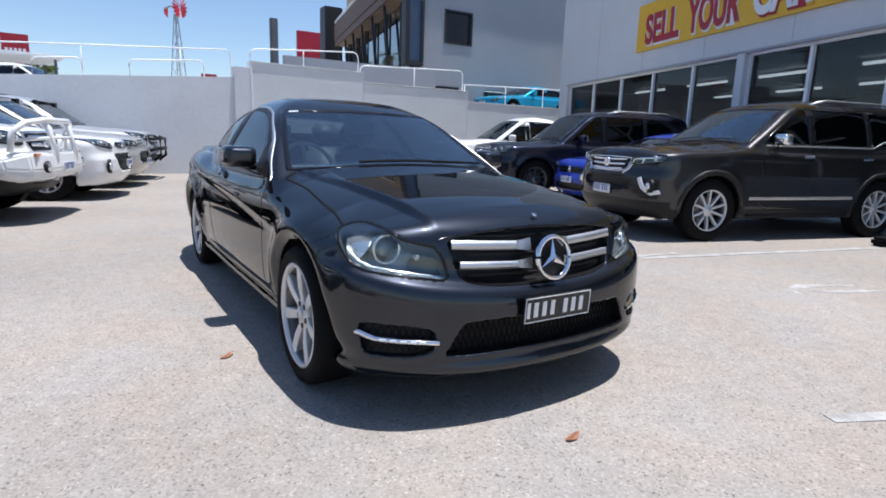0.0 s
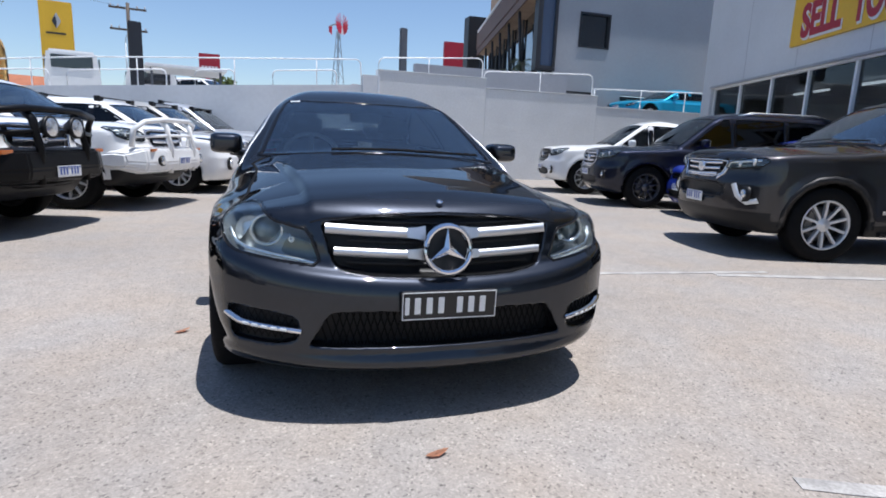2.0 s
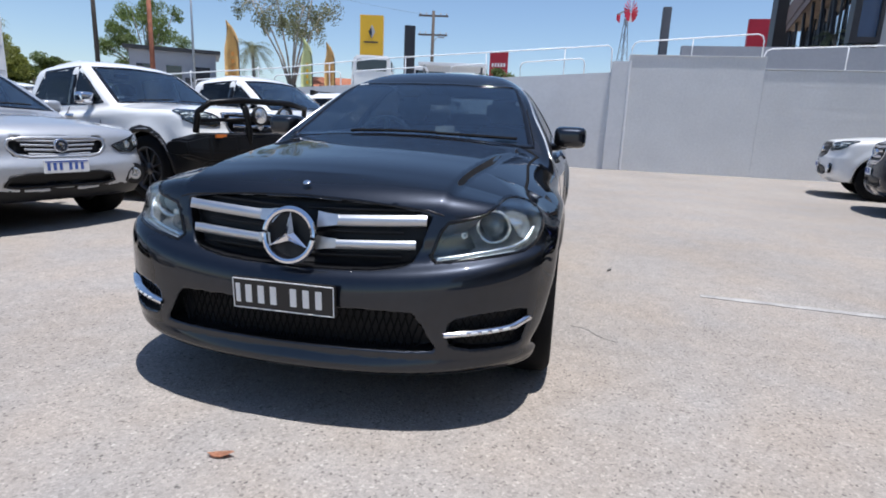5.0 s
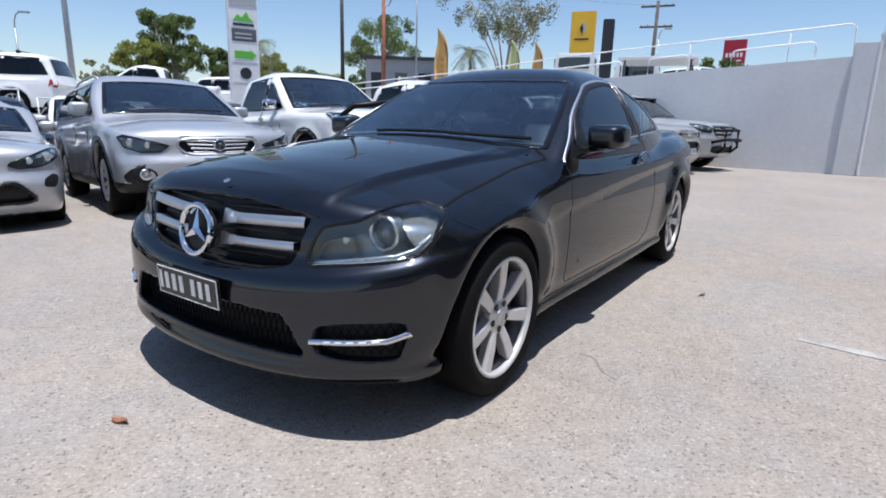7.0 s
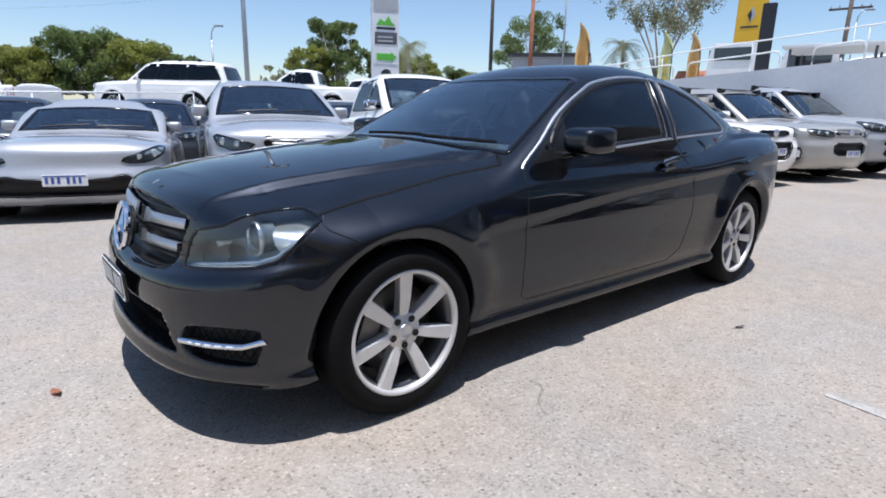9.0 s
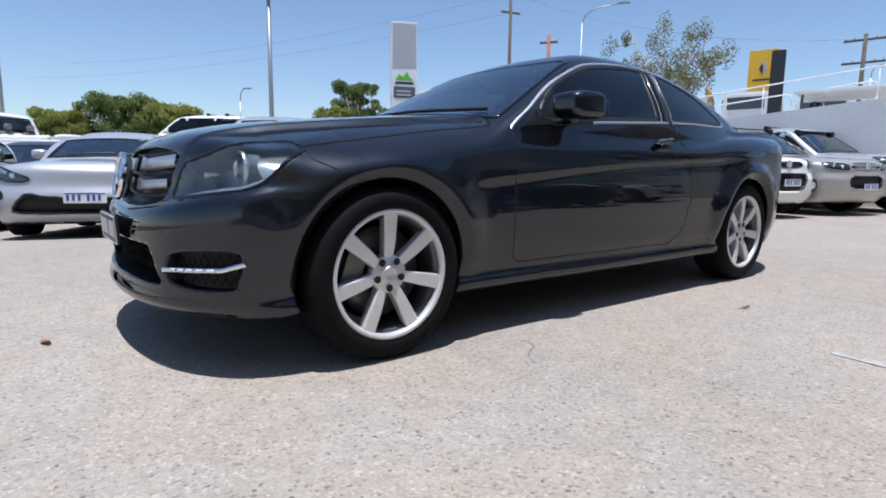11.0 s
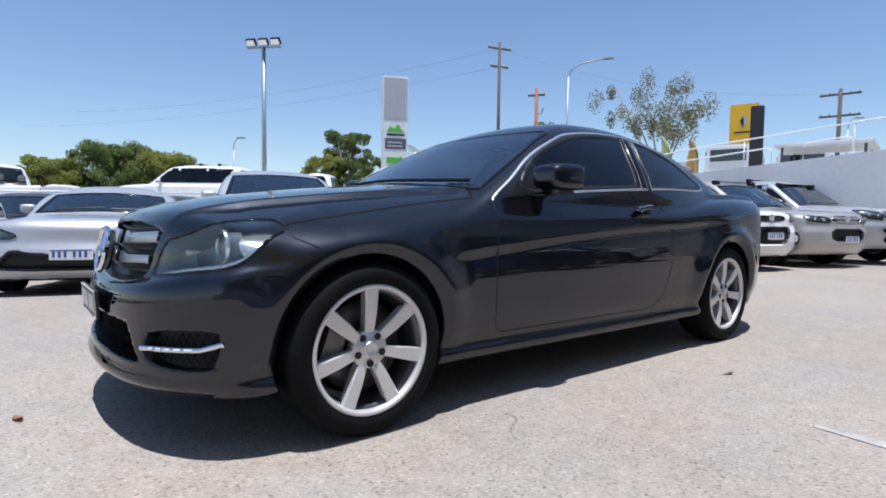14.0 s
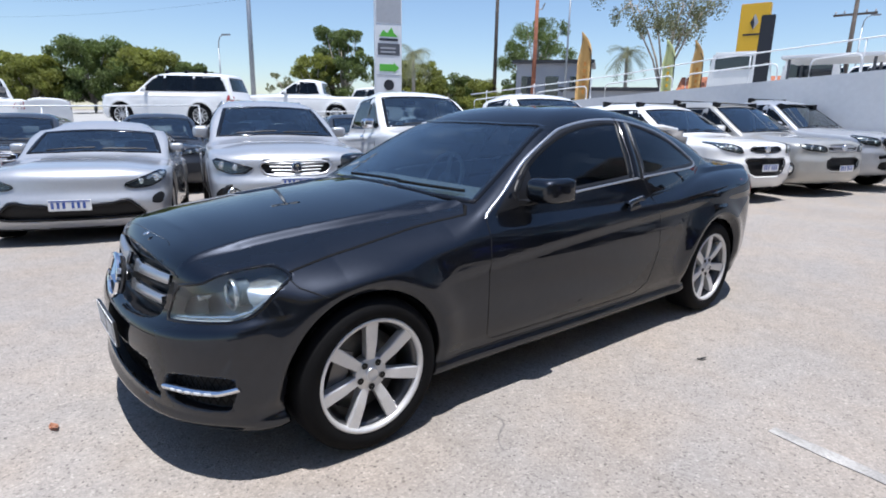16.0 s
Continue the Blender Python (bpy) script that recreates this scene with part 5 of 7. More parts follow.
def make_house():
    """Grey building above the wall, with a corner window, timber soffit and planted terrace."""
    e = empty("office_building", Matrix.Identity(4), "pale grey office building with dark windows and a timber soffit", "building", kind="structure")
    Y = 16.9
    wins = [(10.30, 4.78, 11.60, 6.03), (9.75, 2.3, 11.05, 3.18), (12.3, 2.3, 13.7, 3.12)]
    # front wall in strips round the openings
    for lo, hi in (((9.35, Y, 3.18), (24, Y + 0.3, 4.78)), ((9.35, Y, 4.78), (10.30, Y + 0.3, 6.03)), ((11.60, Y, 4.78), (24, Y + 0.3, 6.03)), ((9.35, Y, 6.03), (24, Y + 0.3, 9.5)),
                   ((9.35, Y, 1.5), (9.75, Y + 0.3, 3.18)), ((11.05, Y, 1.5), (12.3, Y + 0.3, 3.18)), ((13.7, Y, 1.5), (24, Y + 0.3, 3.18)), ((9.75, Y, 1.5), (11.05, Y + 0.3, 2.3)), ((12.3, Y, 1.5), (13.7, Y + 0.3, 2.3))):
        part("wall", box(bmesh.new(), lo, hi), M["grey_render_light"], e)
    part("roof", box(bmesh.new(), (6.2, Y - 0.3, 9.52), (24, 27, 9.7)), M["grey_render"], e)
    for x0, z0, x1, z1 in wins:
        w = new("window")
        w.parent = e
        part("pane", box(bmesh.new(), (x0 + 0.06, Y + 0.10, z0 + 0.06), (x1 - 0.06, Y + 0.13, z1 - 0.06)), M["pane_dark"], w)
        b = bmesh.new()
        for lo, hi in (((x0, Y - 0.03, z0), (x0 + 0.06, Y + 0.2, z1)), ((x1 - 0.06, Y - 0.03, z0), (x1, Y + 0.2, z1)), ((x0 + 0.06, Y - 0.03, z0), (x1 - 0.06, Y + 0.2, z0 + 0.06)), ((x0 + 0.06, Y - 0.03, z1 - 0.06), (x1 - 0.06, Y + 0.2, z1))):
            box(b, lo, hi)
        part("window_frame", b, M["dark_frame"], w)
        if z1 < 4:
            for i in range(9):
                x = x0 + 0.1 + (x1 - x0 - 0.2) * i / 8
                b = bmesh.new()
                tube(b, [(x, Y - 0.05, z0), (x, Y - 0.05, z1)], 0.012, 5)
                part("window_bar", b, M["dark_frame"], w)
    # corner glazing strip
    w = new("corner_window")
    w.parent = e
    part("pane", box(bmesh.new(), (8.72, Y - 0.05, 4.0), (9.27, Y - 0.02, 9.5)), M["pane_blue"], w)
    b = bmesh.new()
    for lo, hi in (((8.56, Y - 0.12, 3.84), (8.74, Y + 0.2, 9.5)), ((9.25, Y - 0.12, 3.84), (9.35, Y + 0.2, 9.5)), ((8.74, Y - 0.12, 3.84), (9.25, Y + 0.2, 4.0))):
        box(b, lo, hi)
    part("window_frame", b, M["dark_frame"], w)
    # side along the street: glazing under a timber soffit, brown fascia, planted terrace
    def sx(x, y):
        return x + 0.2174 * (y - 17.2)

    def run(name, x0, x1, z0, z1, material, y0=17.25, y1=30.5):
        b = bmesh.new()
        A = [b.verts.new((sx(x, y0), y0, z)) for x, z in ((x0, z0), (x1, z0), (x1, z1), (x0, z1))]
        B = [b.verts.new((sx(x, y1), y1, z)) for x, z in ((x0, z0), (x1, z0), (x1, z1), (x0, z1))]
        b.faces.new(A)
        b.faces.new(B[::-1])
        for k in range(4):
            b.faces.new((A[k], A[(k + 1) % 4], B[(k + 1) % 4], B[k]))
        bmesh.ops.recalc_face_normals(b, faces=b.faces)
        return part(name, b, M[material], e)
    run("wall", 9.22, 9.45, 1.5, 9.5, "grey_render_light")
    run("terrace", 7.9, 9.1, 3.3, 3.78, "grey_render")
    run("glazing", 9.02, 9.10, 3.78, 6.34, "pane_dark")
    run("soffit", 8.32, 9.2, 6.36, 6.46, "soffit")
    run("fascia", 8.26, 8.31, 6.30, 6.62, "brown_panel")
    run("balcony_front", 8.22, 8.30, 6.64, 7.5, "brown_panel")
    run("balcony_rail", 8.24, 8.29, 7.6, 7.72, "sign_white")
    run("upper_wall", 9.0, 9.2, 6.48, 9.5, "soffit")
    for k in range(6):
        y = 18.4 + k * 2.2
        b = bmesh.new()
        tube(b, [(sx(8.45, y), y, 3.78), (sx(8.45, y + 0.9), y + 0.9, 6.36)], 0.06, 6)
        part("post", b, M["dark_frame"], e)
        b = bmesh.new()
        tube(b, [(sx(8.95, y), y, 3.78), (sx(8.95, y), y, 6.36)], 0.05, 6)
        part("post", b, M["dark_frame"], e)
    part("end_wall", box(bmesh.new(), (10.85, 31.3, 2.0), (11.95, 32.2, 8.7), 0.02), M["sign_black"], e)


make_house()


# ---- the other cars of the yard ----
def tall_spec(L=(0.93, 2.75, 1.1), hw=0.925, h=1.80, belt=1.12, gc=0.26, wheel=0.385, bonnet=1.10, screen=(0.5, 1.5, 0.18), back=None, bed=None, droop=0.0, **kw):
    """An SUV, ute or hatchback from its main measures."""
    fo, wb, ro = L
    b = bonnet
    end = wb + ro
    d = dict(
        fo=fo, wb=wb, ro=ro, hw=hw, gc=gc, wheel=wheel, rim=wheel - 0.135, arch=wheel + 0.045, track=hw - 0.13, tyre_w=0.24, belt=belt, roof_z=h, spokes=10,
        cab_end=(back[0] if back else end), screen=screen, back=back or (end - 0.02, 0.35, 0.08), bed=bed, res=0.042, k=0.07, crown=0.06, edge=0.03, roof_crown=0.09,
        plan=(0.16, 0.32), rear_plan=(0.06, 0.14),
        top=[(-fo - 0.02, b - 0.16 - droop), (-fo + 0.1, b - 0.09 - 0.9 * droop), (-fo + 0.4, b - 0.03 - 0.55 * droop), (0.2, b + 0.02 - 0.15 * droop), (screen[0] + 0.1, b + 0.05), (screen[0] + 0.8, belt), (end, belt)],
        roof=[(screen[0] + 0.2, h - 0.22), (screen[0] + 0.9, h - 0.06), (screen[0] + 1.5, h), ((back[0] if back else end) - 0.8, h - 0.01), ((back[0] if back else end), h - 0.10)],
        nose=[(gc - 0.05, -fo + 0.2), (gc + 0.1, -fo + 0.05), (gc + 0.25, -fo), (b - 0.42 - droop * 0.8, -fo), (b - 0.3 - droop, -fo + 0.04), (b - 0.12 - droop, -fo + 0.07), (b - droop, -fo + 0.16)],
        tail=[(gc, end - 0.2), (gc + 0.2, end - 0.03), (gc + 0.45, end), (belt, end - 0.02), (belt + 0.2, end - 0.1)],
        width=[(-fo, hw - 0.04), (-0.4, hw - 0.012), (0, hw), (wb, hw), (end, hw - 0.06)],
        prof=[(gc - 0.05, -0.08), (gc + 0.05, -0.03), (gc + 0.25, -0.008), (belt - 0.4, 0.0), (belt - 0.15, -0.012), (belt - 0.03, -0.04), (belt + 0.08, -0.09)],
        tumble=[(belt - 0.2, hw - 0.05), (belt, hw - 0.085), (belt + 0.3, hw - 0.17), (h - 0.12, hw - 0.27), (h, hw - 0.40)],
        crease=[(0, belt - 0.17), (end, belt - 0.10)], crease_depth=0.014, flare=0.018)
    d.update(kw)
    return spec(**d)


def make_car(name, label, m, s, paint_mat, pillars, hl, grille, intake=None, bars=3, bar_mat="chrome", rim="alloy", rear=False, details=True,
             glass_side="tint", plate_y=None, plate_z=0.55, mirrors=True, group="", rack=None, bar=None, step=None, dark_low=None, fogs=None, emblem=True, rails=False, accents=False, lamp_size=0.8, frame_w=0.022, mirror_size=(0.20, 0.145), fog_panel=None):
    """A car of the yard: shell, panes, wheels, lamps, grille, plate and fittings."""
    car = empty(name, pose(0, 0, 0), label, "car", group)
    s = dict(s)
    s["pockets"] = [(grille, 0.04)] + ([(intake, 0.05)] if intake else [])
    fn = car_field(s)
    skin = car_field({**s, "pockets": ()})
    ws = slope_frame(s["screen"][1])
    y0, run, wrap = s["screen"]
    belt, h = s["belt"], s["roof_z"]
    tum = curve(s["tumble"])

    def v_of(y, z):
        return float(np.array((0, y, z)) @ ws.V)
    zt = h - 0.13
    wb_, wt_ = float(tum(belt)) - 0.10, float(tum(zt)) - 0.07
    v0, v1 = v_of(y0 + run * 0.05, belt + 0.05), v_of(y0 + run * (zt - belt), zt)
    v0s, v1s = v0 + wrap * 0.25, v1 + wrap * 0.1
    screen = [(-wb_, v0s), (-wb_ * 0.5, v0 + 0.01), (wb_ * 0.5, v0 + 0.01), (wb_, v0s), (wt_, v1s), (wt_ * 0.5, v1 + 0.01), (-wt_ * 0.5, v1 + 0.01), (-wt_, v1s)]
    sides = []
    lo, hi = belt + 0.03, h - 0.15
    ya = y0 + wrap * 0.6 + 0.20
    yb = (s["back"][0]) - 0.16
    rb = s["back"][1]
    cuts = [ya] + list(pillars) + [yb]
    for i in range(len(cuts) - 1):
        a, b = cuts[i] + (0.035 if i else 0), cuts[i + 1] - 0.035
        if i == 0:
            q = [(a, lo), (b, lo), (b - 0.02, hi), (max(a + run * (hi - lo) * 0.92, a + 0.1), hi - 0.01), (a + run * (hi - lo) * 0.5, lo + (hi - lo) * 0.56)]
        elif i == len(cuts) - 2:
            q = [(a, lo), (b, lo + 0.02), (b - rb * (hi - lo) - 0.05, hi - 0.03), (a, hi)]
        else:
            q = [(a, lo), (b, lo), (b, hi), (a, hi)]
        sides.append(q)
    # the pane behind
    bs = slope_frame(max(rb, 0.12), True)
    hole = [(-wb_ * 0.85, float(np.array((0, s["back"][0] - 0.05 - rb * 0.06, belt + 0.06)) @ bs.V)), (wb_ * 0.85, float(np.array((0, s["back"][0] - 0.05 - rb * 0.06, belt + 0.06)) @ bs.V)),
            (wt_ * 0.9, float(np.array((0, s["back"][0] - rb * (h - 0.2 - belt), h - 0.2)) @ bs.V)), (-wt_ * 0.9, float(np.array((0, s["back"][0] - rb * (h - 0.2 - belt), h - 0.2)) @ bs.V))]
    holes = [(ws, screen), (bs, hole)] + [(fr, q) for fr, _ in SIDES for q in sides]
    shell_parts(car, s, fn, paint_mat, holes, "body", dark_low)
    w = sheet("windscreen", skin, ws, screen, M["glass"], car, 0.002, 0.006, 0.14)
    band("windscreen_edge", skin, ws, screen, 0.05, M["gloss_black"], w, 0.004, True, 0.12)
    for fr, sg in SIDES:
        for q in sides:
            w = sheet("side_window", skin, fr, q, M[glass_side], car, 0.001, 0.006, 0.16)
            band("window_edge", skin, fr, q, 0.03, M["gloss_black"], w, 0.003, True, 0.12)
        for py in pillars:
            band("pillar_cover", skin, fr, [(py, lo - 0.01), (py, hi + 0.01)], 0.10, M["gloss_black"], car, 0.0035, False, 0.1)
        if dark_low:
            for yc in (0, s["wb"]):
                band("arch_trim", skin, fr, [(yc + (s["arch"] + 0.035) * math.cos(radians(q)), s["wheel"] + (s["arch"] + 0.035) * math.sin(radians(q))) for q in range(-5, 186, 19)], 0.065, M["black_plastic"], car, 0.006, False, 0.08)
        if details:
            e = pillars[0]
            for line in ([(ya - 0.02, belt - 0.03), (ya - 0.06, s["gc"] + 0.22), (ya + 0.1, s["gc"] + 0.12), (e - 0.02, s["gc"] + 0.12), (e, belt)],):
                band("door_seam", skin, fr, line, 0.009, M["gloss_black"], car, 0.0015, False, 0.12)
            for k in range(len(pillars) if len(pillars) < 2 else 2):
                yy = pillars[k] - 0.22
                band("door_handle", skin, fr, [(yy, belt - 0.13), (yy + 0.17, belt - 0.12)], 0.03, M["chrome"], car, 0.035, False, 0.05, "", -0.01)
    sheet("rear_window", skin, bs, hole, M["rear_glass"], car, 0.004, 0.008, 0.16)
    band("window_edge", skin, bs, hole, 0.04, M["gloss_black"], car, 0.006, True, 0.12)
    end = s["wb"] + s["ro"]
    for sg in (1, -1):
        q = [(sg * (s["hw"] - 0.22), belt - 0.32), (sg * (s["hw"] - 0.085), belt - 0.32), (sg * (s["hw"] - 0.085), belt - 0.14), (sg * (s["hw"] - 0.22), belt - 0.12)]
        sheet("tail_lamp", skin, REAR, q, M["red_lens"], car, 0.006, 0.02, 0.1)
        side = [(end - 0.24, belt - 0.30), (end - 0.09, belt - 0.32), (end - 0.10, belt - 0.10), (end - 0.17, belt - 0.08)]
        sheet("tail_lamp", skin, LEFT if sg > 0 else RIGHT, side, M["red_lens"], car, 0.004, 0.012, 0.08)
        # head lamps
        fr = LAMP if sg > 0 else Frame(LAMP.U * np.array((-1, 1, 1)), LAMP.V * np.array((-1, 1, 1)), LAMP.N * np.array((-1, 1, 1)))
        q, _ = lay(skin, FRONT, [(sg * u, v) for u, v in dense(hl, 0.04)])
        q = q[~np.isnan(q).any(1)]
        q = list(zip((q @ fr.U).tolist(), (q @ fr.V).tolist()))
        lamp = sheet("headlight", skin, fr, q, M["lamp_dark"], car, 0.003, 0.02, 0.05)
        cu, cv = sum(a for a, _ in hl) / len(hl), sum(b for _, b in hl) / len(hl)
        for du, r in ((0.07, 0.05), (-0.06, 0.042)):
            p, g = lay(skin, FRONT, [(sg * (cu + du), cv + 0.2 * du)])
            b = bmesh.new()
            r *= lamp_size
            lathe(b, [(0.01, r * 0.9), (-0.004, r), (-0.010, r), (-0.012, r * 0.85), (-0.004, r * 0.7), (-0.010, r * 0.5), (-0.012, 0.001)], 18, "y", tuple(p[0]), False)
            part("lamp_ring", b, M["reflector"], lamp, "", True)
        sheet("lens", skin, fr, q, M["lens"], lamp, 0.016, 0.004, 0.05)
        band("lamp_edge", skin, fr, q, 0.014, M["gloss_black"], lamp, 0.010, True, 0.05)
        if fog_panel:
            q, _ = lay(skin, FRONT, [(sg * u, v) for u, v in dense(rounded(fog_panel, 1), 0.04)])
            q = q[~np.isnan(q).any(1)]
            sheet("fog_panel", skin, fr, list(zip((q @ fr.U).tolist(), (q @ fr.V).tolist())), M["black_plastic"], car, 0.005, 0.012, 0.05)
        if fogs:
            fu, fz, fr_ = fogs
            p, g = lay(skin, FRONT, [(sg * fu, fz)])
            if np.isnan(p).any():
                continue
            b = bmesh.new()
            lathe(b, [(0.03, fr_ * 1.9), (-0.012, fr_ * 1.8), (-0.006, fr_ * 1.05), (0.02, 0.001)], 20, "y", tuple(p[0]), False)
            part("fog_housing", b, M["black_plastic"], car, "", True)
            b = bmesh.new()
            lathe(b, [(0.0, fr_), (-0.016, fr_), (-0.02, fr_ * 0.8), (-0.012, 0.001)], 20, "y", tuple(p[0]), False)
            part("fog_lamp", b, M["reflector"], car, "", True)
    gz0, gz1 = min(v for _, v in grille), max(v for _, v in grille)
    gu = max(u for u, _ in grille)
    for k in range(bars):
        z = gz0 + (gz1 - gz0) * (k + 0.7) / (bars + 0.4)
        inset = 0.06 + 0.10 * (1 - (z - gz0) / (gz1 - gz0))
        band("grille_bar", skin, FRONT, [(-gu + inset, z), (0, z - 0.01), (gu - inset, z)], (gz1 - gz0) / bars * 0.38, M[bar_mat], car, 0.002, False, 0.12, "", 0.04)
    for poly, nm, mt in ((grille, "grille_frame", bar_mat), (intake, "intake_frame", "black_plastic")):
        if poly:
            right = [q for q in poly if q[0] > 0.0]
            band(nm, skin, FRONT, right + mirrored(right)[::-1], frame_w, M[mt], car, 0.004, True, 0.05)
    if emblem:
        z = (gz0 + gz1) / 2 + 0.01
        p, g = lay(skin, FRONT, [(0, z)])
        b = bmesh.new()
        lathe(b, [(0.01, 0.058), (-0.012, 0.058), (-0.016, 0.05), (-0.012, 0.038), (-0.016, 0.02), (-0.018, 0.001)], 20, "y", tuple(p[0] + np.array((0, -0.008, 0))), False)
        part("emblem", b, M["chrome"], car, "", True)
    py = plate_y if plate_y is not None else -s["fo"] - 0.012
    plate(car, py, plate_z, 2)
    if mirrors:
        mirror_parts(car, s, float(tum(belt)) - 0.01, y0 + 0.52, belt + 0.09, paint_mat if mirrors != "chrome" else M["chrome"], *mirror_size)
    for x in (s["track"], -s["track"]):
        for y in (0, s["wb"]):
            wheel_parts(car, s, x, y, 0, M[rim], 32)
    cabin_parts(car, s, s["gc"] + 0.15, 2 if yb - y0 > 2 else 1)
    for x0, x1 in ((-0.5, 0.0), (0.08, 0.55)):
        b = bmesh.new()
        q = lay(skin, ws, [(x0 + (x1 - x0) * i / 5, v0 + 0.03 + 0.03 * i / 5 + wrap * 0.3 * (x0 + (x1 - x0) * i / 5) ** 2) for i in range(6)])
        tube(b, [Vector(a + n * 0.02) for a, n in zip(*q)], 0.009, 4)
        part("wiper", b, M["black_plastic"], car)
    if rack:
        # roof racks: cross bars on feet
        for yy in rack:
            b = bmesh.new()
            q, _ = lay(skin, TOP, [(-0.52, yy), (0.52, yy)])
            z = q[:, 2].max() + 0.045
            box(b, (-0.60, yy - 0.025, z), (0.60, yy + 0.025, z + 0.018), 0.006)
            for sg in (1, -1):
                prism(b, [(sg * 0.44, z + 0.01), (sg * 0.60, z + 0.03), (sg * 0.60, q[0, 2] - 0.03), (sg * 0.50, q[0, 2] - 0.02)], yy - 0.045, yy + 0.045, "y")
            part("roof_rack", b, M["black_plastic"], car)
    if rails:
        for sg in (1, -1):
            b = bmesh.new()
            ys = [y0 + 1.25 + (yb - y0 - 1.5) * i / 6 for i in range(7)]
            q, _ = lay(skin, TOP, [(sg * (wt_ - 0.02), yy) for yy in ys])
            tube(b, [Vector(v) + Vector((0, 0, -0.01 if i in (0, 6) else 0.045)) for i, v in enumerate(q)], 0.016, 6)
            part("roof_rail", b, M["satin"], car, "", True)
    if accents:
        for fr, sg in SIDES:
            band("belt_strip", skin, fr, [(ya + 0.05, belt + 0.012), (pillars[-1] + 0.05, belt + 0.015), (pillars[-1] + 0.25, belt + 0.10), (yb - 0.1, belt + 0.12)], 0.018, M["satin"], car, 0.006, False, 0.1)
            band("bonnet_strip", skin, FRONT, [(sg * 0.36, 0.80), (sg * 0.44, 0.86), (sg * 0.50, 0.975), (sg * 0.80, 1.005)], 0.034, M["chrome"], car, 0.006, False, 0.05)
            band("day_lamp", skin, FRONT, [(sg * 0.63, 0.755), (sg * 0.68, 0.64), (sg * 0.77, 0.575), (sg * 0.845, 0.60)], 0.05, M["lamp_white"], car, 0.006, False, 0.05)
            band("door_strip", skin, fr, [(0.55, 0.53), (s["wb"] - 0.5, 0.54)], 0.035, M["satin"], car, 0.008, False, 0.15)
    if step:
        for sg in (1, -1):
            b = bmesh.new()
            x = sg * (s["hw"] + 0.0)
            box(b, (min(x - sg * 0.12, x), 0.55, s["gc"] + 0.02), (max(x - sg * 0.12, x), s["wb"] - 0.5, s["gc"] + 0.07), 0.02)
            part("side_step", b, M[step], car)
    if bar:
        bull_bar(car, s, bar)
    car.matrix_world = m
    return car


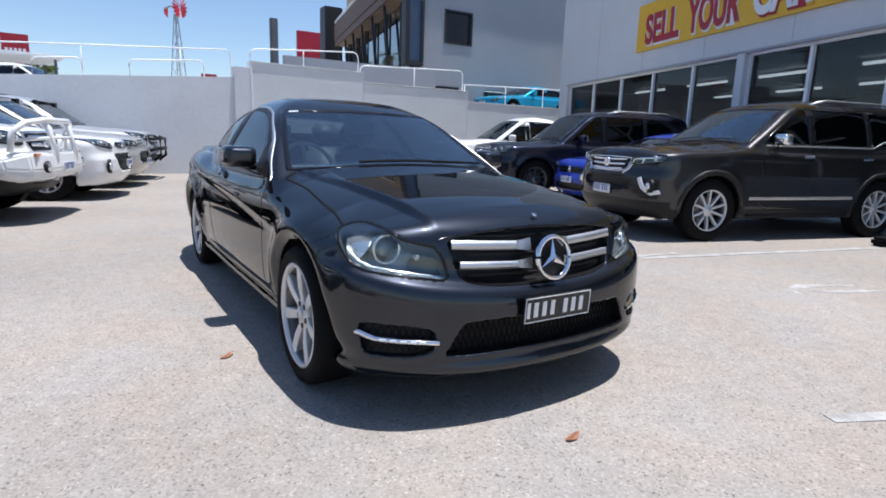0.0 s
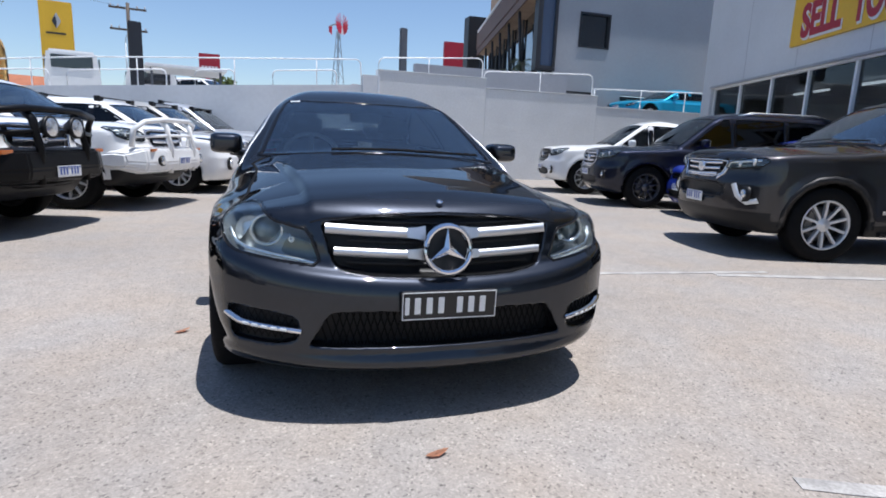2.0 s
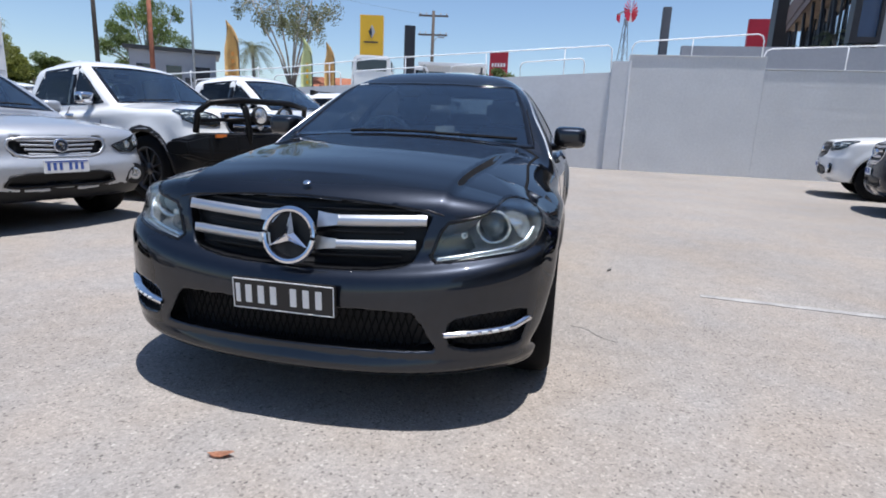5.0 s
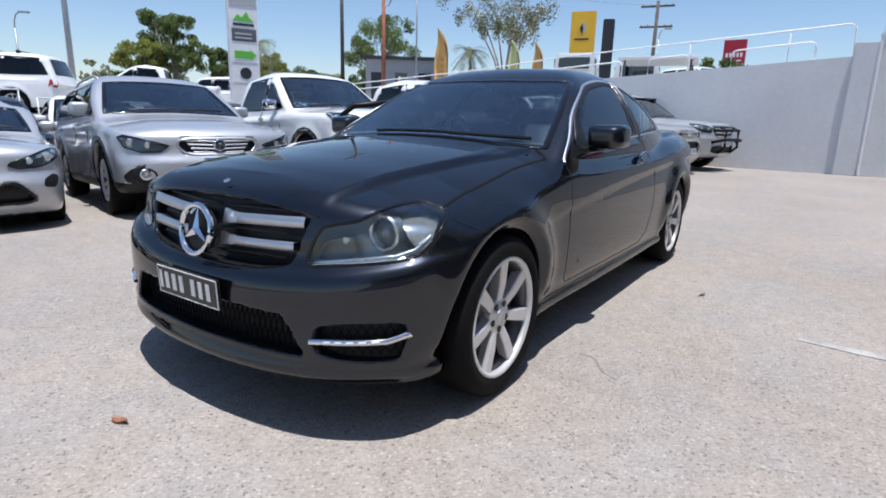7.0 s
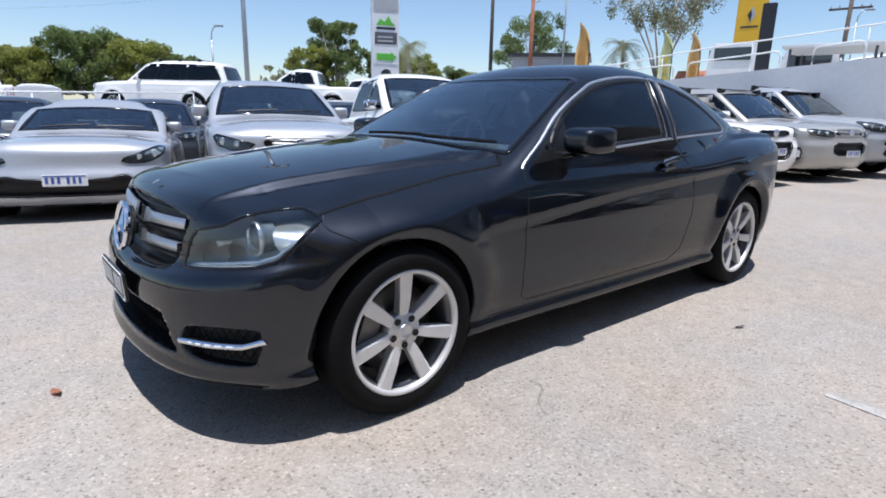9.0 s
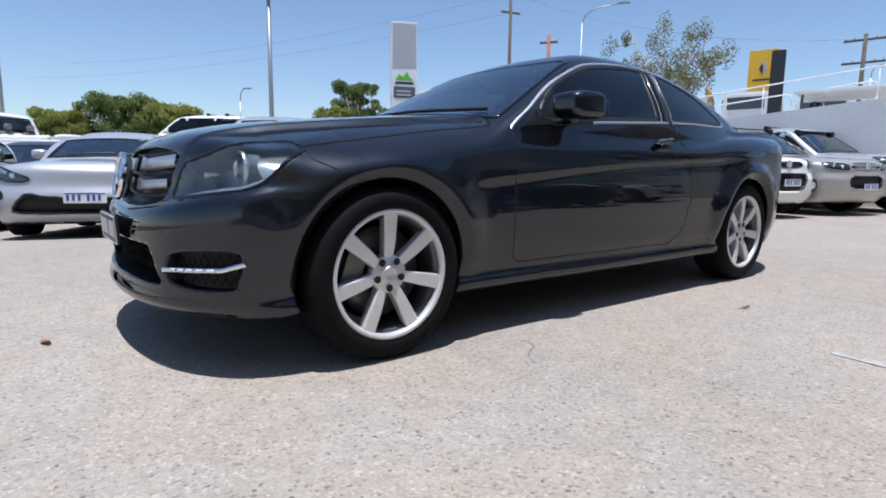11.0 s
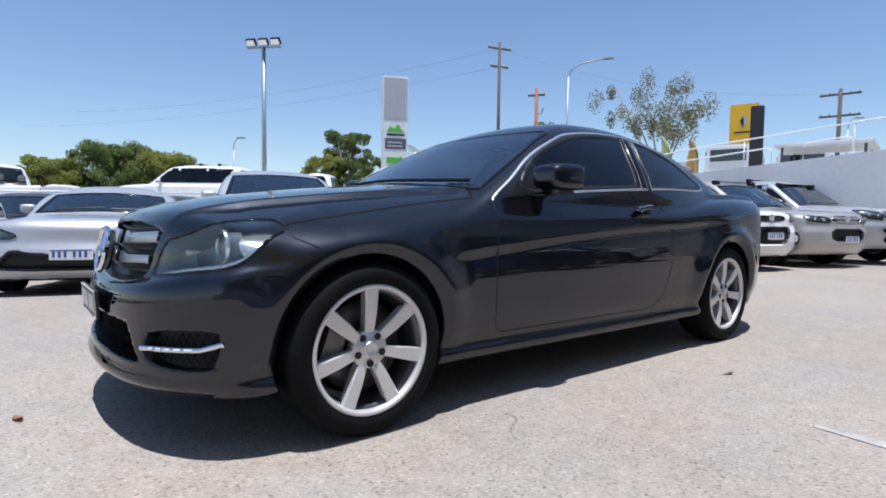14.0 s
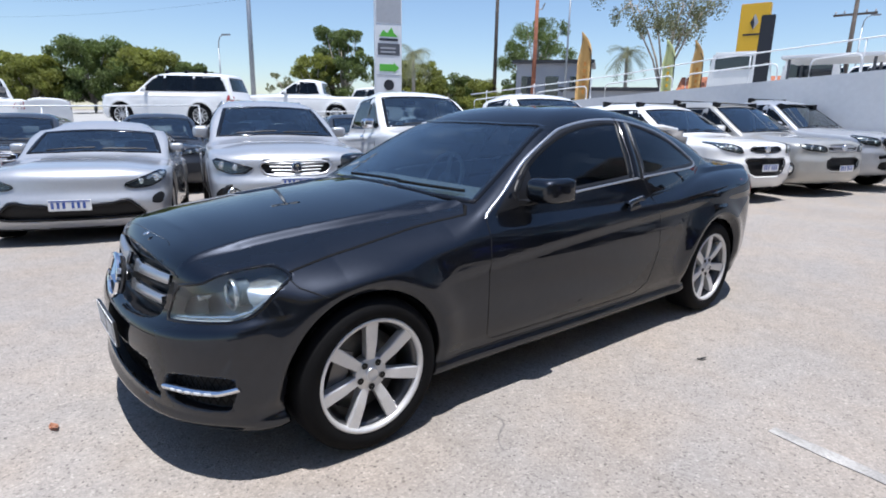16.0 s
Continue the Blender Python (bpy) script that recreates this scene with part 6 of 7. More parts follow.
def bull_bar(car, s, kind):
    """Tube bar before the nose; a full one has a plate bumper, hoops and spot lamps."""
    y = -s["fo"] - 0.10
    hw = s["hw"]
    m = M["white_paint"] if kind == "white" else M["bar_black"]
    if kind == "slim":
        bb = bmesh.new()
        for x in (-0.32, 0.32):
            tube(bb, [(x, y + 0.12, 0.42), (x, y - 0.03, 0.55), (x, y - 0.03, 0.92), (x * 0.9, y + 0.1, 0.98)], 0.032, 8)
        tube(bb, [(-0.62, y + 0.14, 0.66), (-0.58, y - 0.0, 0.7), (-0.3, y - 0.04, 0.72), (0.3, y - 0.04, 0.72), (0.58, y, 0.7), (0.62, y + 0.14, 0.66)], 0.034, 8)
        tube(bb, [(-0.60, y + 0.12, 0.92), (-0.3, y - 0.04, 0.93), (0.3, y - 0.04, 0.93), (0.60, y + 0.12, 0.92)], 0.03, 8)
        part("front_bar", bb, m, car, "black tubular front bar", True)
        return
    g = new("bull_bar")
    g.parent = car
    g["label"] = f"{'white' if kind == 'white' else 'black'} steel bull bar"
    bb = bmesh.new()
    prof = [(-0.02, 0.44), (0.10, 0.41), (0.30, 0.46), (0.34, 0.60), (0.30, 0.74), (0.12, 0.76), (-0.03, 0.73), (-0.05, 0.55)]
    xs = [(-hw - 0.02, 0.36), (-hw + 0.10, 0.14), (-0.55, 0.02), (0.55, 0.02), (hw - 0.10, 0.14), (hw + 0.02, 0.36)]
    rows = []
    for x, dy in xs:
        k = 0.55 if abs(x) > hw - 0.05 else 1.0
        rows.append([bb.verts.new((x, y - 0.05 + dy + u, 0.62 + (v - 0.6) * k + 0.02)) for u, v in prof])
    for i in range(len(rows) - 1):
        for j in range(len(prof)):
            bb.faces.new((rows[i][j], rows[i][(j + 1) % len(prof)], rows[i + 1][(j + 1) % len(prof)], rows[i + 1][j]))
    bb.faces.new(rows[0])
    bb.faces.new(rows[-1][::-1])
    bmesh.ops.recalc_face_normals(bb, faces=bb.faces)
    bmesh.ops.bevel(bb, geom=bb.edges[:], offset=0.02, segments=2, affect="EDGES")
    part("bumper_plate", bb, m, g)
    for x in (-0.36, 0.36):
        b = bmesh.new()
        tube(b, [(x, y - 0.02, 0.45), (x, y - 0.06, 0.8), (x, y - 0.02, 1.06), (x, y + 0.05, 1.14)], 0.04, 8)
        part("upright", b, m, g, "", True)
    b = bmesh.new()
    tube(b, [(-hw + 0.06, y + 0.22, 0.80), (-hw + 0.07, y + 0.18, 1.02), (-hw + 0.16, y + 0.08, 1.12), (-0.4, y + 0.0, 1.16), (0.4, y + 0.0, 1.16), (hw - 0.16, y + 0.08, 1.12), (hw - 0.07, y + 0.18, 1.02), (hw - 0.06, y + 0.22, 0.80)], 0.035, 8)
    part("top_hoop", b, m, g, "", True)
    b = bmesh.new()
    tube(b, [(-hw + 0.08, y + 0.16, 0.93), (-0.36, y - 0.03, 0.95), (0.36, y - 0.03, 0.95), (hw - 0.08, y + 0.16, 0.93)], 0.022, 6)
    part("cross_tube", b, m, g, "", True)
    lamps = ((-0.2, 0.99, 0.11), (0.2, 0.99, 0.11)) if kind == "black" else ((-0.62, 0.62, 0.07), (0.62, 0.62, 0.07))
    for x, z, r in lamps:
        b = bmesh.new()
        lathe(b, [(0.08, r * 0.5), (0.0, r), (-0.03, r), (-0.032, r * 0.9), (-0.02, 0.001)], 20, "y", (x, y - (0.06 if kind == "black" else 0.03), z), False)
        lo = part("spot_lamp", b, M["black_plastic"], g, "", True)
        b = bmesh.new()
        lathe(b, [(-0.028, r * 0.86), (-0.04, r * 0.6), (-0.045, 0.001)], 20, "y", (x, y - (0.06 if kind == "black" else 0.03), z), False)
        part("spot_glass", b, M["reflector"], lo, "", True)
    for sg in (1, -1):
        b = box(bmesh.new(), (min(sg * 0.62, sg * 0.78), y + 0.0, 0.74), (max(sg * 0.62, sg * 0.78), y + 0.03, 0.78), 0.005, pose(0, 0, 0))
        part("indicator", b, M["orange_lens"], g)


def at(x, y, turn, z=None):
    """A car's place: on a given level, or on the asphalt with its fall."""
    if z is not None:
        return pose(x, y, z, 0, 0, turn)
    z0, z1 = ground_z(x), ground_z(x - 2.8 * math.sin(radians(turn)))
    return pose(x, y, z0, math.degrees(math.atan((z1 - z0) / 2.8)), 0, turn)


def quad(u0, z0, u1, z1, drop=0.0, rise=0.0):
    return rounded([(u0, z0), (u1, z0 + rise), (u1, z1 + rise), (u0, z1 - drop)], 1)


UTE_L = (0.95, 3.05, 1.25)
ute = dict(L=UTE_L, h=1.79, belt=1.14, bonnet=1.14, gc=0.30, wheel=0.39, back=(2.55, 0.25, 0.05), bed=(2.72, 4.2, 0.75))
UTE_PILLARS = (1.50,)
hl_ute = quad(0.55, 0.86, 0.86, 1.02, 0.03, 0.05)
gr_ute = rounded([(-0.12, 0.72), (0.42, 0.76), (0.50, 0.98), (0.48, 1.02), (-0.12, 1.03)], 1)
in_ute = rounded([(-0.12, 0.42), (0.55, 0.44), (0.50, 0.58), (-0.12, 0.58)], 1)

# row on the wall's side of the lane, noses to the lane
ROW = -105
def sill_dark(c, ax):
    return (c[:, 2] < 0.40) | ((c[:, 2] < 0.50) & (c[:, 1] < -0.55))


fort = tall_spec((0.93, 2.75, 0.95), 0.925, 1.80, 1.17, 0.27, 0.385, 1.16, (0.44, 1.55, 0.18))
make_car("suv", "dark bronze-grey SUV with chrome grille and silver wheels", at(4.95, 2.47, ROW), fort, M["grey_paint"], (1.55, 2.55),
         rounded([(0.45, 0.90), (0.80, 0.93), (0.86, 1.0), (0.80, 1.03), (0.48, 0.98)], 1), rounded([(-0.12, 0.80), (0.38, 0.82), (0.46, 0.96), (0.45, 0.985), (-0.12, 1.01)], 1),
         rounded([(-0.12, 0.62), (0.46, 0.60), (0.50, 0.74), (-0.12, 0.76)], 1), 3, "chrome", "alloy", plate_z=0.58, mirrors="chrome", rack=None, step="black_plastic", group="parked cars", fogs=(0.74, 0.66, 0.045), glass_side="black_glass", rails=True, accents=True, dark_low=sill_dark, frame_w=0.012)
hatch = tall_spec((0.83, 2.55, 0.75), 0.86, 1.42, 0.93, 0.18, 0.31, 0.91, (0.42, 1.75, 0.2), back=(3.22, 0.45, 0.1))
make_car("hatchback", "bright blue small hatchback nosing out between SUVs", at(6.70, 5.05, ROW), hatch, M["blue_paint"], (1.5, 2.4),
         rounded([(0.45, 0.66), (0.76, 0.70), (0.80, 0.80), (0.5, 0.75)], 1), quad(-0.12, 0.62, 0.42, 0.70), quad(-0.12, 0.30, 0.5, 0.42), 2, "gloss_black", "alloy", plate_z=0.48, group="parked cars")
prado = tall_spec((0.90, 2.79, 1.15), 0.94, 1.85, 1.15, 0.27, 0.39, 1.14, (0.48, 1.35, 0.15))
make_car("suv", "navy blue four-wheel drive SUV with grey alloy wheels", at(6.26, 7.15, ROW), prado, M["navy_paint"], (1.60, 2.60),
         rounded([(0.47, 0.88), (0.84, 0.92), (0.86, 1.05), (0.50, 1.04)], 1), rounded([(-0.12, 0.72), (0.36, 0.74), (0.42, 1.04), (-0.12, 1.06)], 1), quad(-0.12, 0.42, 0.5, 0.54), 4, "chrome", "dark_alloy",
         plate_z=0.62, rack=None, group="parked cars", fogs=(0.70, 0.60, 0.045), glass_side="black_glass", rails=True)
amarok = tall_spec(**{**ute, "L": (0.90, 3.09, 1.25)})
make_car("ute", "white dual-cab ute with its tray against the building", at(6.62, 9.90, ROW), amarok, M["white_paint"], UTE_PILLARS, hl_ute, gr_ute, in_ute, 3, "gloss_black", "alloy", plate_z=0.6, group="parked cars", fogs=(0.68, 0.55, 0.05))

# row on the open side of the lane
def bumper_dark(c, ax):
    return (c[:, 2] < 0.42) | ((c[:, 2] < 0.60) & (c[:, 1] < -0.40))


ROW2 = 75
make_car("ute", "silver dual-cab ute with black front bar and roof racks", at(-1.15, 12.85, ROW2), tall_spec(**ute), M["silver_paint"], UTE_PILLARS, hl_ute, gr_ute, in_ute, 3, "chrome", "alloy",
         rack=(1.25, 2.0), bar="slim", group="parked cars", plate_z=0.62)
terr = tall_spec((0.93, 2.84, 1.08), 0.93, 1.70, 1.06, 0.22, 0.36, 1.03, (0.45, 1.7, 0.2), back=(3.85, 0.45, 0.1))
make_car("suv", "warm silver wagon SUV with roof racks", at(-1.50, 10.95, ROW2), terr, M["warm_silver"], (1.55, 2.60),
         rounded([(0.42, 0.78), (0.80, 0.82), (0.84, 0.92), (0.46, 0.88)], 1), rounded([(-0.12, 0.80), (0.40, 0.80), (0.42, 0.88), (-0.12, 0.90)], 1), rounded([(-0.12, 0.46), (0.42, 0.48), (0.44, 0.68), (-0.12, 0.68)], 1), 2, "satin", "alloy",
         rack=(1.45, 2.5), group="parked cars", plate_z=0.50, plate_y=-0.97)
cx = tall_spec((0.93, 2.75, 0.98), 0.93, 1.63, 1.05, 0.22, 0.36, 1.02, (0.35, 1.85, 0.22), back=(3.70, 0.75, 0.12))
make_car("suv", "white rounded SUV with a black lower grille and roof racks", at(-1.96, 8.88, ROW2), cx, M["white_paint"], (1.5, 2.5),
         rounded([(0.48, 0.78), (0.80, 0.84), (0.85, 0.96), (0.55, 0.90)], 1), rounded([(-0.12, 0.80), (0.36, 0.82), (0.34, 0.88), (-0.12, 0.88)], 1), rounded([(-0.12, 0.44), (0.34, 0.44), (0.46, 0.66), (0.40, 0.70), (-0.12, 0.70)], 1), 1, "gloss_black", "alloy",
         rack=(1.45, 2.4), group="parked cars", plate_z=0.56, plate_y=-0.97, fogs=(0.66, 0.52, 0.06))
# sill_dark blackens this ute's low body, partly as painted shade beneath the bar
make_car("ute", "white dual-cab ute with a white steel bull bar", at(-2.90, 6.50, ROW2), tall_spec(**ute), M["white_paint"], UTE_PILLARS, hl_ute, gr_ute, in_ute, 3, "chrome", "alloy",
         bar="white", plate_y=-1.13, plate_z=0.60, group="parked cars", mirrors="chrome", dark_low=sill_dark)
make_car("ute", "white dual-cab ute with a black bull bar and spot lamps", at(-3.66, 4.21, ROW2), tall_spec(**ute), M["white_paint"], UTE_PILLARS, hl_ute, gr_ute, in_ute, 3, "chrome", "dark_alloy",
         bar="black", plate_y=-1.13, plate_z=0.56, group="parked cars", mirrors="chrome", step="black_plastic", dark_low=bumper_dark)
outb = tall_spec((0.92, 2.745, 1.10), 0.92, 1.60, 1.03, 0.24, 0.35, 1.00, (0.40, 1.75, 0.2), back=(3.80, 0.6, 0.1), droop=0.08, res=0.032, k=0.05)


def cladding(c, ax):
    return c[:, 2] < 0.345


make_car("wagon", "silver raised wagon with black cladding and roof rails", at(-4.15, 1.87, ROW2), outb, M["silver_paint"], (1.5, 2.5),
         [(0.47, 0.70), (0.55, 0.645), (0.70, 0.640), (0.82, 0.690), (0.86, 0.785), (0.82, 0.800), (0.70, 0.765)], rounded([(-0.12, 0.610), (0.32, 0.612), (0.40, 0.70), (0.37, 0.765), (-0.12, 0.775)], 1), rounded([(-0.12, 0.38), (0.46, 0.36), (0.40, 0.47), (-0.12, 0.48)], 1), 4, "satin", "alloy",
         group="parked cars", rails=True, plate_z=0.53, dark_low=cladding, fogs=(0.69, 0.43, 0.055), fog_panel=[(0.56, 0.345), (0.82, 0.345), (0.86, 0.42), (0.78, 0.50), (0.62, 0.485)])
sport = tall_spec((0.84, 2.57, 0.83), 0.885, 1.30, 0.86, 0.14, 0.32, 0.82, (0.52, 1.9, 0.26), back=(3.0, 1.4, 0.2), roof_crown=0.14, res=0.03,
                  roof=[(0.7, 1.10), (1.2, 1.24), (1.55, 1.30), (1.9, 1.295), (2.3, 1.23), (2.8, 1.08), (3.2, 0.9)])
make_car("sports_coupe", "low silver sports coupe facing the lane", at(-4.75, -0.21, 72), sport, M["silver_paint"], (1.75,),
         rounded([(0.46, 0.585), (0.54, 0.550), (0.70, 0.560), (0.82, 0.625), (0.85, 0.705), (0.79, 0.715), (0.62, 0.645)], 1), rounded([(-0.12, 0.25), (0.56, 0.255), (0.66, 0.275), (0.54, 0.415), (0.48, 0.430), (0.30, 0.395), (-0.12, 0.385)], 1), None, 0, "gloss_black", "alloy",
         group="parked cars", plate_z=0.40, emblem=False, lamp_size=0.7, fog_panel=[(0.71, 0.385), (0.80, 0.375), (0.83, 0.47), (0.79, 0.50), (0.72, 0.455)], mirror_size=(0.17, 0.115))
make_car("hatchback", "white hatchback in the open row", at(-5.30, -2.45, ROW2), hatch, M["white_paint"], (1.5, 2.4),
         rounded([(0.45, 0.66), (0.76, 0.70), (0.80, 0.80), (0.5, 0.75)], 1), quad(-0.12, 0.62, 0.42, 0.70), quad(-0.12, 0.30, 0.5, 0.42), 2, "gloss_black", "alloy", plate_z=0.48, group="parked cars")
# second row, behind
dark_suv = make_car("suv", "dark grey wagon in the second row", at(-10.0, 1.75, ROW2), terr, M["darkcar_paint"], (1.55, 2.60),
                    rounded([(0.42, 0.78), (0.80, 0.82), (0.84, 0.92), (0.46, 0.88)], 1), quad(-0.12, 0.76, 0.42, 0.88), None, 2, "chrome", "alloy", group="second row cars", details=False)
copy_thing(dark_suv, at(-10.4, -0.80, ROW2))
copy_thing(dark_suv, at(-9.3, 6.4, ROW2))
white_ute = make_car("ute", "white ute in the second row", at(-10.2, 3.75, ROW2), tall_spec(**ute), M["white_paint"], UTE_PILLARS, hl_ute, gr_ute, in_ute, 3, "gloss_black", "alloy", group="second row cars", details=False, bar="slim")

white_suv = make_car("suv", "white SUV in the second row", at(-8.3, 8.7, ROW2), terr, M["white_paint"], (1.55, 2.60),
                     rounded([(0.42, 0.78), (0.80, 0.82), (0.84, 0.92), (0.46, 0.88)], 1), quad(-0.12, 0.76, 0.42, 0.88), None, 2, "chrome", "alloy", group="second row cars", details=False)
# on the raised yard
cruiser = tall_spec((0.95, 2.85, 1.2), 0.97, 1.90, 1.20, 0.28, 0.40, 1.18, (0.45, 1.2, 0.15))
make_car("suv", "white large four-wheel drive with roof bars", at(-21.2, 3.65, -42, 0.72), cruiser, M["white_paint"], (1.6, 2.65), hl_ute, gr_ute, in_ute, 3, "chrome", "alloy", rack=(1.6, 2.3, 3.0), group="raised yard cars", details=False)
copy_thing(white_ute, at(-21.0, 8.65, -40, 0.85))
tray = make_car("ute", "white long ute with dark rear window on the raised yard", at(-20.0, -2.6, -47, 0.33), tall_spec(**{**ute, "L": (1.0, 3.4, 1.3), "h": 1.92, "belt": 1.25, "bonnet": 1.25, "hw": 1.0, "back": (2.75, 0.2, 0.05), "bed": (2.95, 4.6, 0.85)}),
                M["white_paint"], UTE_PILLARS, hl_ute, gr_ute, in_ute, 3, "chrome", "alloy", group="raised yard cars", details=False)
copy_thing(white_suv, at(-19.4, 15.2, 100, 0.87))
# low light-blue sports car above the wall
make_car("sports_coupe", "light blue low sports car behind the wall", at(12.15, 15.65, -88, 2.06), sport, M["sky_paint"], (1.75,),
         rounded([(0.44, 0.575), (0.60, 0.55), (0.80, 0.62), (0.84, 0.70), (0.78, 0.71), (0.60, 0.645)], 1), rounded([(-0.12, 0.27), (0.62, 0.28), (0.60, 0.38), (0.50, 0.425), (-0.12, 0.42)], 1), None, 1, "gloss_black", "alloy", group="upper deck cars", details=False, emblem=False)


# ---- poles, signs, flags ----
def pole(name, label, x, y, z1, r, material, z0=0.8, r2=None):
    e = empty(name, pose(x, y, 0), label, name.replace("_", " "), "poles")
    b = bmesh.new()
    tube(b, [(0, 0, z0 - 0.3), (0, 0, z1)], r, 10, r_end=r2 or r * 0.7)
    part("shaft", b, M[material], e, "", True)
    return e


def flood(x, y, z):
    e = pole("floodlight_pole", "tall grey steel pole with three flood lamps", x, y, z, 0.13, "galv", 0.75)
    part("crossbar", box(bmesh.new(), (-0.9, -0.05, z - 0.05), (0.9, 0.05, z + 0.05), 0.01), M["galv"], e)
    for i in (-1, 0, 1):
        b = bmesh.new()
        box(b, (-0.26, -0.09, -0.18), (0.26, 0.09, 0.18), 0.03, pose(i * 0.66, -0.05, z + 0.26, 40))
        l = part("flood_lamp", b, M["black_plastic"], e)
        b = box(bmesh.new(), (-0.22, -0.10, -0.14), (0.22, -0.095, 0.14), 0, pose(i * 0.66, -0.05, z + 0.26, 40))
        part("lamp_glass", b, M["reflector"], l)
    e.matrix_world = pose(x, y, 0, 0, 0, 40)
    return e


flood(-25.4, 9.75, 9.2)


def street_lamp(x, y, z, turn, reach=1.8, label="slender grey street lamp with a curved arm"):
    e = pole("street_lamp", label, x, y, z - 0.8, 0.075, "galv", 0.75, 0.05)
    b = bmesh.new()
    tube(b, [(0, 0, z - 0.85), (reach * 0.1, 0, z - 0.35), (reach * 0.4, 0, z - 0.05), (reach, 0, z + 0.12)], 0.04, 8)
    part("arm", b, M["galv"], e, "", True)
    b = box(bmesh.new(), (reach - 0.1, -0.12, z + 0.05), (reach + 0.55, 0.12, z + 0.16), 0.03)
    part("lamp_head", b, M["galv"], e)
    e.matrix_world = pose(x, y, 0, 0, 0, turn)
    return e


street_lamp(-22.4, -0.95, 9.0, -60, 1.0)
street_lamp(-20.5, 27.5, 10.6, 30, 2.2)
street_lamp(-40.1, 13.1, 6.4, 40, 0.4)
street_lamp(-12.3, 52.0, 9.0, 30, 0.5)


def power_pole(x, y, z, arms, turn, label, material="timber", lamp=False):
    e = pole("power_pole", label, x, y, z, 0.16, material, 0.75, 0.11)
    for dz, w in arms:
        b = box(bmesh.new(), (-w, -0.06, z - dz - 0.06), (w, 0.06, z - dz + 0.06), 0.01)
        part("crossarm", b, M["timber"], e)
        for s in (-0.9, -0.5, 0.5, 0.9):
            b = bmesh.new()
            lathe(b, [(z - dz + 0.06, 0.03), (z - dz + 0.12, 0.06), (z - dz + 0.22, 0.03), (z - dz + 0.24, 0.001)], 8, "z", (w * s, 0, 0), False)
            part("insulator", b, M["sign_grey"], e)
    if lamp:
        b = bmesh.new()
        tube(b, [(0, 0, z - 1.8), (0.35, 0, z - 1.75), (0.5, 0, z - 1.4)], 0.05, 6)
        part("bracket", b, M["galv"], e)
    e.matrix_world = pose(x, y, 0, 0, 0, turn)
    return e


power_pole(-29.6, 30.3, 14.6, ((0.5, 1.0), (1.9, 0.8)), 75, "tall weathered timber power pole with two crossarms")
power_pole(-24.2, 28.7, 9.9, ((0.5, 0.6),), 30, "reddish steel power pole with a crossarm", "rust", True)
power_pole(-9.7, 41.0, 9.3, ((0.35, 1.1), (1.7, 1.1)), 10, "dark timber power pole with two crossarms", "timber")
# sagging wires
b = bmesh.new()
for k, (p, q) in enumerate((((-29.6, 30.3, 14.1), (-80, 6, 13)), ((-29.6, 30.3, 14.1), (-9.7, 41, 9.0)), ((-29.6, 30.3, 12.7), (-90, 2, 12)))):
    tube(b, [Vector(p).lerp(Vector(q), i / 12) - Vector((0, 0, 1.2 * (1 - (i / 6 - 1) ** 2))) for i in range(13)], 0.007, 4)
tagged(part("overhead_wires", b, M["sign_black"]), "thin black overhead power wires", "wire", kind="stuff")


def board(name, label, x, y, turn, w, d, z0, z1, material):
    e = empty(name, pose(x, y, 0, 0, 0, turn), label, "sign")
    part("panel", box(bmesh.new(), (-w / 2, -d / 2, z0), (w / 2, d / 2, z1), 0.02), M[material], e)
    return e


def face_bar(e, u0, z0, u1, z1, d, material, name="sign_bar"):
    part(name, box(bmesh.new(), (u0, -d / 2 - 0.012, z0), (u1, -d / 2 - 0.002, z1)), M[material], e)


# yellow dealer sign with a grey diamond-like mark
e = board("pylon_sign", "tall yellow pylon sign with a small grey mark", -9.95, 28.1, 12, 1.25, 0.4, 1.5, 6.6, "sign_yellow")
b = bmesh.new()
prism(b, [(-0.16, 5.75), (0.0, 5.42), (0.20, 5.75), (0.03, 6.12)], -0.215, -0.203, "y")
part("sign_mark", b, M["sign_grey"], e)
b = bmesh.new()
prism(b, [(-0.16, 5.75), (0.0, 5.42), (0.03, 5.75), (-0.02, 6.0)], -0.228, -0.217, "y")
part("sign_mark", b, M["sign_black"], e)
face_bar(e, -0.4, 5.18, 0.35, 5.26, 0.4, "sign_black")
e = board("pylon_sign", "slim black pylon sign", -4.30, 15.75, 20, 0.34, 0.12, 1.9, 4.05, "sign_black")
e = board("dealer_sign", "square dark red dealer sign with white bars", -5.4, 47.5, 0, 1.55, 0.3, 4.9, 7.3, "sign_red")
part("post", box(bmesh.new(), (-0.12, -0.1, 1.6), (0.12, 0.1, 4.9), 0.01), M["sign_dark"], e)
face_bar(e, -0.55, 5.75, 0.55, 5.83, 0.3, "sign_white")
for u in (-0.5, -0.25, 0.0, 0.25, 0.5):
    face_bar(e, u - 0.08, 6.05, u + 0.08, 6.35, 0.3, "sign_white")
e = board("dealer_sign", "small dark red board behind the railing", 4.0, 30.0, 0, 0.75, 0.2, 1.95, 4.10, "sign_red")
e = board("dealer_sign", "dark red board far behind the office", 12.7, 39.0, 0, 2.25, 0.3, 1.9, 8.45, "sign_red")
e = board("dealer_post", "flat dark grey upright post behind the wall", 3.25, 15.0, 8, 0.22, 0.14, 2.0, 4.45, "sign_dark")


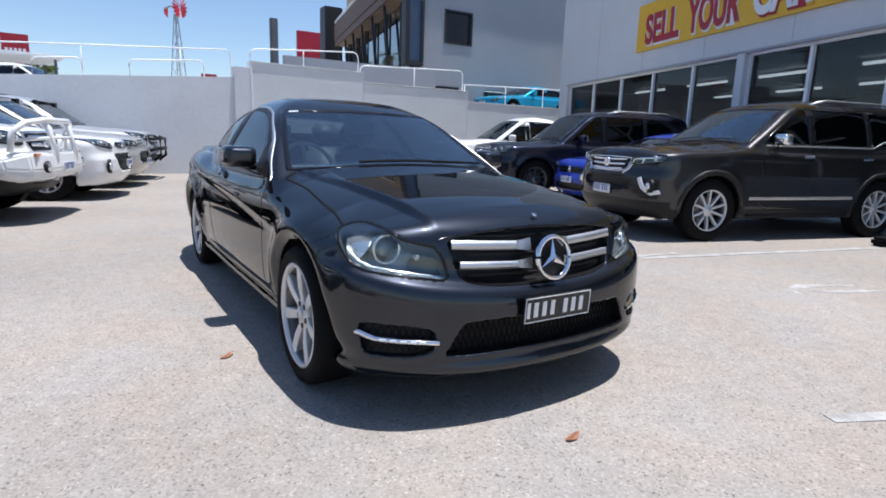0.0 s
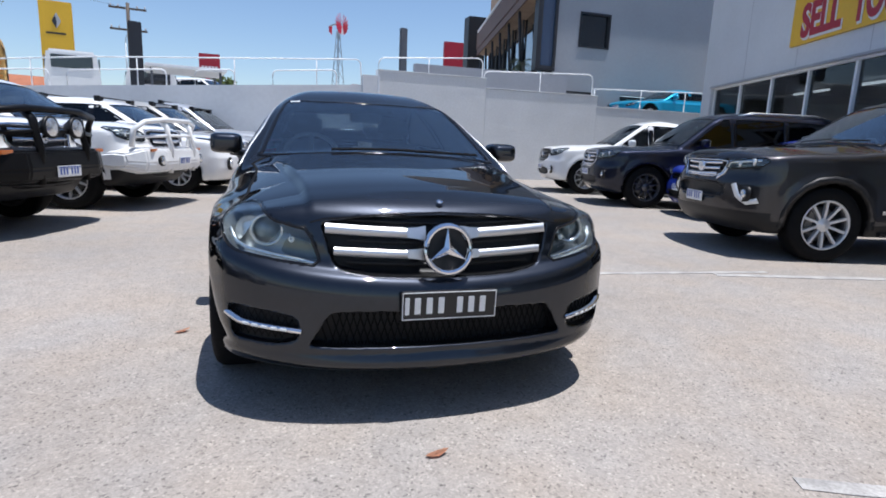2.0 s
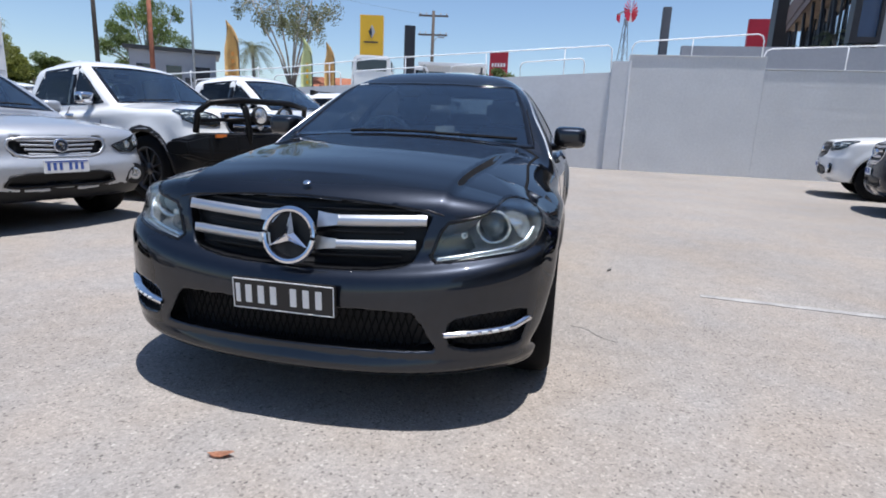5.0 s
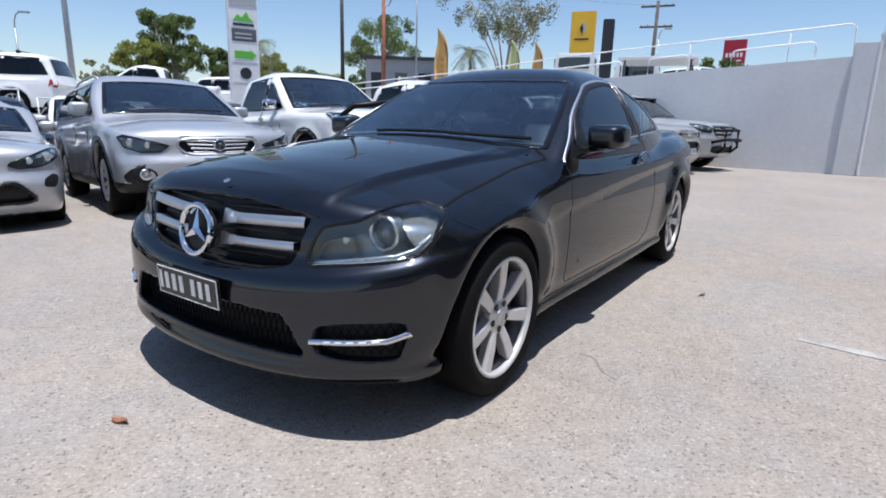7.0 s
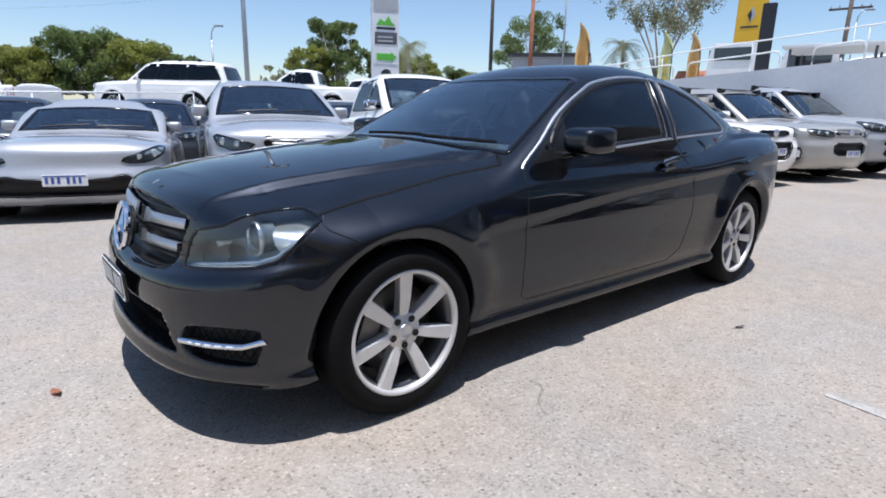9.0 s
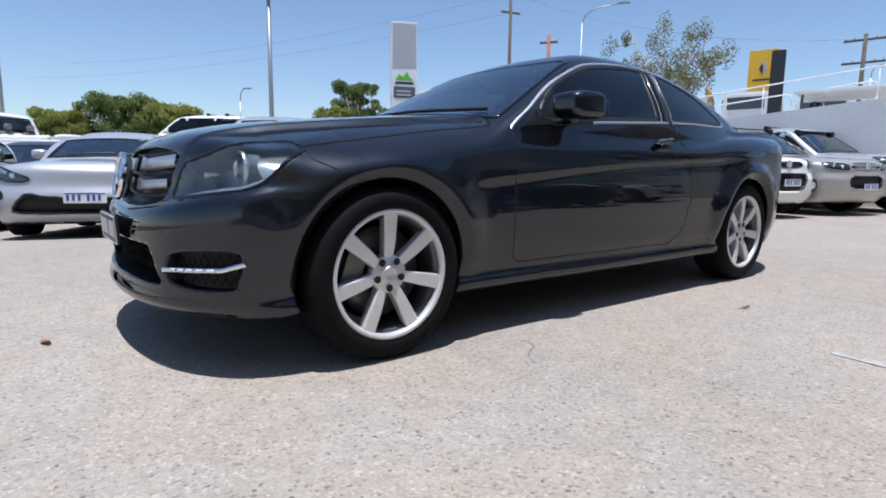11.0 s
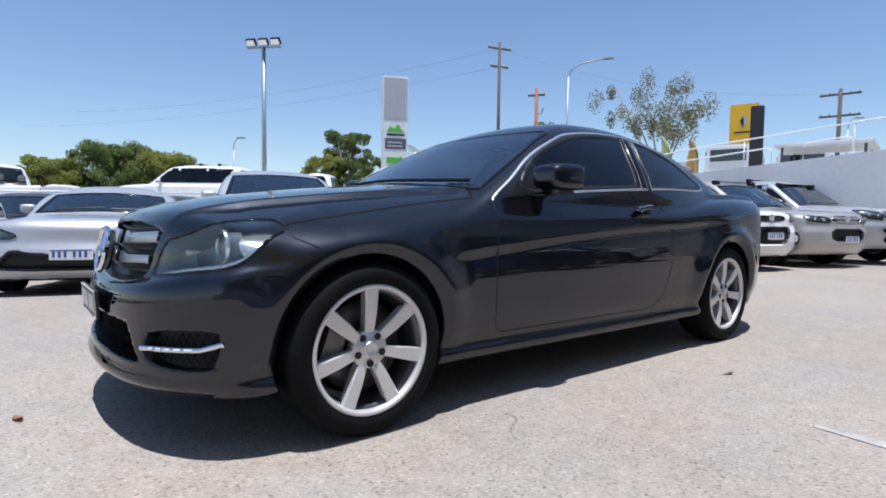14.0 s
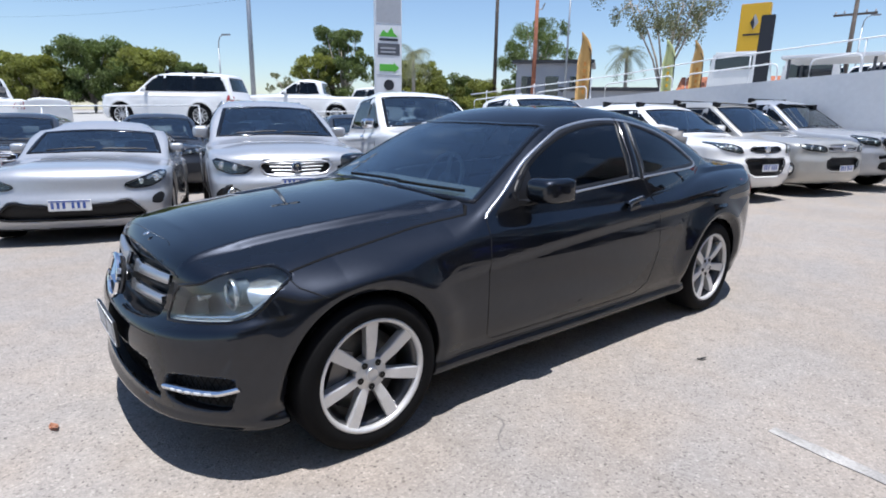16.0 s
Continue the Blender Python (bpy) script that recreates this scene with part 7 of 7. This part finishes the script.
def make_totem():
    e = board("totem_sign", "tall white and grey totem sign with green panels", -15.3, 10.9, 66, 0.95, 0.42, 0.9, 6.05, "sign_white")
    d = 0.42
    face_bar(e, -0.44, 4.45, 0.44, 5.98, d, "sign_grey", "sign_panel")
    face_bar(e, -0.40, 3.35, 0.40, 3.75, d, "sign_dark", "sign_panel")
    for z in (3.43, 3.56):
        face_bar(e, -0.30, z, 0.25, z + 0.06, d + 0.02, "sign_grey")
    b = bmesh.new()
    prism(b, [(-0.34, 2.80), (0.18, 2.80), (0.18, 2.74), (0.38, 2.92), (0.18, 3.10), (0.18, 3.04), (-0.34, 3.04)], -d / 2 - 0.014, -d / 2 - 0.002, "y")
    part("sign_arrow", b, M["sign_green"], e)
    b = bmesh.new()
    prism(b, [(-0.34, 3.98), (-0.2, 4.2), (-0.05, 4.1), (0.1, 4.3), (0.2, 4.1), (0.34, 3.98)], -d / 2 - 0.014, -d / 2 - 0.002, "y")
    part("sign_shape", b, M["sign_green"], e)
    face_bar(e, -0.34, 3.84, 0.34, 3.92, d, "sign_black")
    b = bmesh.new()
    lathe(b, [(-d / 2 - 0.014, 0.001), (-d / 2 - 0.014, 0.19), (-d / 2 - 0.002, 0.19)], 24, "y", (0, 0, 2.32), False)
    part("sign_dot", b, M["sign_black"], e)
    for z in (2.0, 2.66):
        face_bar(e, -0.42, z, 0.42, z + 0.02, d, "sign_grey")


make_totem()


def feather_flag(x, y, z0, z1, turn, material, label):
    e = empty("feather_flag", pose(x, y, 0, 0, 0, turn), label, "flag", "feather flags")
    H = z1 - z0
    b = bmesh.new()
    spine = [(0, 0, z0 - 0.4)] + [(0.0 - 0.42 * max(0, (i / 10 - 0.72) / 0.28) ** 2, 0, z0 + H * i / 10 * (1 - 0.01 * i)) for i in range(11)]
    tube(b, spine, 0.018, 6)
    part("mast", b, M["sign_black"], e, "", True)
    b = bmesh.new()
    rows = []
    for i in range(13):
        t = i / 12
        z = z0 + 0.25 + (H - 0.3) * t
        xr = -0.42 * max(0, (t - 0.72) / 0.28) ** 2
        wdt = 0.52 * (1 - max(0, (t - 0.55) / 0.45) ** 2.2) + 0.04
        rows.append([b.verts.new((xr - wdt * k / 4, 0.05 * math.sin(3 * t + k), z)) for k in range(5)])
    for p, q in zip(rows, rows[1:]):
        for k in range(4):
            b.faces.new((p[k], p[k + 1], q[k + 1], q[k]))
    bmesh.ops.solidify(b, geom=b.faces[:], thickness=0.006)
    part("cloth", b, M[material], e, "", True)
    for k in range(5):
        bb = box(bmesh.new(), (-0.30, -0.075, z0 + 0.75 + k * 0.28), (-0.19, -0.065, z0 + 0.90 + k * 0.28))
        part("flag_bar", bb, M["sign_yellow" if material == "flag_green" else "flag_bar"], e)
    return e


feather_flag(-12.35, 19.0, 1.5, 4.75, 35, "flag_orange", "orange feather flag on a bent mast")
feather_flag(-11.8, 24.6, 1.7, 4.95, 20, "flag_green", "yellow-green feather flag on a bent mast")
feather_flag(-11.5, 26.7, 1.7, 5.05, 30, "flag_orange", "orange and pale feather flag on a bent mast")


def make_windmill(x, y, top):
    e = empty("windmill", pose(x, y, 0), "small steel farm windmill with a red wheel", "windmill")
    z0 = 2.0
    for sx in (-1, 1):
        for sy in (-1, 1):
            b = bmesh.new()
            tube(b, [(sx * 0.55, sy * 0.55, z0), (sx * 0.08, sy * 0.08, top - 0.5)], 0.03, 5)
            part("leg", b, M["galv"], e)
    for k in range(8):
        t0, t1 = k / 8, (k + 1) / 8
        r0, r1 = 0.55 - 0.47 * t0, 0.55 - 0.47 * t1
        za, zb = z0 + (top - 0.5 - z0) * t0, z0 + (top - 0.5 - z0) * t1
        for s in (-1, 1):
            part("brace", tube(bmesh.new(), [(-r0, s * r0, za), (r1, s * r1, zb)], 0.018, 4), M["galv"], e)
            part("brace", tube(bmesh.new(), [(s * r0, -r0, za), (s * r1, r1, zb)], 0.018, 4), M["galv"], e)
    for k in range(16):
        a = k * math.tau / 16
        b = bmesh.new()
        m = Matrix.Translation((0, -0.35, top)) @ Matrix.Rotation(a, 4, "Y") @ Matrix.Rotation(0.5, 4, "Z")
        prism(b, [(-0.04, 0.16), (0.04, 0.16), (0.15, 0.80), (-0.15, 0.80)], -0.006, 0.006, "y")
        bmesh.ops.transform(b, matrix=m, verts=b.verts)
        part("blade", b, M["sign_red_bright" if k % 8 else "sign_white"], e)
    b = bmesh.new()
    tube(b, [(0, -0.4, top), (0, 0.4, top), (0.1, 0.9, top - 0.1)], 0.06, 6)
    part("gearbox", b, M["galv"], e)
    b = bmesh.new()
    prism(b, [(0.0, top - 0.5), (0.4, top - 0.7), (0.45, top + 0.1), (0.0, top - 0.1)], 0.9, 0.92, "y")
    part("tail", b, M["sign_red_bright"], e)
    e.matrix_world = pose(x, y, 0, 0, 0, 48)


make_windmill(4.45, 44.7, 10.0)


# ---- truck, canopy and small buildings on the upper yard ----
def make_truck(x, y, z, turn, h, label):
    e = empty("van", pose(x, y, z, 0, 0, turn), label, "van", "upper yard vans")
    b = bmesh.new()
    prism(b, [(-0.84, 0.30), (0.84, 0.30), (0.86, 1.0), (0.74, h), (-0.74, h), (-0.86, 1.0)], -0.9, 2.6, "y")
    bmesh.ops.bevel(b, geom=b.edges[:], offset=0.08, segments=2, affect="EDGES")
    part("body", b, M["white_paint"], e)
    part("rear_window", box(bmesh.new(), (-0.62, -0.93, h - 0.62), (0.62, -0.885, h - 0.18), 0.01), M["pane_dark"], e)
    for s in (-1, 1):
        for y0, y1 in ((-0.7, 0.3), (0.4, 1.5)):
            part("side_window", box(bmesh.new(), (min(s * 0.79, s * 0.84), y0, h - 0.60), (max(s * 0.79, s * 0.84), y1, h - 0.22), 0.01), M["pane_dark"], e)
        for yy in (-0.2, 1.9):
            b = bmesh.new()
            lathe(b, [(-0.1, 0.2), (-0.1, 0.33), (0.1, 0.33), (0.1, 0.2)], 20, "x", (s * 0.74, yy, 0.33))
            part("wheel", b, M["rubber"], e, "", True)


make_truck(-7.55, 21.6, deck_z(-7.6), 14, 2.05, "white van with dark windows on the upper yard")
make_truck(-5.1, 21.9, deck_z(-5.1), 14, 1.52, "low white van with a dark rear window")


def make_canopy(x, y, turn, w, label):
    z = deck_z(x)
    e = empty("canopy", pose(x, y, z, 0, 0, turn), label, "canopy")
    part("roof", box(bmesh.new(), (-w / 2, -1.2, 1.05), (w / 2, 1.2, 1.16), 0.03), M["sign_white"], e)
    for sx in (-1, 1):
        for sy in (-1, 1):
            b = bmesh.new()
            tube(b, [(sx * (w / 2 - 0.2), sy * 1.0, 0), (sx * (w / 2 - 0.2), sy * 1.0, 1.06)], 0.04, 6)
            part("post", b, M["sign_dark"], e)


make_canopy(-3.4, 18.5, 10, 2.4, "low pale flat canopy on dark posts")
copy_thing(white_suv, pose(-2.2, 26.5, deck_z(-2.2) - 0.1, 0, 0, 60))


def make_hut(x, y, turn, w, d, h, wall, roof, label, gable=False):
    z = deck_z(x) - 0.2
    e = empty("house", pose(x, y, z, 0, 0, turn), label, "house", "distant houses")
    part("wall", box(bmesh.new(), (-w / 2, -d / 2, 0), (w / 2, d / 2, h)), M[wall], e)
    if gable:
        b = bmesh.new()
        prism(b, [(-d / 2 - 0.4, h), (d / 2 + 0.4, h), (0, h + d * 0.28)], -w / 2 - 0.4, w / 2 + 0.4, "x")
        part("roof", b, M[roof], e)
    else:
        part("roof", box(bmesh.new(), (-w / 2 - 0.3, -d / 2 - 0.3, h), (w / 2 + 0.3, d / 2 + 0.3, h + 0.22), 0.02), M[roof], e)
    for i in range(3):
        u = -w / 2 + w * (i + 0.5) / 3
        o = part("window", box(bmesh.new(), (u - w * 0.09, -d / 2 - 0.02, h * 0.35), (u + w * 0.09, -d / 2 + 0.02, h * 0.8)), M["pane_dark"], e)
        part("window_frame", box(bmesh.new(), (u - w * 0.1, -d / 2 - 0.035, h * 0.32), (u + w * 0.1, -d / 2 - 0.022, h * 0.35)), M["rail_white"], o)


make_hut(-25.5, 32.5, 35, 5.0, 5, 4.3, "grey_render", "dark_frame", "grey flat-roofed building among trees")
make_hut(-21.0, 33.0, 35, 6.0, 5, 2.4, "grey_render", "dark_frame", "low dark-roofed building among trees")
make_hut(-14.3, 36.0, 20, 5.0, 5, 1.5, "grey_render", "roof_tile", "house with a terracotta tiled roof", True)


# ---- trees ----
def leaves(rng, centres, radii, count, size, squash=0.75):
    """Small bent leaf blades scattered in clumps; returns vertices and faces."""
    k = rng.integers(0, len(centres), count)
    d = rng.normal(size=(count, 3))
    d /= np.linalg.norm(d, axis=1, keepdims=True)
    r = rng.random(count) ** 0.45
    p = centres[k] + d * (r * radii[k])[:, None] * np.array((1, 1, squash))
    a = rng.normal(size=(count, 3))
    a /= np.linalg.norm(a, axis=1, keepdims=True)
    c = np.cross(a, rng.normal(size=(count, 3)))
    c /= np.linalg.norm(c, axis=1, keepdims=True)
    s = size * (0.6 + 0.8 * rng.random((count, 1)))
    v = np.stack([p - a * s, p + c * s * 0.45 - np.array((0, 0, 0.15)) * s, p + a * s, p - c * s * 0.45 + np.array((0, 0, 0.15)) * s], 1).reshape(-1, 3)
    f = np.arange(count * 4).reshape(-1, 4)
    return v, f


def tree(x, y, h, w, material, label, seed, trunk=0.4, clumps=22, count=3500, size=0.17, spread=1.0, z0=0.7, name="tree"):
    rng = np.random.default_rng(seed)
    e = empty(name, pose(x, y, z0), label, name, "trees")
    b = bmesh.new()
    th = h * trunk
    tube(b, [(0, 0, -0.3), (0.1, 0, th * 0.5), (0.0, 0.1, th)], 0.028 * h, 8, r_end=0.018 * h)
    cs, rs = [], []
    for i in range(clumps):
        a = rng.random() * math.tau
        t = rng.random()
        rad = w / 2 * math.sqrt(rng.random()) * (1.0 - 0.45 * abs(t - 0.35)) * spread
        z = th * 0.75 + (h - th * 0.75) * (0.12 + 0.80 * t)
        c = np.array((rad * math.cos(a), rad * math.sin(a), z))
        cs.append(c)
        rs.append(w * (0.065 + 0.085 * rng.random()))
        if i % 2 == 0:
            mid = Vector((c[0] * 0.45, c[1] * 0.45, th + (z - th) * 0.5))
            tube(b, [(0, 0, th * 0.85), mid, Vector(c)], 0.010 * h, 5, r_end=0.003 * h)
    part("trunk", b, M["bark"], e, "", True)
    v, f = leaves(rng, np.array(cs), np.array(rs), count, size)
    mesh_ob("crown", v.tolist(), f.tolist(), M[material], e, "", False)
    return e


for i, (x, y, h, w) in enumerate(((-57.5, 3.0, 5.0, 6), (-57, 7.5, 6.6, 8), (-56, 11.5, 5.9, 7), (-55, 15.0, 4.8, 5))):
    tree(x, y, h, w, "leaf_dark" if i % 2 else "leaf_lit", "broad dense green tree on the street", 10 + i, 0.18, 90, 42000, 0.115)
for i, (x, y, h, w, m_) in enumerate(((-37.5, 19.3, 4.9, 4.5, "leaf_lit"), (-36.6, 21.0, 7.0, 4.2, "leaf_dark"), (-35, 24.0, 4.9, 4.0, "leaf_dark"), (-33.0, 25.5, 4.6, 4.5, "leaf_lit"), (-32.3, 28.5, 3.6, 4.0, "leaf_dark"), (-30.5, 29.5, 3.2, 4.0, "leaf_lit"), (-28, 31.5, 3.0, 3.5, "leaf_dark"), (-27, 35.5, 3.2, 4.0, "leaf_dark"))):
    tree(x, y, h, w, m_, "leafy garden tree behind the raised yard", 30 + i, 0.2, 70, 22000, 0.085)
tree(-30.0, 35.5, 8.4, 6.6, "leaf_green", "spreading round tree with light green leaves", 50, 0.33, 80, 20000, 0.085)
tree(-41, 18.5, 4.6, 3.6, "leaf_gum", "thin sparse sapling by the street", 51, 0.4, 9, 420, 0.14)
tree(-3.8, 34.0, 4.1, 4.0, "leaf_dark", "bush behind the truck", 52, 0.2, 18, 1800, 0.16)


def gum(x, y, h, w, seed):
    """A gum tree: several pale stems and open drooping clumps."""
    rng = np.random.default_rng(seed)
    e = empty("gum_tree", pose(x, y, 0.9), "tall open gum tree with pale stems", "tree", "trees")
    b = bmesh.new()
    cs, rs = [], []
    for i in range(7):
        a = i * math.tau / 7 + rng.random() * 0.5
        rr = w / 2 * (0.45 + 0.5 * rng.random())
        zt = h * (0.72 + 0.24 * rng.random())
        tip = Vector((rr * math.cos(a), rr * math.sin(a), zt))
        pts = [Vector((0, 0, h * 0.18)), Vector((tip.x * 0.25, tip.y * 0.25, h * 0.42)), Vector((tip.x * 0.6, tip.y * 0.6, h * 0.62)), tip]
        tube(b, pts, 0.009 * h, 6, r_end=0.003 * h)
        for k in range(5):
            t = 0.45 + 0.55 * k / 4
            base = pts[1].lerp(tip, t)
            c = base + Vector(rng.normal(size=3) * w * 0.09)
            tube(b, [base, c], 0.03, 4)
            cs.append(np.array(c))
            rs.append(w * (0.05 + 0.06 * rng.random()))
    tube(b, [(0, 0, -0.3), (0.1, 0, h * 0.1), (0, 0, h * 0.2)], 0.024 * h, 8, r_end=0.018 * h)
    part("trunk", b, M["bark"], e, "", True)
    v, f = leaves(rng, np.array(cs), np.array(rs), 8500, 0.075, 1.5)
    mesh_ob("crown", v.tolist(), f.tolist(), M["leaf_gum"], e, "", False)


gum(-17.4, 33.4, 9.6, 6.4, 77)


def palm(x, y, h, r, seed, label, z0=0.7):
    rng = np.random.default_rng(seed)
    e = empty("palm_tree", pose(x, y, z0), label, "palm", "trees")
    b = bmesh.new()
    tube(b, [(0, 0, -0.3), (0.08, 0, h * 0.5), (0, 0, h)], 0.03 * h if h < 5 else 0.16, 8, r_end=0.1)
    part("trunk", b, M["bark"], e, "", True)
    vs, fs = [], []
    for i in range(34):
        a = rng.random() * math.tau
        lift = 1.0 - 1.7 * (i / 34)
        pts = [Vector((r * t * math.cos(a), r * t * math.sin(a), h + r * (lift * t - 0.75 * t * t))) for t in (0.05, 0.3, 0.55, 0.8, 1.0)]
        side = Vector((-math.sin(a), math.cos(a), 0))
        for p, q in zip(pts, pts[1:]):
            for s in (-1, 1):
                for k in range(3):
                    o = p.lerp(q, k / 3)
                    n = len(vs)
                    vs += [o, o + (q - p) * 0.12, o + side * s * r * 0.26 + (q - p) * 0.5 - Vector((0, 0, r * 0.12))]
                    fs.append((n, n + 1, n + 2))
    mesh_ob("crown", [tuple(v) for v in vs], fs, M["leaf_gum"], e, "", False)


palm(-29.7, 22.6, 4.6, 1.5, 5, "shaggy palm beside the totem sign")
palm(-20.6, 34.0, 5.0, 1.4, 6, "small palm by the gum tree")
palm(8.75, 18.4, 0.5, 0.55, 8, "potted palm on the terrace", 3.79)
palm(9.3, 22.3, 0.5, 0.8, 9, "leafy pot plant on the terrace", 3.79)
palm(9.9, 25.0, 0.5, 0.9, 12, "leafy palm on the planted terrace", 3.79)


# ---- small things on the asphalt ----
def flat(name, poly, z, material, label, category, turn=0, x=0, y=0, thick=0.003):
    b = bmesh.new()
    prism(b, poly, 0, thick, "z")
    o = part(name, b, M[material])
    o.matrix_world = pose(x, y, z, 0, 0, turn)
    return tagged(o, label, category)


def blob(rng, rx, ry, n=18, rough=0.25):
    return [((1 + rough * (rng.random() - 0.5)) * rx * math.cos(k * math.tau / n), (1 + rough * (rng.random() - 0.5)) * ry * math.sin(k * math.tau / n)) for k in range(n)]


def leaf_litter(x, y, turn, s=0.045, material="dry_leaf", label="curled dry brown leaf on the asphalt"):
    b = bmesh.new()
    pts = [(-1, 0, 0.15), (-0.45, 0.38, 0.05), (0.2, 0.42, 0.12), (0.75, 0.2, 0.3), (1.15, 0, 0.4), (0.7, -0.25, 0.25), (0.1, -0.45, 0.1), (-0.5, -0.35, 0.12)]
    c = b.verts.new((0, 0, 0.0))
    vs = [b.verts.new((u * s, v * s, w * s)) for u, v, w in pts]
    for i in range(len(vs)):
        b.faces.new((c, vs[i], vs[(i + 1) % len(vs)]))
    bmesh.ops.solidify(b, geom=b.faces[:], thickness=0.002)
    o = part("leaf", b, M[material])
    o.matrix_world = pose(x, y, 0.004, 0, 0, turn)
    tagged(o, label, "leaf", "fallen leaves")


for x, y, t, s in ((-1.09, 0.44, 30, 0.041), (-0.10, -1.00, 10, 0.041), (1.26, 1.92, 60, 0.03)):
    leaf_litter(x, y, t, s, "dry_leaf" if s > 0.04 else "stain")
# worn bay lines
RNG = np.random.default_rng(3)


def bay_line(x0, y0, x1, y1, w=0.09):
    d = Vector((x1 - x0, y1 - y0))
    L = d.length
    n = int(L / 0.12)
    up = [(L * i / n, w / 2 * (1 + 0.35 * (RNG.random() - 0.5))) for i in range(n + 1)]
    dn = [(L * i / n, -w / 2 * (1 + 0.35 * (RNG.random() - 0.5))) for i in range(n, -1, -1)]
    flat("bay_line", up + dn, 0.001, "line_paint", "worn white bay line painted on the asphalt", "marking", math.degrees(math.atan2(d.y, d.x)), x0, y0)


bay_line(1.81, 1.45, 3.70, 1.28, 0.07)
bay_line(3.1, 1.25, 6.5, 0.45, 0.10)
bay_line(1.00, -1.42, 1.42, -1.60, 0.07)
tagged(part("wheel_stop", box(bmesh.new(), (-0.8, -0.09, 0), (0.8, 0.09, 0.11), 0.03), M["rubber"]), "black rubber wheel stop on the asphalt", "wheel stop").matrix_world = pose(7.35, 0.35, 0, 0, 0, -12)


def crack(pts, w, label, material="crack", name="asphalt_crack", category="crack"):
    """A thin worn line on the asphalt along the points."""
    up, dn = [], []
    for i, (x, y) in enumerate(pts):
        a, c = Vector(pts[max(0, i - 1)]), Vector(pts[min(len(pts) - 1, i + 1)])
        t = (c - a).normalized()
        k = w / 2 * (0.35 + 0.65 * math.sin(math.pi * (i + 0.5) / len(pts))) * (0.7 + 0.6 * RNG.random())
        up.append((x - t.y * k, y + t.x * k))
        dn.append((x + t.y * k, y - t.x * k))
    flat(name, up + dn[::-1], 0.0008, material, label, category, thick=0.0008)


crack([(0.97, 0.56), (1.02, 0.565), (1.06, 0.54), (1.08, 0.50), (1.11, 0.455), (1.15, 0.42), (1.20, 0.40)], 0.009, "short dark worn crack in the asphalt")
for pts, w in (([(3.16, -0.24), (3.22, -0.16), (3.33, -0.12), (3.46, -0.13), (3.60, -0.18), (3.75, -0.24), (3.90, -0.32)], 0.09),
               ([(3.30, -0.20), (3.38, -0.28), (3.50, -0.35), (3.64, -0.40), (3.80, -0.46), (3.98, -0.55)], 0.07)):
    crack(pts, w, "curved worn white paint stroke on the asphalt", "line_paint", "paint_stroke", "marking")
